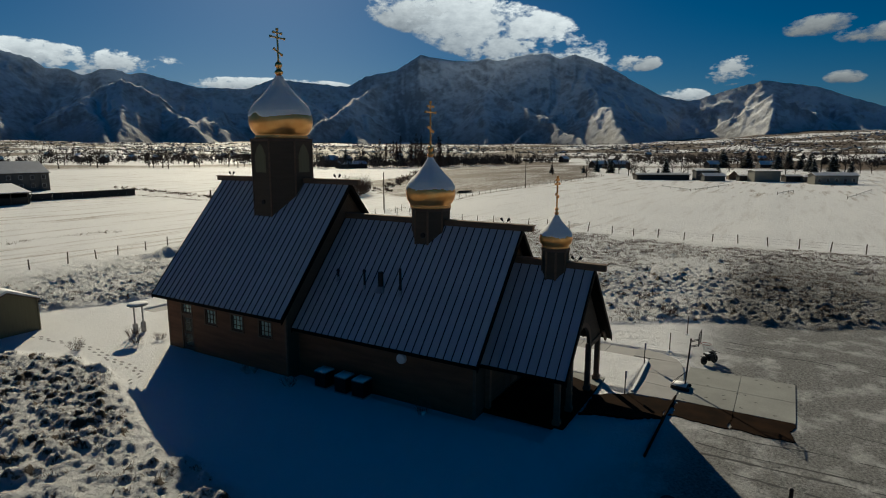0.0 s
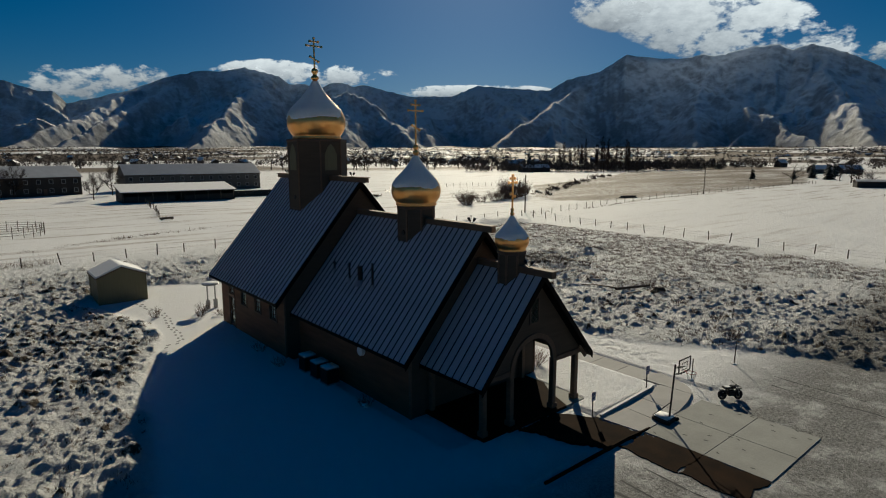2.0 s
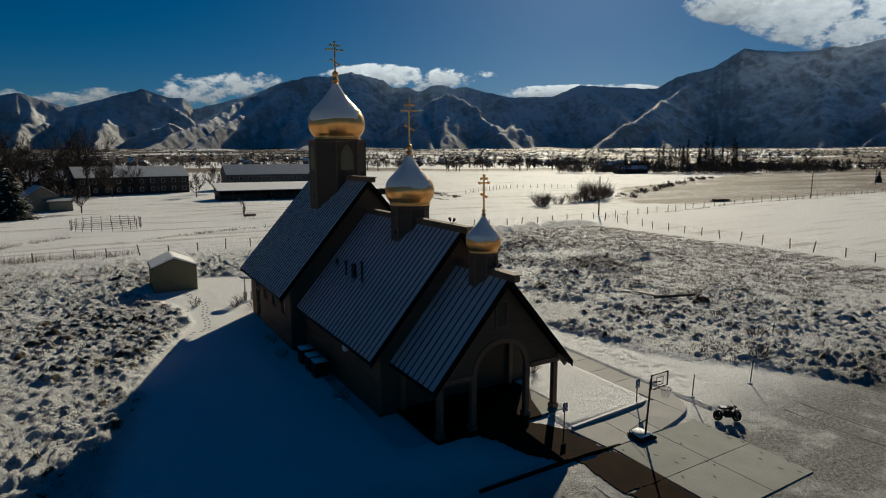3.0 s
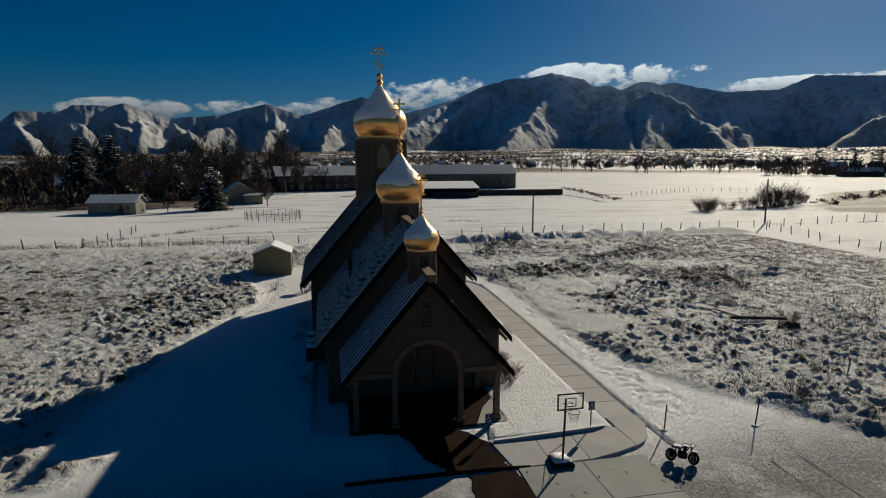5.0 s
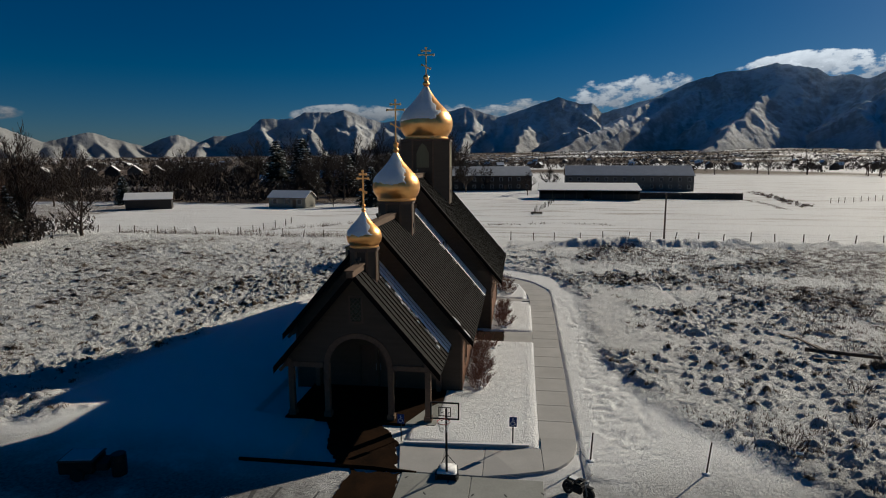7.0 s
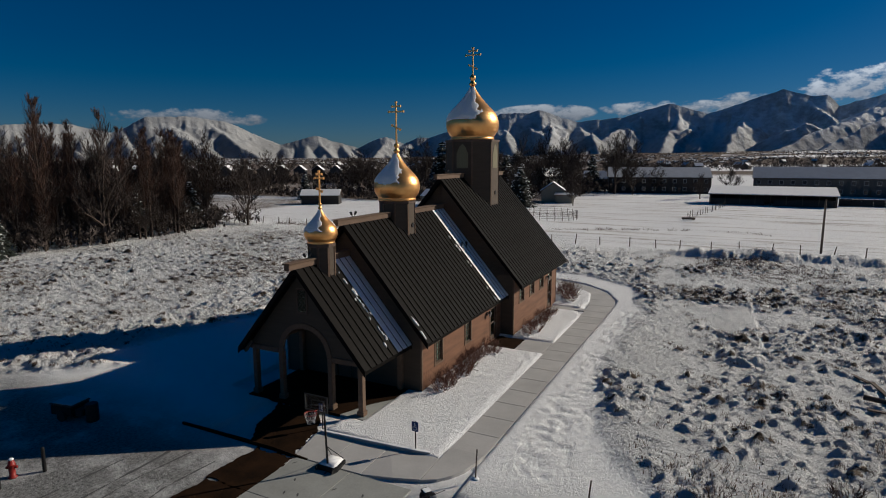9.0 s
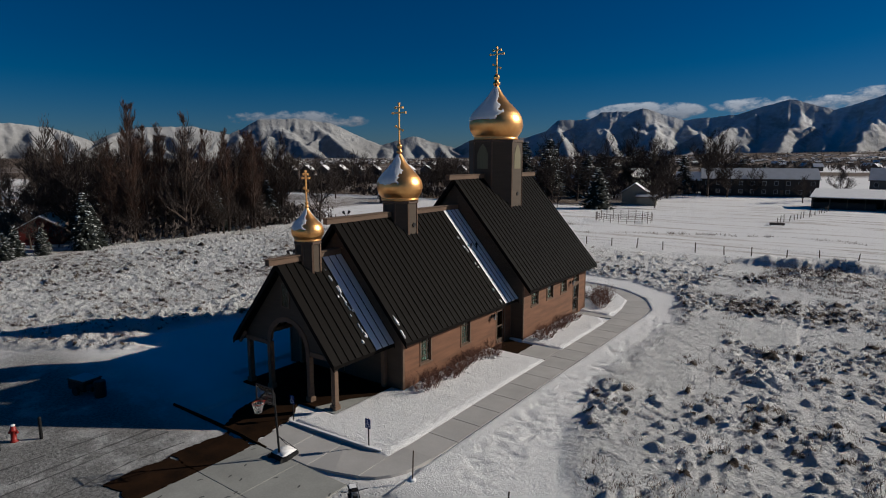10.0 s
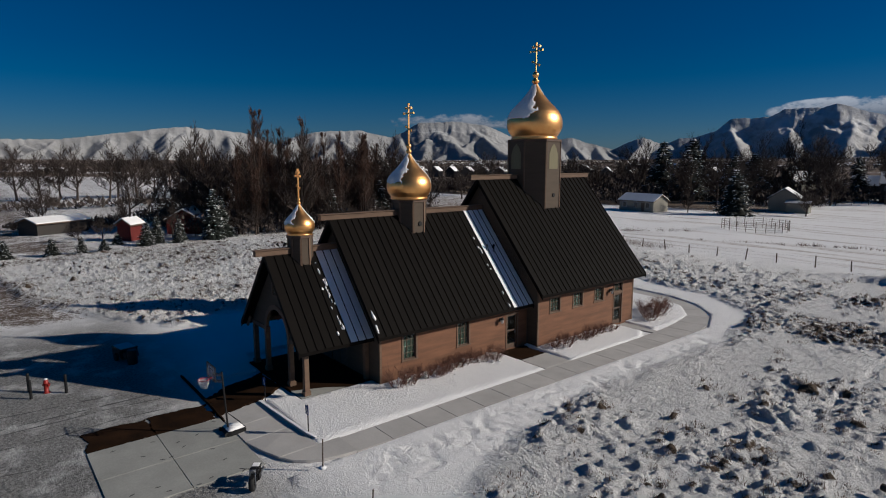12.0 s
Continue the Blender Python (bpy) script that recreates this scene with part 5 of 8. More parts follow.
def scrub_field():
    rng = random.Random(8)
    places = []
    for x, y, r in BARE:
        if -5 < x < 80 and -10 < y < 66:
            places.append((x, y, r, ground_z(x, y)))
    v, f = blades(places, rng, 0.75, 22, 1.3)
    # grass standing along the north fence
    edge = [(x, 69.5 + rng.uniform(-1.2, 1.6) + 0.05 * (14 - x), rng.uniform(0.3, 0.8), 0.15) for x in [rng.uniform(-30, 16) for _ in range(260)]]
    edge += [(-10 + 18 * u + rng.uniform(-0.6, 0.6), 74 + 18 * u, rng.uniform(0.3, 0.6), 0.15) for u in [rng.random() for _ in range(60)]]
    v2, f2 = blades(edge, rng, 1.5, 16, 1.4)
    f += [tuple(i + len(v) for i in t) for t in f2]
    v += v2
    # ditch across the north field and the verge of the farm track
    for line in ([(13.9, 81.5), (21.2, 85.2), (29, 90), (36.4, 91.6), (44.4, 93.4), (51.4, 91.0)], [(100, 161), (100.4, 148.3), (96.4, 126.4)], [(98, 73.5), (105, 73.4), (120, 73), (153, 79), (198, 81), (233, 84), (283, 87)]):
        for (ax, ay), (bx, by) in zip(line, line[1:]):
            n = int(math.hypot(bx - ax, by - ay) * 1.6)
            spots = [(ax + (bx - ax) * u + rng.uniform(-0.7, 0.7), ay + (by - ay) * u + rng.uniform(-0.7, 0.7), rng.uniform(0.25, 0.6), 0.1) for u in [rng.random() for _ in range(n)]]
            v2, f2 = blades(spots, rng, 0.9, 9, 1.5, (0.02, 0.05))
            f += [tuple(i + len(v) for i in t) for t in f2]
            v += v2
    # brush over the eastern field, thicker towards the fence
    spots = []
    while len(spots) < 9000:
        x, y = rng.uniform(42, 88.5), rng.uniform(-12, 64)
        thickness = float(fbm(np.array(x * 0.10), np.array(y * 0.10), 4, 137)) - 0.54 + 0.13 * float(soft(44, 74, x)) + 0.07 * float(soft(26, 50, y))
        if rng.random() < 11 * (thickness + 0.005) and x > 43 + max(0.0, 5 - 0.6 * (y - 2)):
            r = rng.uniform(0.12, 0.34)
            spots.append((x, y, r, ground_z(x, y)))
    v2, f2 = blades(spots, rng, 0.62, 15, 1.7, (0.010, 0.028))
    f += [tuple(i + len(v) for i in t) for t in f2]
    v += v2
    tagged(new("dry_brush", fast_mesh("dry_brush", v, f, DRY, False)), "dry brown brush poking out of the snow", "brush", kind="stuff")


scrub_field()


def shrub(name, at, radius, height, count, material, label, group="dormant shrubs"):
    """A leafless shrub of arching, forking stems."""
    rng = random.Random(int(at[0] * 100 + at[1] * 7))
    s = thing(name, label, "shrub", (at[0], at[1], ground_z(*at) - 0.02), group=group)
    verts, faces = [], []
    def stem(p, d, length, w, depth):
        q = p + d * length
        side = d.cross(Vector((rng.uniform(-1, 1), rng.uniform(-1, 1), 0.3))).normalized() * w
        up = d.cross(side).normalized() * w
        n = len(verts)
        verts.extend([tuple(p + side), tuple(p - side * 0.5 + up), tuple(p - side * 0.5 - up), tuple(q)])
        faces.extend([(n, n + 1, n + 3), (n + 1, n + 2, n + 3), (n + 2, n, n + 3)])
        if depth:
            for _ in range(3):
                e = (d + Vector((rng.uniform(-0.7, 0.7), rng.uniform(-0.7, 0.7), rng.uniform(-0.15, 0.5)))).normalized()
                stem(p + d * length * rng.uniform(0.35, 0.9), e, length * rng.uniform(0.45, 0.75), w * 0.6, depth - 1)
    for _ in range(count):
        a, r = rng.uniform(0, 6.283), radius * 0.45 * math.sqrt(rng.random())
        d = Vector((math.cos(a) * rng.uniform(0.2, 0.9), math.sin(a) * rng.uniform(0.2, 0.9), 1)).normalized()
        stem(Vector((r * math.cos(a), r * math.sin(a), 0)), d, height * rng.uniform(0.5, 0.8), 0.012 * max(1.0, height / 1.3), 2)
    part("bare_branchwork", fast_mesh("bare_branchwork", verts, faces, material, False), None, s)
    for _ in range(max(3, count // 6)):
        bm = bmesh.new()
        a, r = rng.uniform(0, 6.283), radius * 0.8 * math.sqrt(rng.random())
        q = rng.uniform(0.05, 0.12)
        bmesh.ops.create_icosphere(bm, subdivisions=1, radius=q, matrix=Matrix.Translation((r * math.cos(a), r * math.sin(a), height * rng.uniform(0.05, 0.35))) @ Matrix.Diagonal((1.5, 1.0, 0.45, 1)))
        part("snow_pad", bm, SNOW, s, "small pad of snow caught in the twigs", True)
    return s


rs = random.Random(12)
for k in range(13):
    shrub("shrub", (33.1 + rs.uniform(-0.2, 0.5), 13.2 + k * 0.62), 0.8, rs.uniform(0.5, 0.85) + (0.35 if k == 0 else 0), 44, SHRUB, "leafless reddish-brown shrub in snow beside the church wall")
for k in range(10):
    shrub("shrub", (34.1 + rs.uniform(-0.25, 0.4), 24.7 + k * 0.7), 0.7, rs.uniform(0.5, 0.85), 40, SHRUB, "low dry shrub in snow beside the church wall")
for x, y in ((33.9, 36.2), (34.2, 37.2), (33.6, 38.2), (33.0, 39.2), (34.4, 35.4), (32.6, 37.6)):
    shrub("shrub", (x, y), 0.9, rs.uniform(0.8, 1.2), 48, SHRUB, "rounded leafless reddish shrub on a snowy island bed")
for x, y in ((21.6, 36.9), (22.3, 38.2), (23.0, 36.2), (21.9, 26.2), (21.7, 23.0), (22.6, 15.0), (18.9, 38.9)):
    shrub("shrub", (x, y), 0.6, rs.uniform(0.5, 0.9), 22, DRY, "dry leafless shrub standing in the snow")
for x, y, h in ((46.6, 60.5, 1.2), (48.4, 59.3, 1.0), (45.2, 58.6, 1.1), (49.5, 61.5, 0.9), (54, 47, 0.7), (52.5, 14.6, 0.6), (46.2, 7.7, 0.7), (50.4, 10.4, 0.6), (57, 20, 0.8), (61, 30, 0.8)):
    shrub("shrub", (x, y), 1.1, h, 40, TWIG, "wiry reddish bush in the snowy field")

# ---- things round the church ----
def basketball_hoop(x, y, z=0.045):
    h = thing("basketball_hoop", "portable basketball hoop with a clear backboard and snowy base", "basketball hoop", (x, y, z))
    bm = bmesh.new()
    outline = [(-0.42, -0.05), (0.42, -0.05), (0.46, 0.12), (0.36, 0.80), (-0.36, 0.80), (-0.46, 0.12)]
    prism(bm, outline, 0.0, 0.2, 0.05)
    base = part("base", bm, BLACK, h, "black water-filled plastic base")
    bm = bmesh.new()
    prism(bm, [(a * 0.86, 0.05 + b * 0.9) for a, b in outline], 0.2, 0.27, 0.06, 3)
    part("base_snow", bm, SNOW, base, "snow heaped on the base", True)
    for s in (-1, 1):
        bm = bmesh.new()
        bmesh.ops.create_cone(bm, cap_ends=True, segments=16, radius1=0.09, radius2=0.09, depth=0.06, matrix=Matrix.Translation((s * 0.38, -0.08, 0.09)) @ Matrix.Rotation(math.pi / 2, 4, "Y"))
        part("wheel", bm, RUBBER, h)
    bm = bmesh.new()
    rod(bm, (0, 0.12, 0.15), (0, -0.02, 2.85), 0.045, 0.04, 10)
    part("pole", bm, BLACK, h)
    for s in (-1, 1):
        bm = bmesh.new()
        rod(bm, (s * 0.3, 0.8, 0.18), (0, 0.07, 1.0), 0.015, seg=6)
        part("brace", bm, BLACK, h)
    yb = -0.45
    bm = bmesh.new()
    for za in (2.55, 2.85):
        rod(bm, (-0.12, -0.02, za - 0.15), (-0.12, yb + 0.03, za), 0.02, seg=6)
        rod(bm, (0.12, -0.02, za - 0.15), (0.12, yb + 0.03, za), 0.02, seg=6)
    part("arm", bm, BLACK, h)
    board = new("backboard")
    board.parent = h
    w, z0, z1 = 0.53, 2.62, 3.28
    bm = bmesh.new()
    for xa, xb, za, zb in ((-w, w, z0, z0 + 0.05), (-w, w, z1 - 0.05, z1), (-w, -w + 0.05, z0 + 0.05, z1 - 0.05), (w - 0.05, w, z0 + 0.05, z1 - 0.05)):
        box(bm, xa, yb - 0.02, za, xb, yb + 0.02, zb)
    part("rim_frame", bm, BLACK, board)
    bm = bmesh.new()
    box(bm, -w + 0.04, yb - 0.006, z0 + 0.04, w - 0.04, yb + 0.006, z1 - 0.04)
    part("pane", bm, CLEAR, board, "clear acrylic panel").visible_shadow = False
    bm = bmesh.new()
    for xa, xb, za, zb in ((-0.23, 0.23, 2.74, 2.77), (-0.23, 0.23, 3.06, 3.09), (-0.23, -0.2, 2.77, 3.06), (0.2, 0.23, 2.77, 3.06)):
        box(bm, xa, yb - 0.012, za, xb, yb - 0.0065, zb)
    part("target_square", bm, BLACK, board)
    bm = bmesh.new()
    ring = [Vector((0.23 * math.cos(2 * math.pi * k / 20), yb - 0.33 + 0.23 * math.sin(2 * math.pi * k / 20), 2.68)) for k in range(20)]
    for a, b in zip(ring, ring[1:] + ring[:1]):
        rod(bm, a, b, 0.012, seg=5)
    rod(bm, (0, yb, 2.68), (0, yb - 0.1, 2.68), 0.02, seg=6)
    part("rim", bm, RED, h, "red-orange steel rim")
    bm = bmesh.new()
    low = [Vector((p.x * 0.55, yb - 0.33 + (p.y - yb + 0.33) * 0.55, 2.3)) for p in ring]
    for k in range(20):
        rod(bm, ring[k], low[(k + 1) % 20], 0.003, seg=3)
        rod(bm, ring[k], low[(k - 1) % 20], 0.003, seg=3)
    part("net", bm, WHITE, h)


FROSTED = plain("frosted_panel", (0.32, 0.32, 0.32), 0.35, vary=0.3)
basketball_hoop(32.62, 4.35)


def parking_sign(x, y):
    s = thing("parking_sign", "blue disabled-parking sign on a thin dark post", "sign", (x, y, ground_z(x, y) - 0.02), group="parking signs")
    bm = bmesh.new()
    rod(bm, (0, 0, 0), (0, 0, 1.28), 0.028, seg=8)
    part("post", bm, BLACK, s)
    bm = bmesh.new()
    box(bm, -0.15, -0.045, 0.86, 0.15, -0.03, 1.28, 0.006)
    plate = part("plate", bm, BLUE, s)
    bm = bmesh.new()
    rod(bm, (-0.01, -0.047, 1.2), (-0.01, -0.05, 1.2), 0.03, seg=10)
    for a, b in (((-0.01, 1.17), (-0.01, 1.05)), ((-0.01, 1.05), (0.07, 1.05)), ((0.07, 1.05), (0.1, 0.94)), ((-0.01, 1.12), (0.06, 1.12))):
        rod(bm, (a[0], -0.048, a[1]), (b[0], -0.048, b[1]), 0.014, seg=5)
    for k in range(14):
        q, r = 2.0 + k * 0.3, 2.0 + (k + 1) * 0.3
        rod(bm, (-0.01 + 0.085 * math.cos(q), -0.048, 1.0 + 0.085 * math.sin(q)), (-0.01 + 0.085 * math.cos(r), -0.048, 1.0 + 0.085 * math.sin(r)), 0.012, seg=5)
    part("symbol", bm, WHITE, plate, "white wheelchair symbol")


parking_sign(35.08, 7.12)
parking_sign(30.32, 7.12)


def motorbike(x, y, turn):
    b = thing("motorbike", "small dark off-road motorbike parked on packed snow", "motorbike", (x, y, 0.02), turn)
    for xx, nm in ((-0.62, "rear_wheel"), (0.62, "front_wheel")):
        w = new(nm)
        w.parent = b
        w.matrix_basis = Matrix.Translation((xx, 0, 0.32))
        bm = bmesh.new()
        ring = []
        for k in range(24):
            a = 2 * math.pi * k / 24
            ring.append([bm.verts.new(((0.25 + 0.075 * math.cos(q)) * math.cos(a), 0.075 * math.sin(q), (0.25 + 0.075 * math.cos(q)) * math.sin(a))) for q in [2 * math.pi * j / 8 for j in range(8)]])
        for k in range(24):
            for j in range(8):
                bm.faces.new((ring[k][j], ring[k][(j + 1) % 8], ring[(k + 1) % 24][(j + 1) % 8], ring[(k + 1) % 24][j]))
        part("tyre", bm, RUBBER, w, smooth=True)
        bm = bmesh.new()
        for k in range(8):
            a = 2 * math.pi * k / 8
            rod(bm, (0, 0, 0), (0.19 * math.cos(a), 0, 0.19 * math.sin(a)), 0.008, seg=4)
        bmesh.ops.create_cone(bm, cap_ends=True, segments=12, radius1=0.05, radius2=0.05, depth=0.14, matrix=Matrix.Rotation(math.pi / 2, 4, "X"))
        bmesh.ops.create_cone(bm, cap_ends=True, segments=16, radius1=0.16, radius2=0.16, depth=0.03, matrix=Matrix.Rotation(math.pi / 2, 4, "X"))
        part("rim", bm, RUBBER, w)
    bm = bmesh.new()
    for p, q in (((-0.62, 0.09, 0.32), (-0.1, 0.07, 0.38)), ((-0.62, -0.09, 0.32), (-0.1, -0.07, 0.38)), ((-0.1, 0, 0.35), (0.38, 0, 0.85)), ((-0.25, 0, 0.72), (0.38, 0, 0.85)), ((-0.25, 0, 0.72), (-0.1, 0, 0.35)), ((-0.5, 0, 0.45), (-0.3, 0, 0.72))):
        rod(bm, p, q, 0.025, seg=6)
    part("frame", bm, BLACK, b)
    for s in (-1, 1):
        bm = bmesh.new()
        rod(bm, (0.62, s * 0.09, 0.32), (0.42, s * 0.07, 0.92), 0.022, seg=6)
        part("fork", bm, STEEL, b)
    bm = bmesh.new()
    rod(bm, (0.42, -0.36, 0.98), (0.42, -0.08, 0.94), 0.016, seg=6)
    rod(bm, (0.42, -0.08, 0.94), (0.42, 0.08, 0.94), 0.016, seg=6)
    rod(bm, (0.42, 0.08, 0.94), (0.42, 0.36, 0.98), 0.016, seg=6)
    part("handlebar", bm, BLACK, b)
    bm = bmesh.new()
    box(bm, -0.26, -0.15, 0.26, 0.28, 0.15, 0.66, 0.06)
    part("engine", bm, BLACK, b)
    bm = bmesh.new()
    box(bm, -0.02, -0.12, 0.7, 0.34, 0.12, 0.9, 0.06)
    part("tank", bm, BLACK, b)
    bm = bmesh.new()
    box(bm, -0.62, -0.12, 0.72, -0.02, 0.12, 0.82, 0.04)
    part("seat", bm, RUBBER, b)
    bm = bmesh.new()
    box(bm, -0.5, -0.1, 0.821, -0.1, 0.1, 0.85, 0.012)
    part("seat_snow", bm, SNOW, b)
    bm = bmesh.new()
    rod(bm, (0.47, 0, 0.86), (0.56, 0, 0.85), 0.08, 0.07, 12)
    part("headlight", bm, STEEL, b)
    bm = bmesh.new()
    box(bm, 0.4, -0.06, 0.66, 0.86, 0.06, 0.69, 0.01)
    part("mudguard", bm, BLACK, b)
    bm = bmesh.new()
    rod(bm, (-0.1, 0.12, 0.4), (-0.7, 0.15, 0.55), 0.035, seg=8)
    part("exhaust", bm, STEEL, b)
    return b


motorbike(37.45, 3.8, -36).scale = (0.68, 1.3, 0.84)


def stake(x, y, h, lean, label):
    z = ground_z(x, y)
    s = thing("stake", label, "stake", (x, y, z - 0.05), group="marker stakes")
    bm = bmesh.new()
    rod(bm, (0, 0, 0), (lean, 0, h), 0.03, 0.026, 8)
    part("rod", bm, WEATHERED, s)
    bm = bmesh.new()
    bmesh.ops.create_icosphere(bm, subdivisions=2, radius=0.13, matrix=Matrix.Translation((0, 0, 0.06)) @ Matrix.Diagonal((1.2, 1.1, 0.5, 1)))
    part("foot_snow", bm, SNOW, s, smooth=True)


stake(38.15, 6.2, 1.25, 0.06, "thin weathered wooden stake at the corner of the walk")
stake(42.4, 5.75, 1.35, 0.12, "thin weathered stake at the edge of the scrub")
stake(51.6, 9.9, 0.9, 0.1, "thin weathered stake at the edge of the scrub")


def yard_cart(x, y, turn):
    c = thing("utility_trailer", "low dark box trailer with snow on its lid", "trailer", (x, y, 0.0), turn)
    bm = bmesh.new()
    box(bm, -0.75, -0.5, 0.22, 0.55, 0.5, 0.72, 0.04)
    part("body", bm, BLACK, c)
    bm = bmesh.new()
    box(bm, -0.78, -0.53, 0.722, 0.58, 0.53, 0.77, 0.015)
    lid = part("lid", bm, TRIM, c)
    bm = bmesh.new()
    box(bm, -0.7, -0.46, 0.772, 0.5, 0.46, 0.80, 0.012)
    part("lid_snow", bm, SNOW_CRUST, lid)
    bm = bmesh.new()
    box(bm, 0.58, -0.4, 0.3, 1.05, 0.35, 0.58, 0.03)
    part("side_box", bm, RUBBER, c)
    for s in (-1, 1):
        bm = bmesh.new()
        bmesh.ops.create_cone(bm, cap_ends=True, segments=18, radius1=0.24, radius2=0.24, depth=0.14, matrix=Matrix.Translation((0, s * 0.56, 0.24)) @ Matrix.Rotation(math.pi / 2, 4, "X"))
        part("wheel", bm, RUBBER, c)
    bm = bmesh.new()
    rod(bm, (1.05, 0, 0.35), (1.5, 0, 0.3), 0.03)
    part("drawbar", bm, BLACK, c)


yard_cart(18.7, 3.1, 10)
bm = bmesh.new()
lathe(bm, [(0.24, 0), (0.27, 0.03), (0.28, 0.3), (0.27, 0.32), (0.28, 0.34), (0.28, 0.6), (0.27, 0.62), (0.28, 0.64), (0.27, 0.86), (0.24, 0.88)], 20)
single("barrel", bm, BLACK, "black steel drum standing in the snow", "barrel", m=Matrix.Translation((20.05, 3.2, 0.0)))


def hydrant(x, y):
    h = thing("fire_hydrant", "red fire hydrant in packed snow", "fire hydrant", (x, y, 0.0))
    bm = bmesh.new()
    lathe(bm, [(0.16, 0), (0.16, 0.05), (0.11, 0.06), (0.11, 0.5), (0.14, 0.51), (0.14, 0.55), (0.12, 0.56), (0.11, 0.64), (0.07, 0.70), (0.03, 0.73), (0.03, 0.78)], 16)
    part("barrel", bm, RED, h, smooth=True)
    for a in (0, 90, 180):
        bm = bmesh.new()
        c, s = math.cos(radians(a + 40)), math.sin(radians(a + 40))
        rod(bm, (0.1 * c, 0.1 * s, 0.42), (0.19 * c, 0.19 * s, 0.42), 0.055 if a != 90 else 0.07, seg=10)
        part("outlet", bm, RED, h)
    bm = bmesh.new()
    bmesh.ops.create_icosphere(bm, subdivisions=2, radius=0.1, matrix=Matrix.Translation((0, 0, 0.74)) @ Matrix.Diagonal((1, 1, 0.5, 1)))
    part("cap_snow", bm, SNOW, h, smooth=True)


hydrant(22.05, -1.25)
for x, y in ((22.5, -1.95), (22.7, -0.45), (21.3, -1.95)):
    b = thing("bollard", "dark steel bollard guarding the hydrant", "bollard", (x, y, 0.0), group="bollards")
    bm = bmesh.new()
    lathe(bm, [(0.07, 0), (0.07, 0.95), (0.06, 1.0), (0.03, 1.02)], 12)
    part("tube", bm, BLACK, b)


def vent_posts(x, y):
    v = thing("vent_stand", "two pipes on concrete stubs under a flat snowy cap", "vent", (x, y, ground_z(x, y) - 0.03))
    for s in (-1, 1):
        bm = bmesh.new()
        box(bm, s * 0.3 - 0.13, -0.13, 0, s * 0.3 + 0.13, 0.13, 0.75, 0.03)
        part("stub", bm, CONCRETE, v)
        bm = bmesh.new()
        rod(bm, (s * 0.3, 0, 0.75), (s * 0.3, 0, 1.95), 0.055, seg=10)
        part("pipe", bm, STEEL, v)
    bm = bmesh.new()
    lathe(bm, [(0.15, 1.9), (0.6, 1.98), (0.68, 2.03), (0.66, 2.08)], 20)
    cap = part("cap", bm, STEEL, v, smooth=True)
    bm = bmesh.new()
    lathe(bm, [(0.64, 2.085), (0.62, 2.14), (0.4, 2.19), (0.1, 2.21)], 20)
    part("cap_snow", bm, SNOW, cap, smooth=True)


vent_posts(23.2, 38.9)


def condenser(x, y):
    c = thing("air_conditioner", "dark condenser unit with a snow-covered top by the wall", "air conditioner", (x, y, ground_z(x, y) - 0.03), group="condenser units")
    bm = bmesh.new()
    box(bm, -0.42, -0.42, 0.0, 0.42, 0.42, 0.08, 0.01)
    part("pad", bm, CONCRETE, c)
    bm = bmesh.new()
    for k in range(9):
        z = 0.12 + k * 0.085
        for a, b in (((-0.38, -0.38), (0.38, -0.36)), ((-0.38, 0.36), (0.38, 0.38)), ((-0.38, -0.36), (-0.36, 0.36)), ((0.36, -0.36), (0.38, 0.36))):
            box(bm, a[0], a[1], z, b[0], b[1], z + 0.05)
    part("grille", bm, BLACK, c)
    bm = bmesh.new()
    box(bm, -0.34, -0.34, 0.08, 0.34, 0.34, 0.88)
    part("core", bm, BLACK, c)
    bm = bmesh.new()
    box(bm, -0.4, -0.4, 0.882, 0.4, 0.4, 0.93, 0.015)
    part("top", bm, STEEL, c)
    bm = bmesh.new()
    box(bm, -0.39, -0.39, 0.932, 0.39, 0.39, 1.0, 0.03)
    part("top_snow", bm, SNOW, c, "snow pad on the lid", True)


for y in (21.3, 19.9, 18.75):
    condenser(22.7, y)
# round wall cover, wall lamps, roof pipes, ridge floodlights: parts of the church
bm = bmesh.new()
rod(bm, (23.6, 16.8, 2.3), (23.42, 16.8, 2.3), 0.28, 0.25, 20)
part("round_cover", bm, WHITE, church, "round white cover on the wall")


def wall_lamp(x, y, z):
    l = new("wall_lamp")
    l.matrix_world = Matrix.Translation((x, y, z))
    l.parent = church
    bm = bmesh.new()
    box(bm, 0.0, -0.07, -0.1, 0.05, 0.07, 0.14, 0.01)
    rod(bm, (0.05, 0, 0.1), (0.22, 0, 0.16), 0.015)
    part("bracket", bm, BLACK, l)
    bm = bmesh.new()
    lathe(bm, [(0.06, -0.16), (0.11, 0.05), (0.11, 0.07)], 8, (0.22, 0))
    part("lantern", bm, FROSTED, l)
    bm = bmesh.new()
    lathe(bm, [(0.14, 0.07), (0.05, 0.2), (0.02, 0.24)], 8, (0.22, 0))
    part("hood", bm, BLACK, l)


wall_lamp(32.42, 21.5, 2.15)
wall_lamp(33.38, 31.6, 2.75)


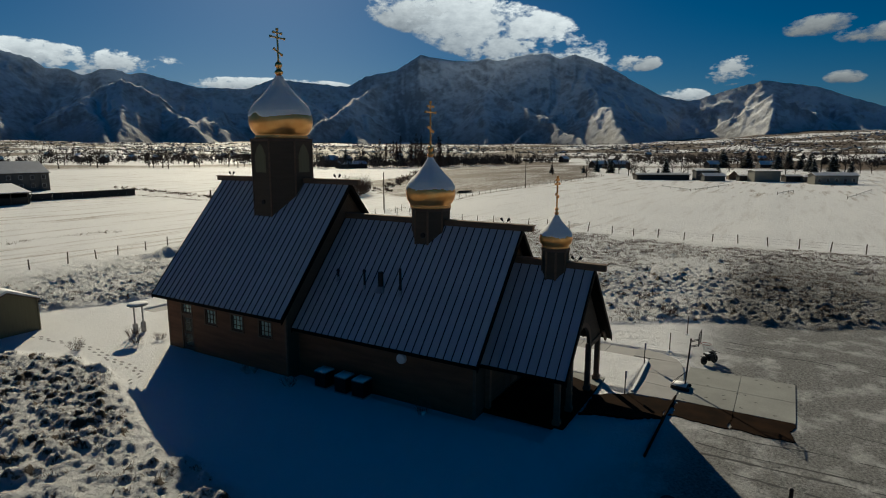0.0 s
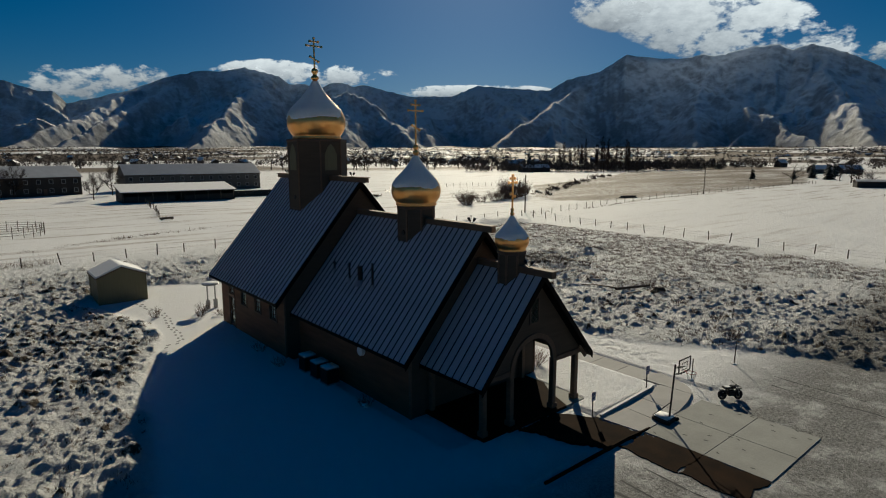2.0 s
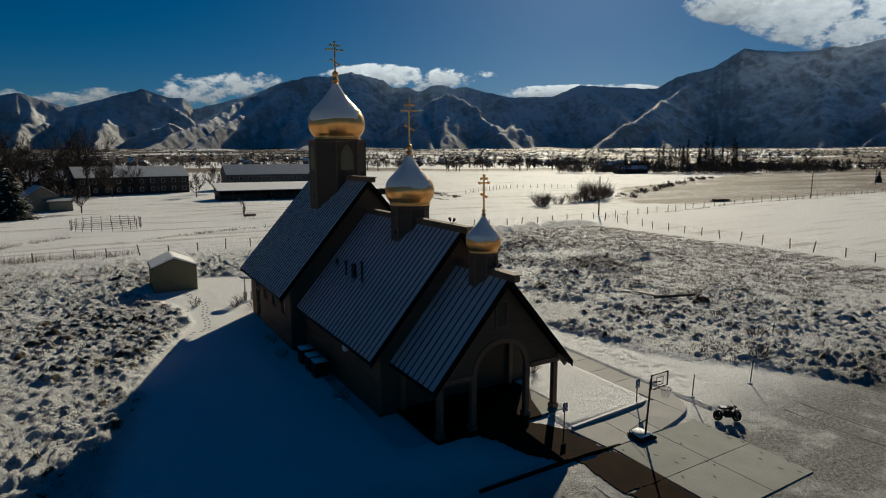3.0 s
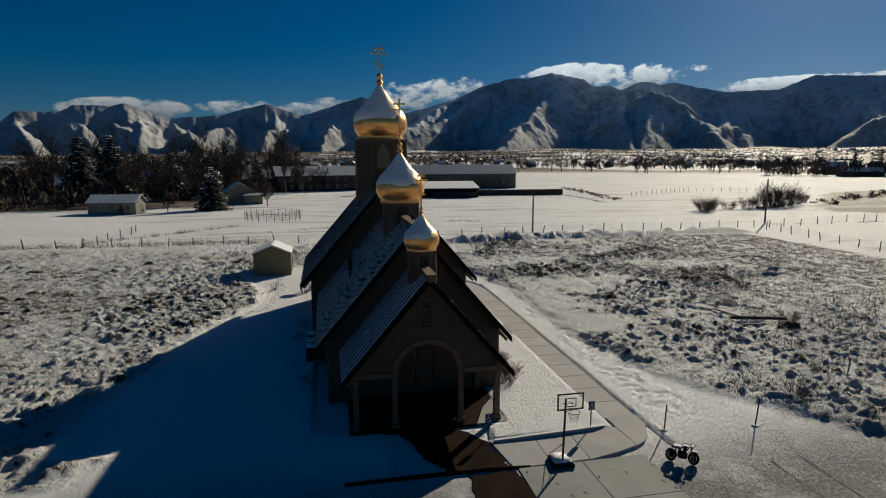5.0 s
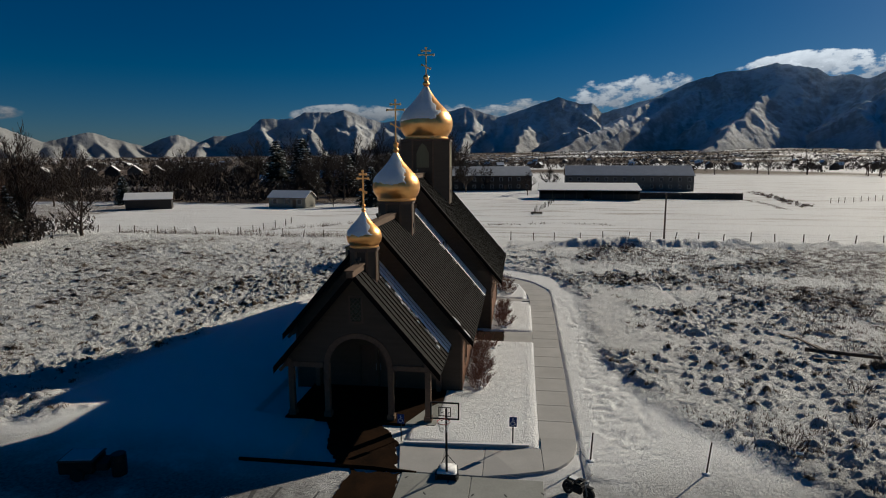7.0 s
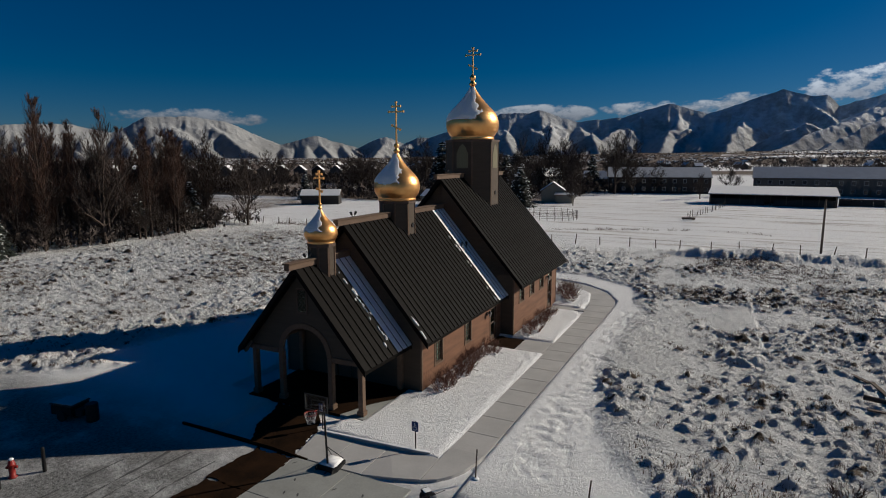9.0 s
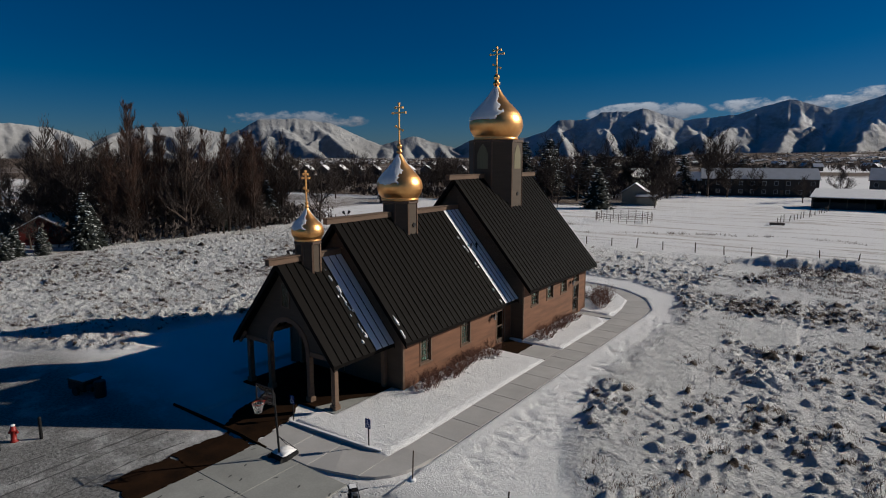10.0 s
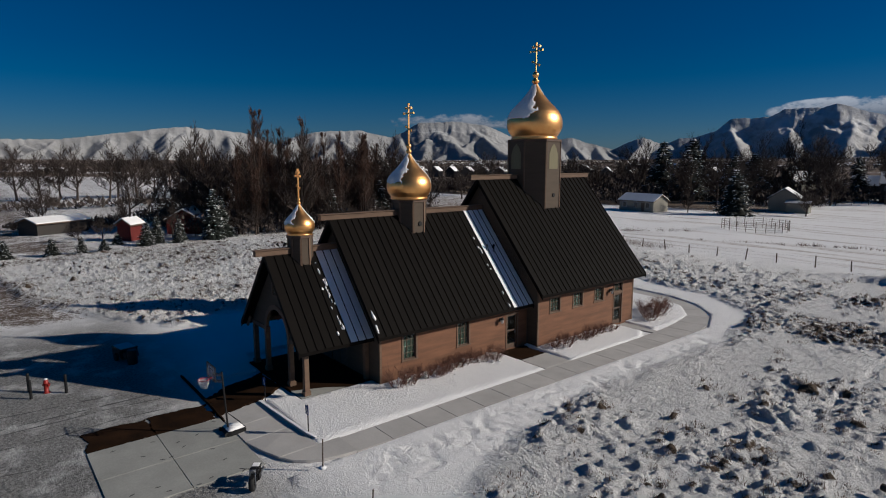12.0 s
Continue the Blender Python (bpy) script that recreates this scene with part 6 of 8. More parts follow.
def roof_pipe(y, x, h, r, cap):
    z = nave.ez + (nave.e - abs(x - AX)) * SLOPE
    p = new("roof_pipe")
    p.matrix_world = Matrix.Translation((x, y, z))
    p.parent = church
    bm = bmesh.new()
    rod(bm, (0, 0, -0.1), (0, 0, h), r, seg=10)
    part("pipe", bm, BLACK, p)
    bm = bmesh.new()
    lathe(bm, [(r * 2.6, -0.16), (r * 1.2, 0.16)], 12)
    part("flashing", bm, STEEL, p)
    if cap:
        bm = bmesh.new()
        lathe(bm, [(r * 1.7, h), (r * 1.8, h + 0.06), (r * 0.8, h + 0.16)], 12)
        part("cap", bm, BLACK, p)


roof_pipe(17.85, 25.0, 1.35, 0.07, False)
roof_pipe(19.18, 25.05, 0.95, 0.15, False)
roof_pipe(20.25, 25.0, 0.9, 0.06, True)
roof_pipe(22.3, 25.2, 0.45, 0.06, True)
roof_pipe(22.45, 30.2, 0.4, 0.05, False)
roof_pipe(22.95, 30.3, 0.35, 0.05, True)
for y, hall in ((13.2, nave), (24.6, altar), (34.2, altar), (9.3, porch)):
    f = new("floodlight")
    f.matrix_world = Matrix.Translation((AX, y, hall.ridge + 0.24))
    f.parent = church
    for s in (-1, 1):
        bm = bmesh.new()
        rod(bm, (0, s * 0.03, 0), (0, s * 0.16, 0.14), 0.015, seg=6)
        rod(bm, (0, s * 0.14, 0.12), (0, s * 0.24, 0.26), 0.05, 0.075, 10)
        part("lamp_head", bm, BLACK, f)
# remnants of snow on the sunny roofs
rng = random.Random(3)
for hall, y0, y1, n in ((nave, 21.85, 22.05, 9), (porch, 10.95, 11.2, 22), (nave, 12.4, 12.5, 2)):
    for k in range(n):
        off = rng.uniform(0.5, hall.e - 0.1) if n > 2 else hall.e - 0.35 - k * 0.45
        y = rng.uniform(y0, y1) - (0.3 * rng.random() if k % 4 == 0 else 0.0)
        a, b = rng.uniform(0.06, 0.20), rng.uniform(0.025, 0.06)
        if n == 2:
            a, b = 0.36, 0.07
        bm = bmesh.new()
        outline = [(a * math.cos(q) * rng.uniform(0.5, 1.3), b * math.sin(q) * rng.uniform(0.4, 1.4)) for q in [2 * math.pi * j / 9 for j in range(9)]]
        prism(bm, outline, 0.0, 0.05, 0.02)
        part("snow_patch", bm, SNOW, church, "leftover patch of snow on the metal", True).matrix_world = Matrix.Translation((AX + off, y, hall.ez + (hall.e - off) * SLOPE + 0.002)) @ Matrix.Rotation(math.atan(SLOPE), 4, "Y")


def garden_shed():
    s = thing("garden_shed", "olive wooden shed with a snow-covered gable roof", "shed", (18.15, 47.4, ground_z(18.2, 47.4) * 0 + 0.12))
    w, d, h, p = 1.82, 1.75, 2.35, 3.0
    bm = bmesh.new()
    f = [(-w, 0), (w, 0), (w, h), (0, p), (-w, h)]
    a = [bm.verts.new((x, -d, z)) for x, z in f]
    b = [bm.verts.new((x, d, z)) for x, z in f]
    bm.faces.new(a), bm.faces.new(b[::-1])
    for i in range(5):
        bm.faces.new((a[i], a[(i + 1) % 5], b[(i + 1) % 5], b[i]))
    part("wall", bm, OLIVE, s)
    bm = bmesh.new()
    for lo, hi in (((-w - 0.14, h - 0.13), (0, p + 0.01)), ((0, p + 0.01), (w + 0.14, h - 0.13))):
        vs = [bm.verts.new((x, y, z + t)) for t in (0.0, 0.1) for x, z in (lo, hi) for y in (-d - 0.15, d + 0.15)]
        bm.faces.new((vs[0], vs[1], vs[3], vs[2])), bm.faces.new((vs[4], vs[6], vs[7], vs[5]))
        for i, j in ((0, 1), (1, 3), (3, 2), (2, 0)):
            bm.faces.new((vs[i], vs[j], vs[j + 4], vs[i + 4]))
    part("roof", bm, TRIM, s)
    bm = bmesh.new()
    prof = [(-w - 0.12, h - 0.02), (0, p + 0.115), (w + 0.12, h - 0.02), (w + 0.08, h + 0.12), (0.1, p + 0.25), (-0.1, p + 0.25), (-w - 0.08, h + 0.12)]
    a = [bm.verts.new((x, -d - 0.13, z)) for x, z in prof]
    b = [bm.verts.new((x, d + 0.13, z)) for x, z in prof]
    bm.faces.new(a), bm.faces.new(b[::-1])
    for i in range(len(a)):
        bm.faces.new((a[i], a[(i + 1) % len(a)], b[(i + 1) % len(a)], b[i]))
    part("roof_snow", bm, SNOW, s, "thick white snow on the roof")
    bm = bmesh.new()
    box(bm, w, -0.6, 0.1, w + 0.04, 0.6, 2.0, 0.01)
    door = part("door", bm, OLIVE, s)
    bm = bmesh.new()
    box(bm, w + 0.04, 0.42, 1.0, w + 0.08, 0.48, 1.15)
    part("handle", bm, BLACK, door)
    for x in (-w, w):
        for y in (-d, d):
            bm = bmesh.new()
            box(bm, x - 0.05, y - 0.05, 0, x + 0.05, y + 0.05, h - 0.06)
            part("corner_board", bm, OLIVE, s)


garden_shed()
bm = bmesh.new()
rod(bm, (0, 0, 0.12), (3.6, -1.2, 0.14), 0.13, 0.1, 10)
single("log", bm, BARK, "dark log lying half in the snow", "log", m=Matrix.Translation((52.5, 20.5, ground_z(53, 20))))

# boards left lying in the scrub
for x, y, turn, long, lab in ((53.6, 22.4, 100, 2.6, "weathered plank lying in the snowy scrub"), (54.0, 21.9, 96, 2.2, "weathered plank lying in the snowy scrub"), (53.3, 19.2, 170, 1.7, "short weathered board lying in the snow"), (53.0, 24.3, 120, 1.2, "short weathered board lying in the snow")):
    bm = bmesh.new()
    box(bm, -long / 2, -0.11, 0.0, long / 2, 0.11, 0.07, 0.008)
    single("plank", bm, WEATHERED, lab, "plank", m=Matrix.Translation((x, y, ground_z(x, y) + 0.05)) @ Matrix.Rotation(radians(turn), 4, "Z"))

# feed trough in the north field, heap of timber by the farm track
t = thing("feed_trough", "dark feed trough standing in the snowy field", "trough", (39.0, 110.9, 0.1), 10)
bm = bmesh.new()
box(bm, -1.2, -0.35, 0.25, 1.2, 0.35, 0.32)
for a in (-0.35, 0.29):
    box(bm, -1.2, a, 0.32, 1.2, a + 0.06, 0.62)
for a in (-1.2, 1.14):
    box(bm, a, -0.29, 0.32, a + 0.06, 0.29, 0.62)
part("trough", bm, WEATHERED, t)
for x in (-1.0, 0.9):
    for y in (-0.3, 0.2):
        bm = bmesh.new()
        box(bm, x, y, -0.3, x + 0.1, y + 0.1, 0.248)
        part("leg", bm, WEATHERED, t)
rl = random.Random(9)
for k in range(7):
    bm = bmesh.new()
    rod(bm, (-2.4 + rl.uniform(0, 0.5), 0, 0), (2.6 + rl.uniform(-0.6, 0.4), rl.uniform(-0.3, 0.3), 0.05), 0.24, 0.18, 9)
    single("timber_log", bm, BARK, "dark felled log in a heap by the track", "log", m=Matrix.Translation((159 + rl.uniform(-0.4, 0.4), 86.2 + (k % 4) * 0.5, 0.2 + 0.38 * (k // 4))) @ Matrix.Rotation(radians(-12), 4, "Z"))

# ---- trees ----
def limb(out, p, q, r0, r1, sides=4):
    d = (q - p).normalized()
    a = d.orthogonal().normalized()
    b = d.cross(a)
    n = len(out[0])
    for c, r in ((p, r0), (q, r1)):
        for k in range(sides):
            t = 2 * math.pi * k / sides
            out[0].append(tuple(c + a * (r * math.cos(t)) + b * (r * math.sin(t))))
    for k in range(sides):
        out[1].append((n + k, n + (k + 1) % sides, n + sides + (k + 1) % sides, n + sides + k))


def grow(rng, out, twigs, p, d, length, r, depth, rise, spread, thick=0.04):
    steps = 3
    for k in range(steps):
        d = (d + Vector((rng.uniform(-1, 1), rng.uniform(-1, 1), rng.uniform(-0.4, 1) * rise)) * 0.16).normalized()
        q = p + d * (length / steps)
        if depth > 1:
            limb(out, p, q, max(r, 0.012), max(r * 0.8, 0.009), 4 if depth > 2 else 3)
        else:
            w = d.cross(Vector((rng.uniform(-1, 1), rng.uniform(-1, 1), rng.uniform(-1, 1)))).normalized() * thick * (1.0 if depth else 0.65)
            n = len(twigs[0])
            twigs[0].extend((tuple(p - w), tuple(p + w), tuple(q + d * 0.15)))
            twigs[1].append((n, n + 1, n + 2))
        r *= 0.8
        p = q
        if depth > 0:
            for _ in range(2):
                side = Vector((rng.uniform(-1, 1), rng.uniform(-1, 1), rng.uniform(-0.2, 0.6))).normalized()
                e = (d * (1 - spread) + side * spread + Vector((0, 0, rise * 0.25))).normalized()
                grow(rng, out, twigs, p, e, length * rng.uniform(0.45, 0.68), r * 0.55, depth - 1, rise, spread, thick)


def tree_meshes(seed, kind, deep=3):
    """Trunk and crown meshes of a leafless tree about 10 m tall."""
    rng = random.Random(seed)
    out, twigs = ([], []), ([], [])
    if kind == "spreading":
        p, d, r = Vector((0, 0, -0.2)), Vector((0, 0, 1)), 0.22
        for k in range(4):
            d = (d + Vector((rng.uniform(-0.12, 0.12), rng.uniform(-0.12, 0.12), 0.3))).normalized()
            q = p + d * (0.9 if k < 2 else 1.2)
            limb(out, p, q, r, r * 0.86, 7)
            r *= 0.86
            p = q
            if k > 0:
                for _ in range(2):
                    a = rng.uniform(0, 6.283)
                    grow(rng, out, twigs, p, Vector((math.cos(a), math.sin(a), rng.uniform(0.5, 1.1))).normalized(), rng.uniform(2.2, 3.4), r * 0.6, deep, 0.7, 0.55)
        grow(rng, out, twigs, p, Vector((0, 0, 1)), 3.4, r * 0.8, deep, 0.8, 0.5)
    else:
        p, r = Vector((0, 0, -0.2)), 0.17
        for k in range(14):
            q = p + Vector((rng.uniform(-0.06, 0.06), rng.uniform(-0.06, 0.06), 0.73))
            limb(out, p, q, r, r * 0.88, 6)
            r *= 0.88
            p = q
            if k > 1:
                for _ in range(5):
                    a = rng.uniform(0, 6.283)
                    grow(rng, out, twigs, p, Vector((0.45 * math.cos(a), 0.45 * math.sin(a), 1)).normalized(), rng.uniform(1.2, 2.3) * (1.15 - k / 16), max(r * 0.35, 0.02), 2 if k % 3 else 1, 1.0, 0.34, 0.015)
    return fast_mesh("trunk", *out, BARK, False), fast_mesh("crown", *twigs, TWIG if kind == "poplar" else DARK_TWIG, False)


def bare_tree(trunk, crown, label, group):
    t = thing("leafless_tree", label, "tree", group=group)
    part("trunk", trunk, None, t)
    part("crown", crown, None, t)
    return t


def conifer_meshes(seed, tall=8.0, base=2.3):
    rng = random.Random(seed)
    v, f, sv, sf = [], [], [], []
    layers = int(tall / 0.34)
    for k in range(layers):
        u = k / layers
        z = 0.35 + (tall - 0.45) * u
        reach = base * (1 - u) ** 0.8 + 0.12
        for j in range(max(5, int(13 * (1 - u)) + 4)):
            a = rng.uniform(0, 6.283)
            L = reach * rng.uniform(0.65, 1.12)
            c, s = math.cos(a), math.sin(a)
            droop = rng.uniform(0.15, 0.42) * L
            w = 0.16 + 0.14 * L
            pts = [(0.05 * c, 0.05 * s, z + 0.1), (0.55 * L * c - w * s, 0.55 * L * s + w * c, z - droop * 0.35 - 0.07), (L * c, L * s, z - droop), (0.55 * L * c + w * s, 0.55 * L * s - w * c, z - droop * 0.35 - 0.07), (0.5 * L * c, 0.5 * L * s, z + 0.07 - droop * 0.2)]
            n = len(v)
            v += pts
            f += [(n, n + 1, n + 4), (n + 1, n + 2, n + 4), (n + 2, n + 3, n + 4), (n + 3, n, n + 4)]
            for _ in range(4):
                t, side = rng.uniform(0.35, 1.0), rng.choice((-1, 1)) * rng.uniform(0.3, 1.0)
                x, y, zz = t * L * c - side * w * s, t * L * s + side * w * c, z - droop * t
                n = len(v)
                q = rng.uniform(0.1, 0.2)
                v += [(x - q * s, y + q * c, zz), (x + q * s, y - q * c, zz), (x + q * c * 1.4, y + q * s * 1.4, zz - q * 1.6)]
                f.append((n, n + 1, n + 2))
            for _ in range(rng.choice((0, 1, 1, 2, 3))):
                t = rng.uniform(0.4, 0.97)
                q = rng.uniform(0.08, 0.2)
                x, y, zz = t * L * c, t * L * s, z - droop * t * 0.8 + 0.07
                n = len(sv)
                sv += [(x + q, y, zz), (x, y + q, zz), (x - q, y, zz), (x, y - q, zz), (x, y, zz + q * 0.6), (x, y, zz - q * 0.2)]
                sf += [(n, n + 1, n + 4), (n + 1, n + 2, n + 4), (n + 2, n + 3, n + 4), (n + 3, n, n + 4), (n + 1, n, n + 5), (n + 2, n + 1, n + 5), (n + 3, n + 2, n + 5), (n, n + 3, n + 5)]
    return fast_mesh("boughs", v, f, NEEDLES, False), fast_mesh("bough_snow", sv, sf, SNOW, True)


def conifer(meshes, tall, label, group):
    t = thing("conifer", label, "tree", group=group)
    bm = bmesh.new()
    rod(bm, (0, 0, -0.2), (0, 0, tall), 0.16, 0.02, 7)
    part("trunk", bm, BARK, t)
    part("crown", meshes[0], None, t)
    part("snow_load", meshes[1], None, t, "white snow resting on the boughs")["kind"] = "stuff"
    return t


def plant(first, x, y, height, native, turn, wide=1.0):
    s = height / native
    m = Matrix.Translation((x, y, ground_z(x, y))) @ Matrix.Rotation(turn, 4, "Z")
    t = copy_thing(first, m)
    t.scale = (s * wide, s * wide, s)
    return t


rt = random.Random(21)
SPREADING = [bare_tree(*tree_meshes(30 + k, "spreading"), "bare spreading tree with dark brown branches", "leafless trees") for k in range(3)]
POPLARS = [bare_tree(*tree_meshes(50 + k, "poplar"), "tall narrow leafless poplar with reddish twigs", "leafless poplars") for k in range(3)]
CONIFERS = [conifer(conifer_meshes(70 + k, 8.0, 2.2 + 0.4 * k), 7.9, "dark green conifer with snow on its boughs", "snowy conifers") for k in range(2)]
FAR_TREES = [bare_tree(*tree_meshes(90 + k, "spreading", 2), "bare dark tree far across the fields", "distant leafless trees") for k in range(3)]
for t, x, y in zip(FAR_TREES, (-140, -158, -149), (62, 80, 96)):
    t.matrix_world = Matrix.Translation((x, y, 0))
    t.scale = (1.5, 1.5, 1.5)
# the first of each stands in the grove
for t, x, y, s in ((SPREADING[0], -46, 55, 1.3), (SPREADING[1], -52, 40, 1.4), (SPREADING[2], -44, 64, 1.2), (POPLARS[0], -37, 33.6, 1.85), (POPLARS[1], -35, 41.5, 1.7), (POPLARS[2], -41, 36, 1.9)):
    t.matrix_world = Matrix.Translation((x, y, ground_z(x, y)))
    t.scale = (s, s, s)
for t, x, y, s in ((CONIFERS[0], -33.9, 25.5, 1.0), (CONIFERS[1], -38.2, 58.8, 1.05)):
    t.matrix_world = Matrix.Translation((x, y, ground_z(x, y)))
    t.scale = (s, s, s)

# grove west of the field
for k in range(34):
    plant(POPLARS[k % 3], rt.uniform(-54, -34), 29 + k * 1.05 + rt.uniform(-1.5, 1.5), rt.uniform(10, 17), 10.6, rt.uniform(0, 6.28), rt.uniform(0.9, 1.25))
for k in range(44):
    y = 25 + k * 1.0 + rt.uniform(-2, 2)
    plant(SPREADING[k % 3], rt.uniform(-64, -33) - (4 if y < 32 else 0), y, rt.uniform(8, 15), 9.0, rt.uniform(0, 6.28), rt.uniform(0.7, 1.0))
for x, y, h, w in ((-31.3, -0.7, 2.4, 1.7), (-30.7, 4.2, 2.3, 2.0), (-29.3, 7.3, 2.3, 1.5), (-30.2, 10.0, 1.7, 2.0), (-32.3, 15.6, 3.4, 1.7), (-34.5, 17.5, 4.0, 1.4), (-36.0, 21.0, 3.4, 1.5), (-33.0, 20.0, 2.2, 1.8), (-35.5, 12.5, 1.8, 1.8), (-37.5, 48.0, 7.0, 1.0), (-41, 29, 6.5, 1.2), (-36.5, 27.5, 6.0, 1.3)):
    plant(CONIFERS[rt.randrange(2)], x, y, h, 8.0, rt.uniform(0, 6.28), w)
# young trees along the edge of the grove
for k in range(14):
    y = 8 + k * 4.2 + rt.uniform(-1, 1)
    plant(SPREADING[k % 3], rt.uniform(-46, -31.5) - (5 if y < 24 else 0), y, rt.uniform(2.2, 5.0), 9.0, rt.uniform(0, 6.28), 1.5)
# trees by the pond
for k in range(15):
    plant(SPREADING[k % 3], -150 + rt.uniform(-14, 10), 8 + k * 5.4 + rt.uniform(-2, 2), rt.uniform(12, 16.5), 9.0, rt.uniform(0, 6.28), rt.uniform(0.9, 1.2))
for x, y, h in ((-62, 6, 9), (-75, 22, 11), (-58, 18, 5)):
    plant(SPREADING[rt.randrange(3)], x, y, h, 9.0, rt.uniform(0, 6.28))
# yard trees to the north-west
for x, y, h, kind in ((-48, 178, 19, 1), (-42, 186, 20, 1), (-36, 172, 16, 1), (-58, 182, 18, 0), (-30, 158, 13, 0), (-24, 150, 12, 0), (-16, 150, 13, 0), (-8, 148, 14, 0), (-2.6, 131, 10.5, 1), (-20, 168, 14, 1), (10, 196, 19, 0), (-4, 190, 17, 0), (-10, 205, 18, 0), (-64, 150, 12, 0), (-75, 165, 14, 0), (-28, 200, 15, 1),
                      (22, 205, 9, 0), (46, 196, 9, 0), (38, 178, 7, 0), (-12, 128, 5, 0), (9, 140, 6, 0), (-90, 140, 13, 0), (-105, 150, 14, 0), (-84, 120, 10, 0), (-70, 128, 8, 1)):
    plant((CONIFERS if kind else SPREADING)[rt.randrange(2)], x, y, h, 8.0 if kind else 9.0, rt.uniform(0, 6.28), 1.45 if kind else 1.1)
# tall old trees behind the cottages
for x, y, h in ((-26, 203, 19), (-19, 207, 21), (-13, 212, 18), (7, 229, 21), (1, 232, 18), (-56, 214, 20), (-50, 211, 19), (-45, 216, 17)):
    plant(SPREADING[rt.randrange(3)], x, y, h, 9.0, rt.uniform(0, 6.28), rt.uniform(0.7, 0.9))
# thick planting among the yards
for k in range(46):
    x, y = rt.uniform(-150, 20), rt.uniform(168, 330)
    plant((CONIFERS if k % 5 == 0 else SPREADING)[k % 2], x, y, rt.uniform(8, 14), 8.0 if k % 5 == 0 else 9.0, rt.uniform(0, 6.28), rt.uniform(1.1, 1.5))
# lone trees over the far fields
for k in range(44):
    a = radians(rt.uniform(-66, -12))
    d = rt.uniform(420, 640)
    plant(FAR_TREES[rt.randrange(3)], 30 - d * math.sin(a), 15 + d * math.cos(a), rt.uniform(11, 21), 9.5, rt.uniform(0, 6.28), 1.2)
for k in range(26):
    a = radians(rt.uniform(-98, -66))
    d = rt.uniform(260, 420)
    plant((FAR_TREES + CONIFERS)[rt.randrange(5)], 30 - d * math.sin(a), 15 + d * math.cos(a), rt.uniform(5, 11), 9.0, rt.uniform(0, 6.28), 1.3)

# copse of tall poplars and trees behind the stubble field
for k in range(26):
    f = (k + 0.5) / 26
    plant(POPLARS[k % 3], 366 + 36 * f + rt.uniform(-6, 10), 284 - 44 * f + rt.uniform(-6, 6), rt.uniform(16, 27) * (1 - 0.35 * abs(f - 0.5)), 10.6, rt.uniform(0, 6.28), rt.uniform(0.9, 1.3))
for x, y, h in ((330, 318, 15), (350, 322, 17), (362, 308, 14), (372, 298, 18), (318, 330, 12), (430, 250, 12), (448, 243, 13), (505, 246, 14), (522, 240, 12), (412, 254, 15), (352, 260, 9)):
    plant(FAR_TREES[rt.randrange(3)], x, y, h, 9.5, rt.uniform(0, 6.28), 1.35)
plant(CONIFERS[0], 352, 296, 16, 8.0, 0.4, 0.9)
# row of big old trees along the far road
for k in range(24):
    f = (k + 0.5) / 24
    plant(FAR_TREES[k % 3], 372 + 130 * f + rt.uniform(-6, 6), 575 - 110 * f + rt.uniform(-22, 10), rt.uniform(14, 23), 9.5, rt.uniform(0, 6.28), rt.uniform(1.1, 1.5))


def thicket(name, label, rng, x, y, high, wide, spikes=12, material=None):
    """Tufts of upright twigs at many places, joined into one sheet of growth."""
    verts, tri = [], []
    foot = apron(x, y)
    for i in range(len(x)):
        h, w = rng.uniform(*high), rng.uniform(*wide)
        m, z = len(verts), float(foot[i])
        verts += [(x[i] - 0.02 * w, y[i], z - 0.6), (x[i] + 0.02 * w, y[i], z - 0.6), (x[i], y[i] + 0.02 * w, z + h * 0.7)]
        tri.append((m, m + 1, m + 2))
        for k in range(spikes):
            q, u, v = rng.uniform(0, 6.283), rng.uniform(-1, 1), rng.rand() ** 0.5
            c, s, g = math.cos(q), math.sin(q), math.sqrt(1 - u * u)
            bx, by, bz = x[i] + 0.5 * w * v * g * c, y[i] + 0.5 * w * v * g * s, z + h * (0.52 + 0.44 * v * u)
            r = 0.11 * w * rng.uniform(0.5, 1.2)
            ex, ey, ez = rng.normal(size=3) * r
            fx, fy, fz = rng.normal(size=3) * r * 0.45
            m = len(verts)
            verts += [(bx - fx, by - fy, bz - fz - 0.3 * r), (bx + fx, by + fy, bz + fz - 0.3 * r), (bx + ex, by + ey, bz + abs(ez) + 0.6 * r)]
            tri.append((m, m + 1, m + 2))
    tagged(new(name, fast_mesh(name, verts, tri, material or WOODS, False)), label, "woods", kind="stuff")


def far_woods():
    """Belts of leafless woodland over the valley floor."""
    rng = np.random.RandomState(3)
    n = 26000
    a = np.radians(rng.uniform(-115, 112, n))
    d = 540 + 3100 * rng.rand(n) ** 1.15
    keep = fbm(np.degrees(a) * 0.12, d * 0.006, 3, 44) > np.where(d < 1100, 0.52, 0.45)
    keep &= ~((a > radians(8)) & (a < radians(56)) & (d < 560))
    a, d = a[keep], d[keep]
    thicket("far_woods", "belts of bare brown trees across the valley floor", rng, 30 - d * np.sin(a), 15 + d * np.cos(a), (5, 11), (4, 10), 34)


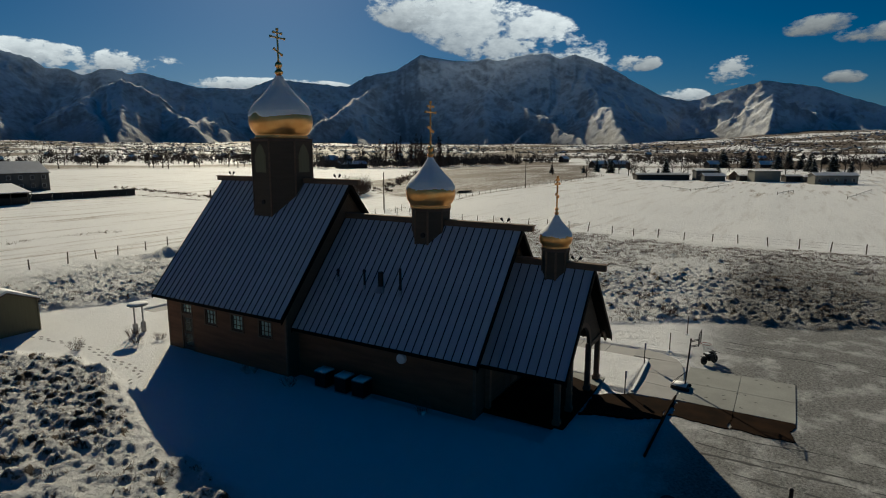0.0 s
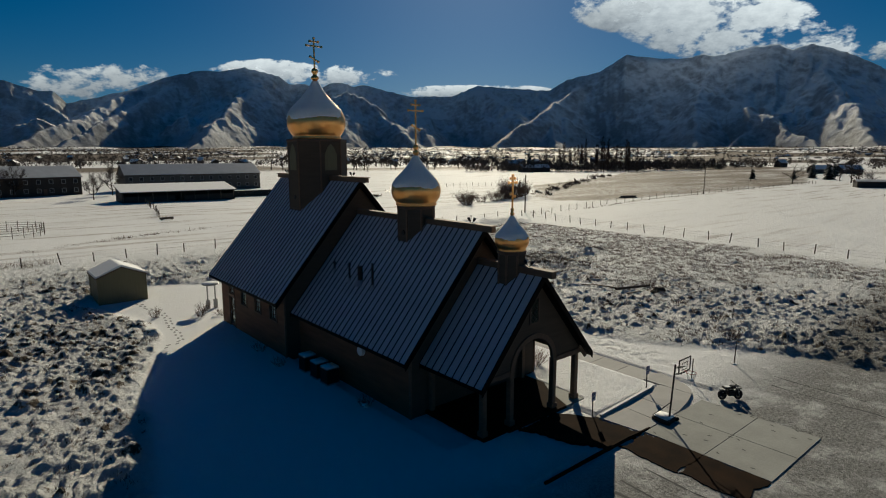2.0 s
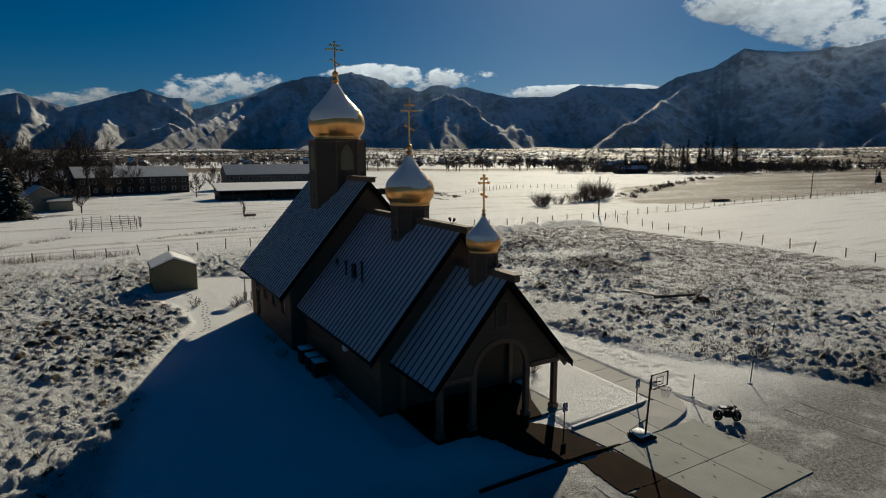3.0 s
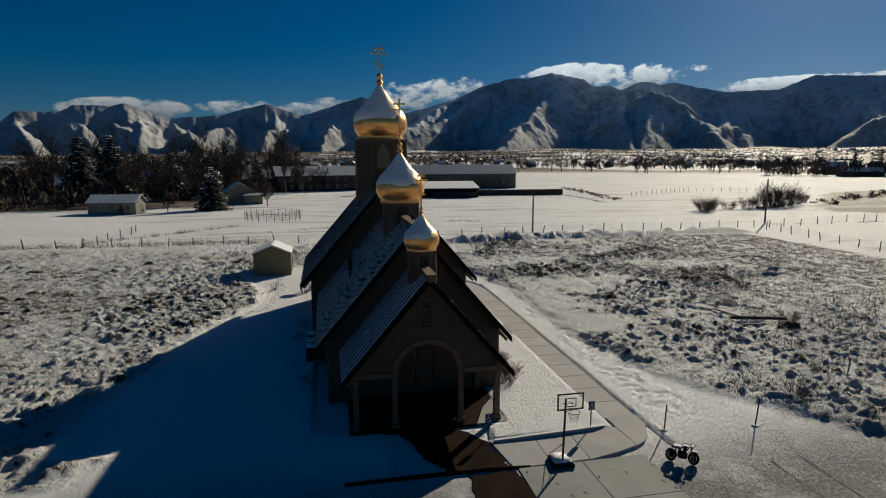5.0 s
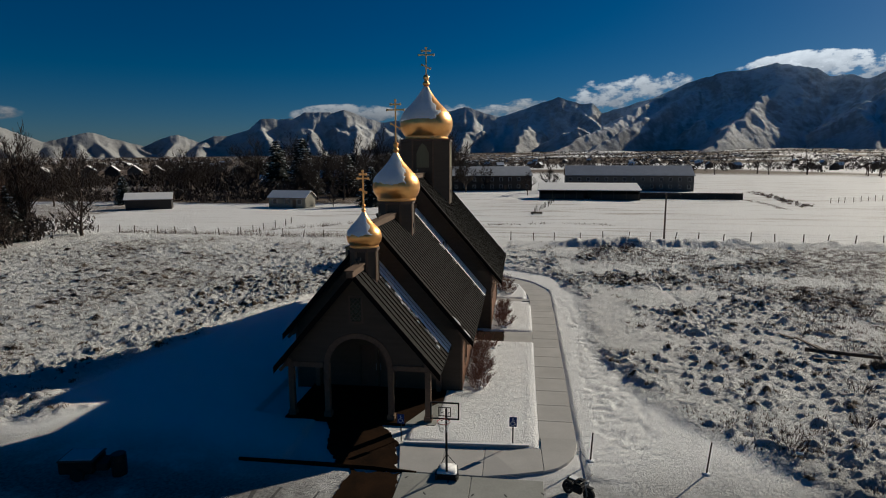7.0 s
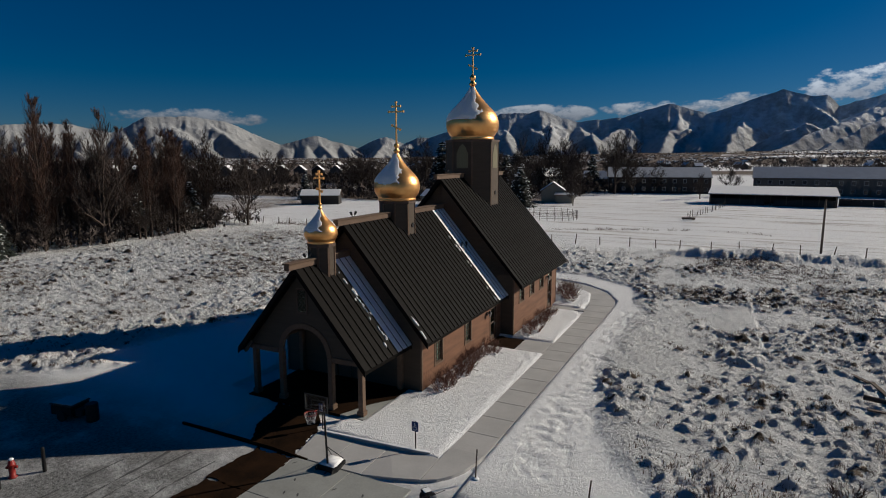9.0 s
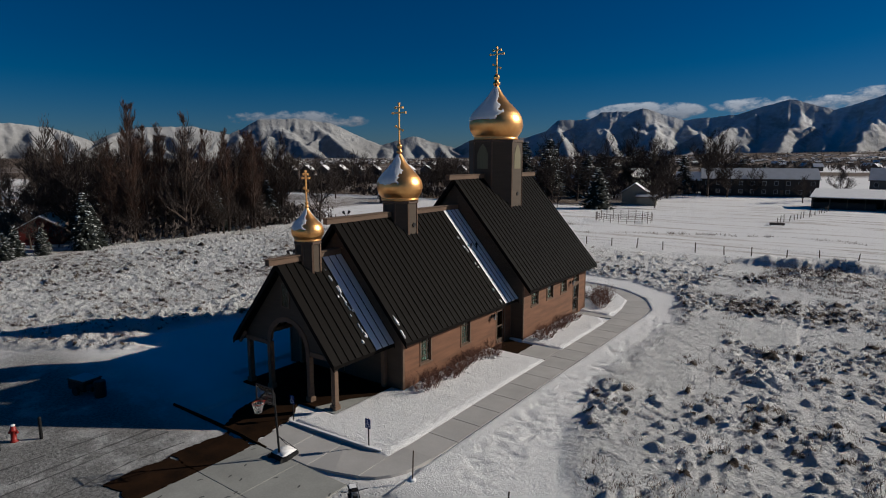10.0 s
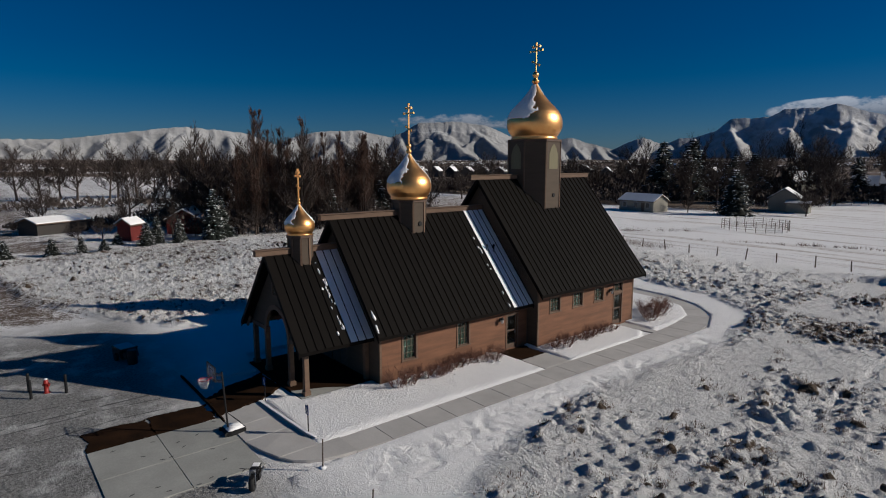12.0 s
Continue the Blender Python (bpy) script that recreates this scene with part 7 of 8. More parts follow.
def undergrowth():
    """Brush beneath the grove, along the pond and among the yards."""
    rng = np.random.RandomState(8)
    x, y = rng.uniform(-72, -33, 620), rng.uniform(22, 72, 620)
    keep = x < -34 - 4 * (y < 30)
    thicket("undergrowth", "dark tangle of brush beneath the grove", rng, x[keep], y[keep], (1.5, 5.0), (1.6, 3.4), 60)
    t = rng.rand(260)
    thicket("hedgerow", "dark brush along the edge of the pond", rng, -112 - 20 * t + rng.uniform(-3, 3, 260), -10 + 170 * t, (1.5, 4.0), (2.5, 5), 30)
    t = rng.rand(70)
    thicket("dark_hedge", "low dark hedge beside the sheds", rng, -66 + 4 * t + rng.uniform(-1, 1, 70), 2 + 17 * t, (1.2, 2.4), (1.6, 2.8), 40)
    x, y = rng.uniform(-170, 8, 2300), rng.uniform(134, 320, 2300)
    keep = (fbm(x * 0.03, y * 0.03, 3, 17) > 0.41) & ~((x > -30) & (y < 160))
    thicket("yard_brush", "dense bare brush and trees among the yards", rng, x[keep], y[keep], (2, 6.5), (3, 7), 34, DARK_TWIG)
    t, spot = rng.rand(50), rng.normal(size=(50, 2))
    thicket("ditch_brush", "low brown brush along the snowy ditch", rng, 104.5 + 13.5 * t + 1.2 * spot[:, 0], 135 + 70 * t, (0.4, 1.0), (1.0, 2.2), 30, DRY)

    t, spot = rng.rand(420), rng.normal(size=(420, 2))
    thicket("copse_brush", "dense brown brush and young trees behind the stubble field", rng, 318 + 200 * t + 8 * spot[:, 0], 318 - 84 * t ** 0.6 + 10 * spot[:, 1], (4, 12), (4, 9), 44, WOODS)
    t, spot = rng.rand(60), rng.normal(size=(60, 2))
    thicket("hedge_brush", "low dry brush along the edge of the stubble field", rng, 140 + 180 * t + 2.0 * spot[:, 0], 108 + 96 * t + 2.0 * spot[:, 1], (0.6, 2.2), (2.0, 4.0), 30, DRY)


far_woods()
undergrowth()
for x, y, r, h in ((105.5, 98.0, 2.4, 3.0), (108.8, 102.6, 2.8, 3.8), (111.5, 104.0, 2.2, 3.2), (116.0, 104.0, 2.4, 2.6), (120.5, 103.6, 2.6, 3.2), (125.0, 105.0, 2.8, 3.8), (130.0, 107.2, 3.2, 5.6), (133.5, 109.0, 3.4, 6.4), (137.5, 110.5, 3.2, 5.8), (142.0, 112.5, 2.8, 3.6), (148.0, 117.0, 2.4, 2.6), (153.0, 122.0, 2.2, 2.0)):
    shrub("bush", (x, y), r, h * 0.9, 75, TWIG, "rounded bare brown bush beside the farm track", "field bushes")

# ---- fences, poles ----
def fence(points, spacing, high, label, wires=3, lean=0.08, group="fence posts", seed=1):
    rng = random.Random(seed)
    f = thing("fence", label, "fence", group="fences")
    bm = bmesh.new()
    rod(bm, (0, 0, -0.3), (0, 0, 1.0), 0.075, 0.06, 6)
    post = mesh_of("post", bm, WEATHERED)
    tops = []
    for (x0, y0), (x1, y1) in zip(points, points[1:]):
        n = max(1, round(math.hypot(x1 - x0, y1 - y0) / spacing))
        for k in range(n):
            x, y = x0 + (x1 - x0) * k / n, y0 + (y1 - y0) * k / n
            x, y = x + rng.uniform(-0.3, 0.3), y + rng.uniform(-0.2, 0.2)
            z, h = ground_z(x, y), high * rng.uniform(0.85, 1.15)
            p = part("post", post, None, f)
            p.matrix_world = Matrix.Translation((x, y, z)) @ Matrix.Rotation(rng.gauss(0, lean), 4, "X") @ Matrix.Rotation(rng.gauss(0, lean), 4, "Y") @ Matrix.Diagonal((1, 1, h, 1))
            tops.append(Vector((x, y, z)))
    for w in range(wires):
        bm = bmesh.new()
        rings = []
        for a in tops:
            z = a.z + high * (0.3 + 0.27 * w)
            rings.append([bm.verts.new((a.x + dx, a.y + dy, z + dz)) for dx, dy, dz in ((0.008, 0, 0), (-0.004, 0.007, 0.004), (-0.004, -0.007, -0.006))])
        for p, q in zip(rings, rings[1:]):
            for i in range(3):
                bm.faces.new((p[i], p[(i + 1) % 3], q[(i + 1) % 3], q[i]))
        part("wire", bm, STEEL, f)
    return f


fence([(-42, 73.0), (-12, 70.0), (20, 68.6), (58, 72.5), (96, 71.0)], 3.6, 1.25, "leaning weathered posts with wire along the snowy field", seed=2)
fence([(96, 71.0), (92.5, 45), (90, 20), (89.5, -12), (89, -45)], 3.4, 1.25, "line of weathered posts and wire beside the scrub", seed=3)
fence([(98, 70), (105, 71), (135, 77.5), (196, 80.5), (303, 82)], 4.5, 1.3, "wire fence along the farm track", seed=4)
fence([(45, 152), (42, 130), (38, 112)], 2.4, 1.3, "short run of posts running out from the barn", seed=5)
fence([(118, 152), (150, 170), (190, 160)], 3.0, 1.4, "posts along the snowy ditch", seed=6)
fence([(-9, 72), (-7.5, 82), (-7, 92)], 4.0, 1.1, "thin posts beside the round pen", seed=7)


def round_pen(x, y, r):
    f = thing("round_pen", "round pipe-rail horse pen standing in snow", "pen", (x, y, 0.0))
    n = 22
    zs = (0.45, 0.8, 1.15, 1.5)
    pts = [Vector((r * math.cos(2 * math.pi * k / n), r * math.sin(2 * math.pi * k / n), ground_z(x, y))) for k in range(n)]
    bm = bmesh.new()
    rod(bm, (0, 0, -0.2), (0, 0, 1.75), 0.05, seg=6)
    post = mesh_of("post", bm, WEATHERED)
    for p in pts:
        part("post", post, None, f).matrix_basis = Matrix.Translation(p)
    for z in zs:
        for a, b in zip(pts, pts[1:] + pts[:1]):
            bm = bmesh.new()
            rod(bm, a + Vector((0, 0, z)), b + Vector((0, 0, z)), 0.025, seg=4)
            part("rail", bm, WEATHERED, f)


round_pen(13.4, 103.5, 5.3)


def utility_pole(x, y, h, arm=True):
    p = thing("utility_pole", "dark wooden utility pole in the snow", "utility pole", (x, y, ground_z(x, y) - 0.3), group="utility poles")
    bm = bmesh.new()
    rod(bm, (0, 0, 0), (0, 0, h + 0.3), 0.15, 0.11, 8)
    part("shaft", bm, WEATHERED, p)
    return p


for x, y, h in ((56.9, 74.2, 6.9), (101.7, 75.5, 8.0), (192.3, 80.5, 9.0), (300, 110, 10)):
    utility_pole(x, y, h)

# ---- buildings ----
GREY_WALL = plain("grey_siding", (0.085, 0.085, 0.082), 0.8, vary=0.2, stretch=(1, 1, 5))
DARK_WALL = plain("dark_siding", (0.036, 0.032, 0.029), 0.8, vary=0.25, stretch=(1, 1, 5))
CREAM_WALL = plain("cream_siding", (0.22, 0.21, 0.175), 0.8, vary=0.12, stretch=(1, 1, 5))
RED_WALL = plain("red_barn_siding", (0.115, 0.014, 0.011), 0.8, vary=0.3, stretch=(6, 6, 1))
DARK_GLASS = plain("dark_panes", (0.03, 0.035, 0.045), 0.15, vary=0.2, bump=0.0)


def house_thing(name, label, category, w, d, h, rise, wall, rows=1, group="", porch=False, windows=True, snow=0.14):
    """A gabled building about the origin, its ridge along x."""
    b = thing(name, label, category, group=group)
    bm = bmesh.new()
    f = [(-d / 2, -0.3), (d / 2, -0.3), (d / 2, h), (0, h + rise), (-d / 2, h)]
    p = [bm.verts.new((-w / 2, y, z)) for y, z in f]
    q = [bm.verts.new((w / 2, y, z)) for y, z in f]
    bm.faces.new(p), bm.faces.new(q[::-1])
    for i in range(5):
        bm.faces.new((p[i], p[(i + 1) % 5], q[(i + 1) % 5], q[i]))
    wl = part("wall", bm, wall, b)
    s, o = rise / (d / 2), 0.4
    for nm, mt, lift, thick, shrink in (("roof", TRIM, 0.02, 0.15, 0.0), ("roof_snow", SNOW if snow > 0.1 else SNOW_CRUST, 0.175, snow, 0.06)):
        bm = bmesh.new()
        prof = [(-d / 2 - o + shrink, h - (o - shrink) * s), (0, h + rise), (d / 2 + o - shrink, h - (o - shrink) * s)]
        prof = [(y, z + lift) for y, z in prof] + [(y * 0.985, z + lift + thick) for y, z in prof[::-1]]
        p = [bm.verts.new((-w / 2 - o + shrink, y, z)) for y, z in prof]
        q = [bm.verts.new((w / 2 + o - shrink, y, z)) for y, z in prof]
        for r in (p, q):
            bm.faces.new((r[0], r[1], r[4], r[5])), bm.faces.new((r[1], r[2], r[3], r[4]))
        for i in range(6):
            bm.faces.new((p[i], p[(i + 1) % 6], q[(i + 1) % 6], q[i]))
        part(nm, bm, mt, b, "" if mt is TRIM else "white snow on the roof")
    if windows:
        n = max(2, int(w / 3.2))
        for side in (-1, 1):
            for row in range(rows):
                for k in range(n):
                    x = -w / 2 + w * (k + 0.5) / n
                    z = 0.9 + row * 2.7
                    y = side * d / 2
                    win = new("window")
                    win.parent = wl
                    win.matrix_basis = Matrix.Translation((x, y, z))
                    part("frame", WIN_FRAME, None, win).matrix_basis = Matrix.Rotation(0 if side < 0 else math.pi, 4, "Z")
                    part("pane", WIN_PANE, None, win).matrix_basis = Matrix.Rotation(0 if side < 0 else math.pi, 4, "Z")
        bm = bmesh.new()
        box(bm, -0.5 + w * 0.2, -d / 2 - 0.05, 0, 0.45 + w * 0.2, -d / 2, 2.05)
        part("door", bm, TRIM, b)
    return b


bm = bmesh.new()
for x0, x1, z0, z1 in ((-0.6, -0.5, 0, 1.3), (0.5, 0.6, 0, 1.3), (-0.5, 0.5, 0, 0.1), (-0.5, 0.5, 1.2, 1.3)):
    box(bm, x0, -0.06, z0, x1, 0.0, z1)
WIN_FRAME = mesh_of("frame", bm, STEEL)
bm = bmesh.new()
box(bm, -0.5, -0.03, 0.1, 0.5, -0.004, 1.2)
WIN_PANE = mesh_of("pane", bm, DARK_GLASS)


def put(b, x, y, turn):
    b.matrix_world = Matrix.Translation((x, y, ground_z(x, y))) @ Matrix.Rotation(radians(turn), 4, "Z")
    return b


def barn():
    b = thing("open_barn", "long low dark barn with snow on its single-slope roof", "barn", (55.7, 163, ground_z(55, 160)), -3)
    L, D = 14.3, 5.0
    bm = bmesh.new()
    box(bm, -L, D - 0.2, 0, L, D, 4.2)
    part("back_wall", bm, DARK_WALL, b)
    for s in (-1, 1):
        bm = bmesh.new()
        x = s * (L - 0.1)
        vs = [bm.verts.new((x + o, y, z)) for o in (-0.1, 0.1) for y, z in ((-D, 0), (D - 0.22, 0), (D - 0.22, 4.2), (-D, 2.7))]
        bm.faces.new(vs[:4]), bm.faces.new(vs[4:][::-1])
        for i in range(4):
            bm.faces.new((vs[i], vs[(i + 1) % 4], vs[4 + (i + 1) % 4], vs[4 + i]))
        part("end_wall", bm, DARK_WALL, b)
    for k in range(9):
        bm = bmesh.new()
        x = -L + 0.3 + (2 * L - 0.6) * k / 8
        box(bm, x - 0.1, -D, 0, x + 0.1, -D + 0.2, 2.65)
        part("post", bm, WEATHERED, b)
    for k in range(2):
        bm = bmesh.new()
        x0, x1 = (-L * 0.98, -L * 0.1) if k else (L * 0.05, L * 0.98)
        box(bm, x0, -D + 0.25, 0, x1, -D + 0.32, 1.7)
        part("lower_boarding", bm, DARK_WALL, b)
    for nm, mt, z, t, e in (("roof", TRIM, 2.72, 0.14, 0.5), ("roof_snow", SNOW, 2.865, 0.16, 0.42)):
        bm = bmesh.new()
        vs = [bm.verts.new((x, y, z + (y + D) * 0.155 + u)) for u in (0, t) for x, y in ((-L - e, -D - e), (L + e, -D - e), (L + e, D + e), (-L - e, D + e))]
        bm.faces.new(vs[:4][::-1]), bm.faces.new(vs[4:])
        for i in range(4):
            bm.faces.new((vs[i], vs[(i + 1) % 4], vs[4 + (i + 1) % 4], vs[4 + i]))
        part(nm, bm, mt, b)


barn()
put(house_thing("apartment_building", "long two-storey grey apartment building with a snowy roof", "apartment building", 46, 14, 5.6, 3.4, GREY_WALL, 2, "apartment buildings", snow=0.08), 76, 216, -2)
put(house_thing("apartment_building", "long two-storey dark apartment building with a snowy roof", "apartment building", 34, 13, 5.6, 3.2, DARK_WALL, 2, "apartment buildings", snow=0.08), 22, 212, 12)
put(house_thing("cottage", "low pale cottage with a snow-covered roof", "house", 9.8, 5.5, 2.5, 1.4, CREAM_WALL, 1, "houses"), -21.3, 124, -5)
put(house_thing("cottage", "small cream cottage with a steep snowy gable", "house", 7.5, 6.5, 3.2, 2.2, CREAM_WALL, 1, "houses"), 0.6, 151, 105)
put(house_thing("lean_to", "low pale shed built against a cottage", "shed", 4.6, 3.0, 2.2, 0.4, CREAM_WALL, 1, "sheds", windows=False, snow=0.08), 4.8, 147.5, 8)
put(house_thing("house", "two-storey cream house with a snowy gable roof", "house", 11, 8, 5.2, 3.0, CREAM_WALL, 2, "houses"), -22, 224, 60)
put(house_thing("house", "broad dark house with a snowy roof", "house", 15, 9, 4.0, 3.0, DARK_WALL, 1, "houses"), -2, 236, 10)
put(house_thing("house", "broad dark house with a snowy roof", "house", 14, 9, 4.0, 3.0, DARK_WALL, 1, "houses"), -46, 232, -15)
put(house_thing("house", "grey house half hidden behind trees, snowy roof", "house", 12, 8, 3.2, 2.4, GREY_WALL, 1, "houses"), -60, 205, 20)
put(house_thing("field_shed", "dark wooden shed with a snow-white roof", "shed", 10, 5.5, 2.4, 1.3, DARK_WALL, 1, "sheds", windows=False), -54.5, 116, 28)
put(house_thing("red_shed", "red wooden shed with a snowy gable roof", "shed", 7.0, 5.2, 2.3, 1.5, RED_WALL, 1, "red sheds", windows=False), -46.8, 25.5, 150)
put(house_thing("red_shed", "narrow red wooden hut in the snow", "shed", 2.6, 2.2, 2.5, 0.7, RED_WALL, 1, "red sheds", windows=False), -39.5, 15.0, 130)
put(house_thing("garage", "tan flat-faced garage behind the red shed", "garage", 5.5, 4.5, 3.6, 0.5, CREAM_WALL, 1, "sheds", windows=False), -50.5, 30.5, 150)
put(house_thing("field_shed", "long low dark shed with a snowy roof", "shed", 9, 4.5, 1.9, 0.7, DARK_WALL, 1, "sheds", windows=False), -60, 7.5, 120)
put(house_thing("farmhouse", "grey farmhouse among bare trees", "house", 13, 9, 5.0, 3.4, GREY_WALL, 2, "houses"), 372, 330, -30)
put(house_thing("farm_shed", "farm shed with a bright snowy roof", "shed", 22, 9, 3.2, 2.2, DARK_WALL, 1, "sheds", windows=False), 345, 285, -25)
# farmyard to the east
put(house_thing("farm_shed", "long low dark shed with little snow on its roof", "shed", 24, 5, 2.3, 0.6, DARK_WALL, 1, "sheds", windows=False, snow=0.05), 281, 51, -59)
put(house_thing("farm_shed", "small grey shed with a bright snowy roof", "shed", 9, 5, 2.2, 1.0, GREY_WALL, 1, "sheds", windows=False), 281.6, 29.6, -60)
put(house_thing("farm_shed", "taller grey shed with a flat snowy roof", "shed", 9, 4, 4.2, 0.5, GREY_WALL, 1, "sheds", windows=False), 286.5, 33.5, -60)
put(house_thing("farm_hut", "small brown hut with a steep bare gable", "shed", 4, 4, 2.0, 1.8, TIMBER, 1, "sheds", windows=False, snow=0.03), 297, 23, 20)
put(house_thing("farm_hut", "low dark hut standing in the farmyard", "shed", 3.5, 3, 2.2, 0.3, DARK_WALL, 1, "sheds", windows=False, snow=0.04), 289, 18.5, -60)
put(house_thing("storage_box", "pale box-shaped store with a flat snowy roof", "shed", 11, 6, 4.4, 0.35, CREAM_WALL, 1, "sheds", windows=False), 287.6, 10, -60)
put(house_thing("farm_hut", "dark lean-to beside a pale store", "shed", 6, 4, 2.4, 0.5, DARK_WALL, 1, "sheds", windows=False, snow=0.05), 292, 0, -60)
put(house_thing("farm_hut", "small grey hut in the farmyard", "shed", 3.6, 3, 2.2, 0.4, GREY_WALL, 1, "sheds", windows=False), 291, -5.8, -60)
put(house_thing("mobile_home", "long pale mobile home with a snowy roof", "house", 17, 5, 3.4, 0.9, CREAM_WALL, 1, "houses"), 281.5, -14.5, -60)
for x, y, t in ((464.9, 131.5, -30), (473, 117.6, -35), (512, 52, -50), (534, 15.4, -70)):
    put(house_thing("farm_house", "far low house with a snow-covered roof", "house", 15, 8, 2.8, 2.6, DARK_WALL, 1, "distant houses"), x, y, t)
for x, y, h, kind in ((505, 62, 11, 0), (512, 66, 13, 0), (526, 57, 12, 0), (515, 47, 15, 1), (507, 29, 14, 1), (511, 36, 10, 0), (502, 9, 13, 1), (508, 2, 14, 1), (506, -6, 11, 1), (456, -11, 13, 1), (460, -17, 14, 0), (462, -24, 13, 1), (459, -30, 11, 0), (436, -42, 9, 0), (432, -36, 8, 0), (394, 70, 9, 0), (313, 71, 7, 0), (318, 66, 6, 0), (422, 115, 8, 0), (457, 114, 9, 0), (440, 120, 7, 1), (300, 62, 6, 0)):
    plant((CONIFERS if kind else FAR_TREES)[int(x) % 2], x, y, h, 8.0 if kind else 9.0, x, 1.5 if kind else 1.3)
# wheel-line irrigation pipes left lying in the field
for ax, ay, bx, by in ((222.6, 39.9, 201.7, 27.5), (205.4, 26.6, 238.8, 19.4), (198.9, 3.1, 215.0, -1.0), (194.1, -13.7, 234.7, -22.8)):
    q = thing("irrigation_pipe", "grey irrigation pipe on small wheels in the snowy field", "pipe", (ax, ay, ground_z(ax, ay)), group="irrigation pipes")
    bm = bmesh.new()
    rod(bm, (0, 0, 0.5), (bx - ax, by - ay, 0.7), 0.08, seg=6)
    part("tube", bm, STEEL, q)
    for u in (0.0, 0.33, 0.66, 1.0):
        bm = bmesh.new()
        rod(bm, ((bx - ax) * u, (by - ay) * u, -0.1), ((bx - ax) * u, (by - ay) * u, 0.9), 0.05, seg=6)
        part("stand", bm, WEATHERED, q)
# close-boarded fence behind the barn
f = thing("board_fence", "tall dark close-boarded fence along the snowy field", "fence", (71, 164.5, ground_z(71, 164)))
bm = bmesh.new()
box(bm, -0.05, -0.07, -0.3, 0.05, 0.07, 2.0)
post = mesh_of("post", bm, DARK_WALL)
bm = bmesh.new()
box(bm, 0.05, -0.02, -0.1, 2.35, 0.02, 1.85, 0.01)
panel = mesh_of("panel", bm, DARK_WALL)
for k in range(13):
    m = Matrix.Translation((2.4 * k, -0.10 * k, 0))
    part("post", post, None, f).matrix_basis = m
    if k < 12:
        part("panel", panel, None, f).matrix_basis = m
# rows of houses farther off
rh = random.Random(31)
ROW = [house_thing("town_house", "distant gabled house with a snowy roof", "house", 9, 8, 5.0, 3.2, wall, 2, "distant houses") for wall in (DARK_WALL, GREY_WALL, CREAM_WALL)]
for k, b in enumerate(ROW):
    put(b, -150 + 12 * k, 400, 90)
for k in range(22):
    x, y = -118 - 11.5 * k * 0.95, 404 - 7.0 * k
    copy_thing(ROW[k % 2], Matrix.Translation((x, y, 0)) @ Matrix.Rotation(radians(118), 4, "Z"))
for k in range(80):
    a = radians(rh.uniform(-60, 30) if k % 3 else rh.uniform(-100, 70))
    d = rh.uniform(620, 1300)
    x, y = 30 - d * math.sin(a), 15 + d * math.cos(a)
    copy_thing(ROW[k % 3], Matrix.Translation((x, y, float(apron(x, y)) - 0.3)) @ Matrix.Rotation(rh.uniform(0, 3.1), 4, "Z"))


def far_town():
    """Streets of small houses on the rise below the mountains, too far to tell apart."""
    town = thing("far_town", "sprawl of tiny snow-roofed houses below the mountains", "town", kind="stuff")
    rng = np.random.RandomState(13)
    wall, roof = ([], []), ([], [])
    count = 0
    while count < 3800:
        a, d = rng.uniform(-112, 70), 1250 + 2300 * rng.rand() ** 0.8
        if float(fbm(np.array(a * 0.22), np.array(d * 0.003), 3, 144)) < 0.47:
            continue
        count += 1
        x, y = 30 - d * math.sin(radians(a)), 15 + d * math.cos(radians(a))
        z, q = float(apron(np.array(x), np.array(y))) - 1.0, rng.choice((0.3, 1.87)) + rng.normal() * 0.08
        w, l, h, r = rng.uniform(2.2, 3.4), rng.uniform(3, 6.5), rng.uniform(2.2, 3.6), rng.uniform(1.0, 1.9)
        c, s = math.cos(q), math.sin(q)
        def at(u, v, t):
            return (x + u * c - v * s, y + u * s + v * c, z + t)
        n = len(wall[0])
        wall[0].extend([at(u, v, t) for t in (0, h) for u, v in ((-l, -w), (l, -w), (l, w), (-l, w))])
        wall[1].extend([(n + i, n + (i + 1) % 4, n + 4 + (i + 1) % 4, n + 4 + i) for i in range(4)])
        n = len(roof[0])
        roof[0].extend([at(u, v, t) for u in (-l - 0.4, l + 0.4) for v, t in ((-w - 0.5, h - 0.2), (0, h + r), (w + 0.5, h - 0.2))])
        roof[1].extend([(n, n + 3, n + 4, n + 1), (n + 1, n + 4, n + 5, n + 2)])
    part("house_walls", fast_mesh("house_walls", *wall, GREY_WALL, False), None, town)
    part("snowy_roofs", fast_mesh("snowy_roofs", *roof, SNOW, False), None, town)


far_town()

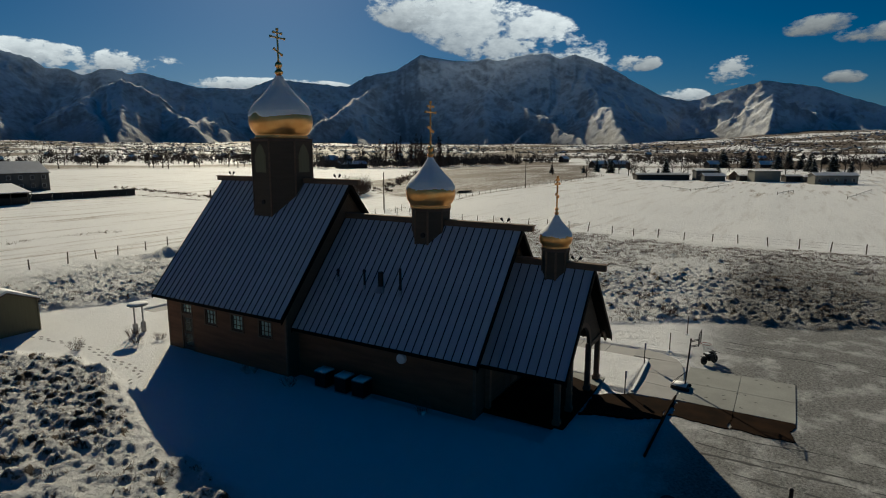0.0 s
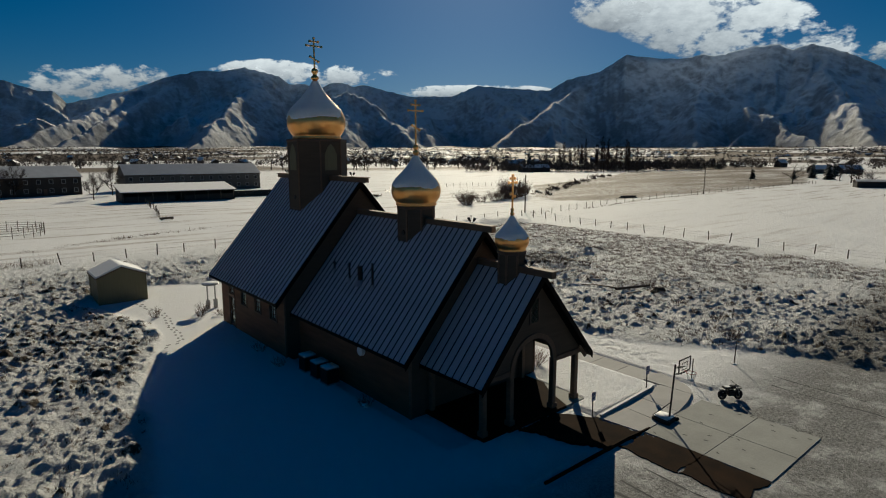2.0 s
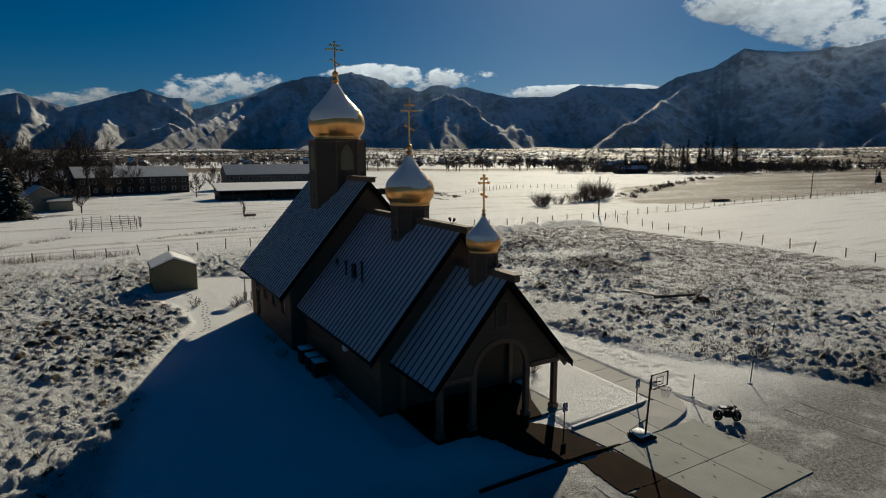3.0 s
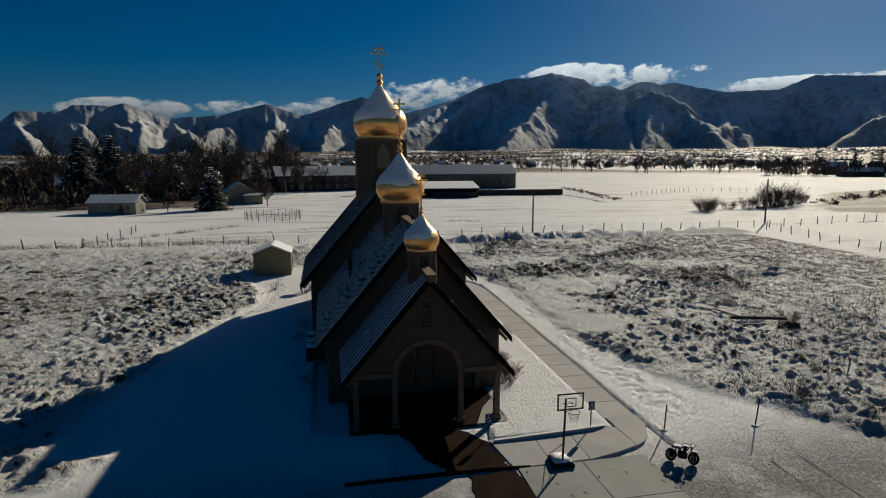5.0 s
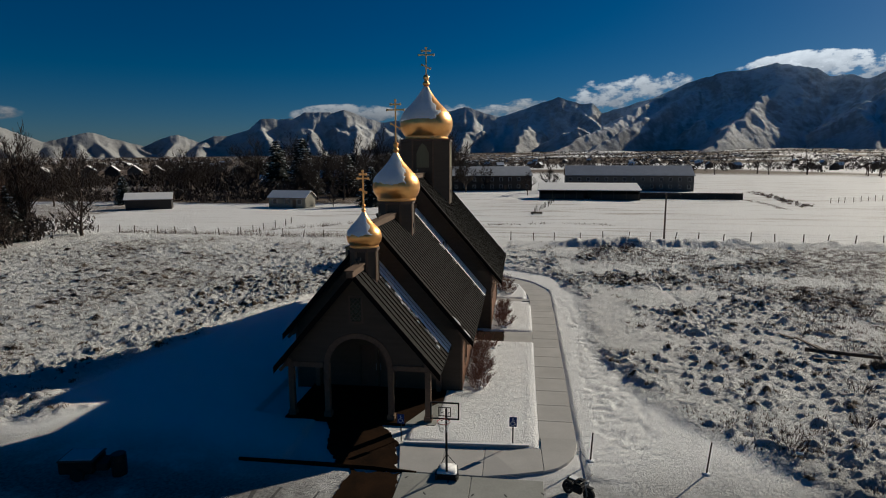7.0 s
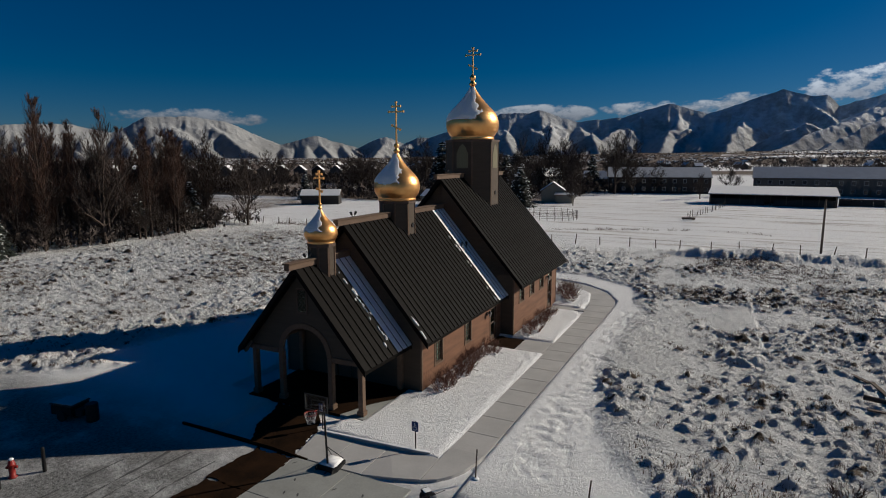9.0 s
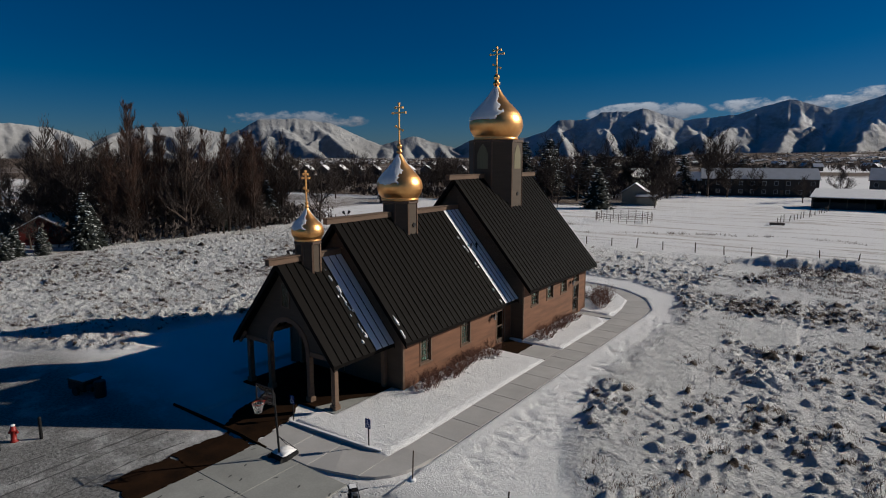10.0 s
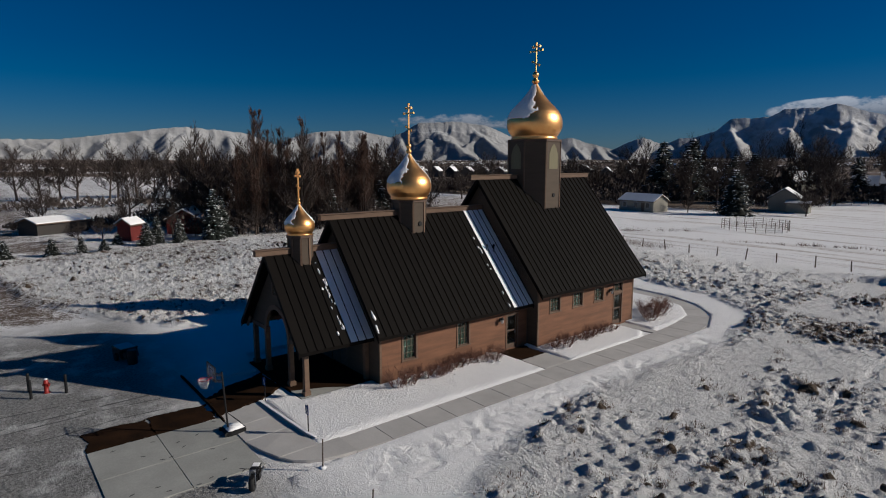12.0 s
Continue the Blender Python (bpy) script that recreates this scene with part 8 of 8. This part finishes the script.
# ---- clouds ----
def cloud_material(name, seed, edge, bright):
    m = bpy.data.materials.new(name)
    m.use_nodes = True
    nt = m.node_tree
    nt.nodes.remove(nt.nodes["Principled BSDF"])
    uv = nt.nodes.new("ShaderNodeUVMap").outputs[0]
    co = nt.nodes.new("ShaderNodeTexCoord").outputs["Object"]
    mp = node(nt, "ShaderNodeMapping", Location=(seed * 311.0, seed * 97.0, 0), Scale=(1, 1, 2.0))
    nt.links.new(co, mp.inputs["Vector"])
    big, fine = noise_tex(nt, mp.outputs[0], 0.0024, 8, 0.6), noise_tex(nt, mp.outputs[0], 0.009, 8, 0.65)
    centre = nt.nodes.new("ShaderNodeVectorMath")
    centre.operation = "MULTIPLY_ADD"
    centre.inputs[1].default_value, centre.inputs[2].default_value = (2, 2, 0), (-1, -1, 0)
    nt.links.new(uv, centre.inputs[0])
    length = nt.nodes.new("ShaderNodeVectorMath")
    length.operation = "LENGTH"
    nt.links.new(centre.outputs[0], length.inputs[0])
    fall = math_node(nt, "SUBTRACT", 1.0, math_node(nt, "POWER", length.outputs["Value"], 2.0))
    dense = math_node(nt, "ADD", math_node(nt, "MULTIPLY", math_node(nt, "SUBTRACT", big, 0.5), 4.6), math_node(nt, "MULTIPLY", math_node(nt, "SUBTRACT", fine, 0.5), 2.4))
    dense = math_node(nt, "ADD", dense, math_node(nt, "MULTIPLY", fall, 0.9))
    dense = math_node(nt, "MULTIPLY", dense, ramp(nt, fall, 0.0, 0.25))
    alpha = ramp(nt, dense, 0.15, 0.15 + edge)
    sep = nt.nodes.new("ShaderNodeSeparateXYZ")
    nt.links.new(uv, sep.inputs[0])
    # sunlight on the cloud is painted as glow: grey below, pale above
    tone = math_node(nt, "ADD", math_node(nt, "MULTIPLY", sep.outputs["Y"], 0.7), math_node(nt, "MULTIPLY", fine, 0.6))
    em = nt.nodes.new("ShaderNodeEmission")
    nt.links.new(ramp(nt, tone, 0.25, 0.95, (0.24, 0.26, 0.29, 1), (1.0, 0.96, 0.90, 1)), em.inputs["Color"])
    em.inputs["Strength"].default_value = bright * 0.85
    clear = nt.nodes.new("ShaderNodeBsdfTransparent")
    both = nt.nodes.new("ShaderNodeMixShader")
    nt.links.new(alpha, both.inputs[0])
    nt.links.new(clear.outputs[0], both.inputs[1])
    nt.links.new(em.outputs[0], both.inputs[2])
    nt.links.new(both.outputs[0], nt.nodes["Material Output"].inputs["Surface"])
    return m


def cloud(bearing, elevation, half_width, half_height, tilt=0.0, edge=0.6, bright=0.9, far=4800, label="white cloud drifting behind the mountain tops"):
    """A bank of cloud on the far sky, by bearing to the left of north and height in degrees."""
    seed = abs(bearing) % 7.3 + elevation
    n = 24
    verts, uvs, faces = [], [], []
    for j in range(n + 1):
        for i in range(n + 1):
            u, v = i / n * 2 - 1, j / n * 2 - 1
            a = radians(bearing - u * half_width)
            e = radians(elevation + v * half_height + u * tilt)
            verts.append((30 - far * math.sin(a) * math.cos(e), 15 + far * math.cos(a) * math.cos(e), 12 + far * math.sin(e)))
            uvs.append((i / n, j / n))
    for j in range(n):
        for i in range(n):
            k = j * (n + 1) + i
            faces.append((k, k + 1, k + n + 2, k + n + 1))
    me = fast_mesh("cloud", verts, faces, cloud_material("cloud_vapour", seed, edge, bright))
    layer = me.uv_layers.new(name="UVMap")
    idx = np.empty(len(me.loops), np.int32)
    me.loops.foreach_get("vertex_index", idx)
    layer.data.foreach_set("uv", np.array(uvs, np.float32)[idx].ravel())
    ob = tagged(new("cloud", me), label, "cloud", kind="structure")
    ob.visible_shadow = False
    return ob


CLOUDS = [(-64.5, 11.0, 11.5, 3.6, -3.0, 0.5, 1.15), (-57.5, 12.6, 6.0, 2.0, -0.5, 0.6, 1.0), (-27.0, 7.3, 9.5, 1.25, 0.15, 0.4, 1.1), (-24.0, 7.7, 5.0, 1.1, 0.1, 0.4, 1.1), (-43.0, 6.0, 8.5, 0.75, 0.0, 0.4, 1.05), (-9.7, 6.2, 6.0, 1.7, 0.6, 0.5, 0.85), (5.7, 4.5, 6.5, 0.9, 0.0, 0.7, 0.55), (16.8, 4.3, 5.5, 1.0, 0.1, 0.7, 0.5), (-77.0, 7.9, 2.6, 0.9, 0.0, 0.5, 0.8), (-85.3, 6.9, 2.4, 1.3, 0.3, 0.5, 0.75),
          (-91.2, 10.0, 2.8, 0.9, 0.2, 0.8, 0.5), (-95.0, 9.1, 3.0, 0.8, 0.1, 0.8, 0.5), (-93.3, 5.9, 1.6, 0.6, 0.0, 0.8, 0.5), (-81.3, 4.9, 2.4, 0.8, 0.0, 0.5, 0.9), (-0.9, 4.7, 4.0, 1.1, 0.0, 0.8, 0.5), (49.5, 3.7, 7.0, 1.0, 0.0, 0.8, 0.36)]
for k, (b, e, w, h, lean, edge, glow) in enumerate(CLOUDS):
    cloud(b, e, w, h, lean, edge, glow, 4790 + 10 * k)
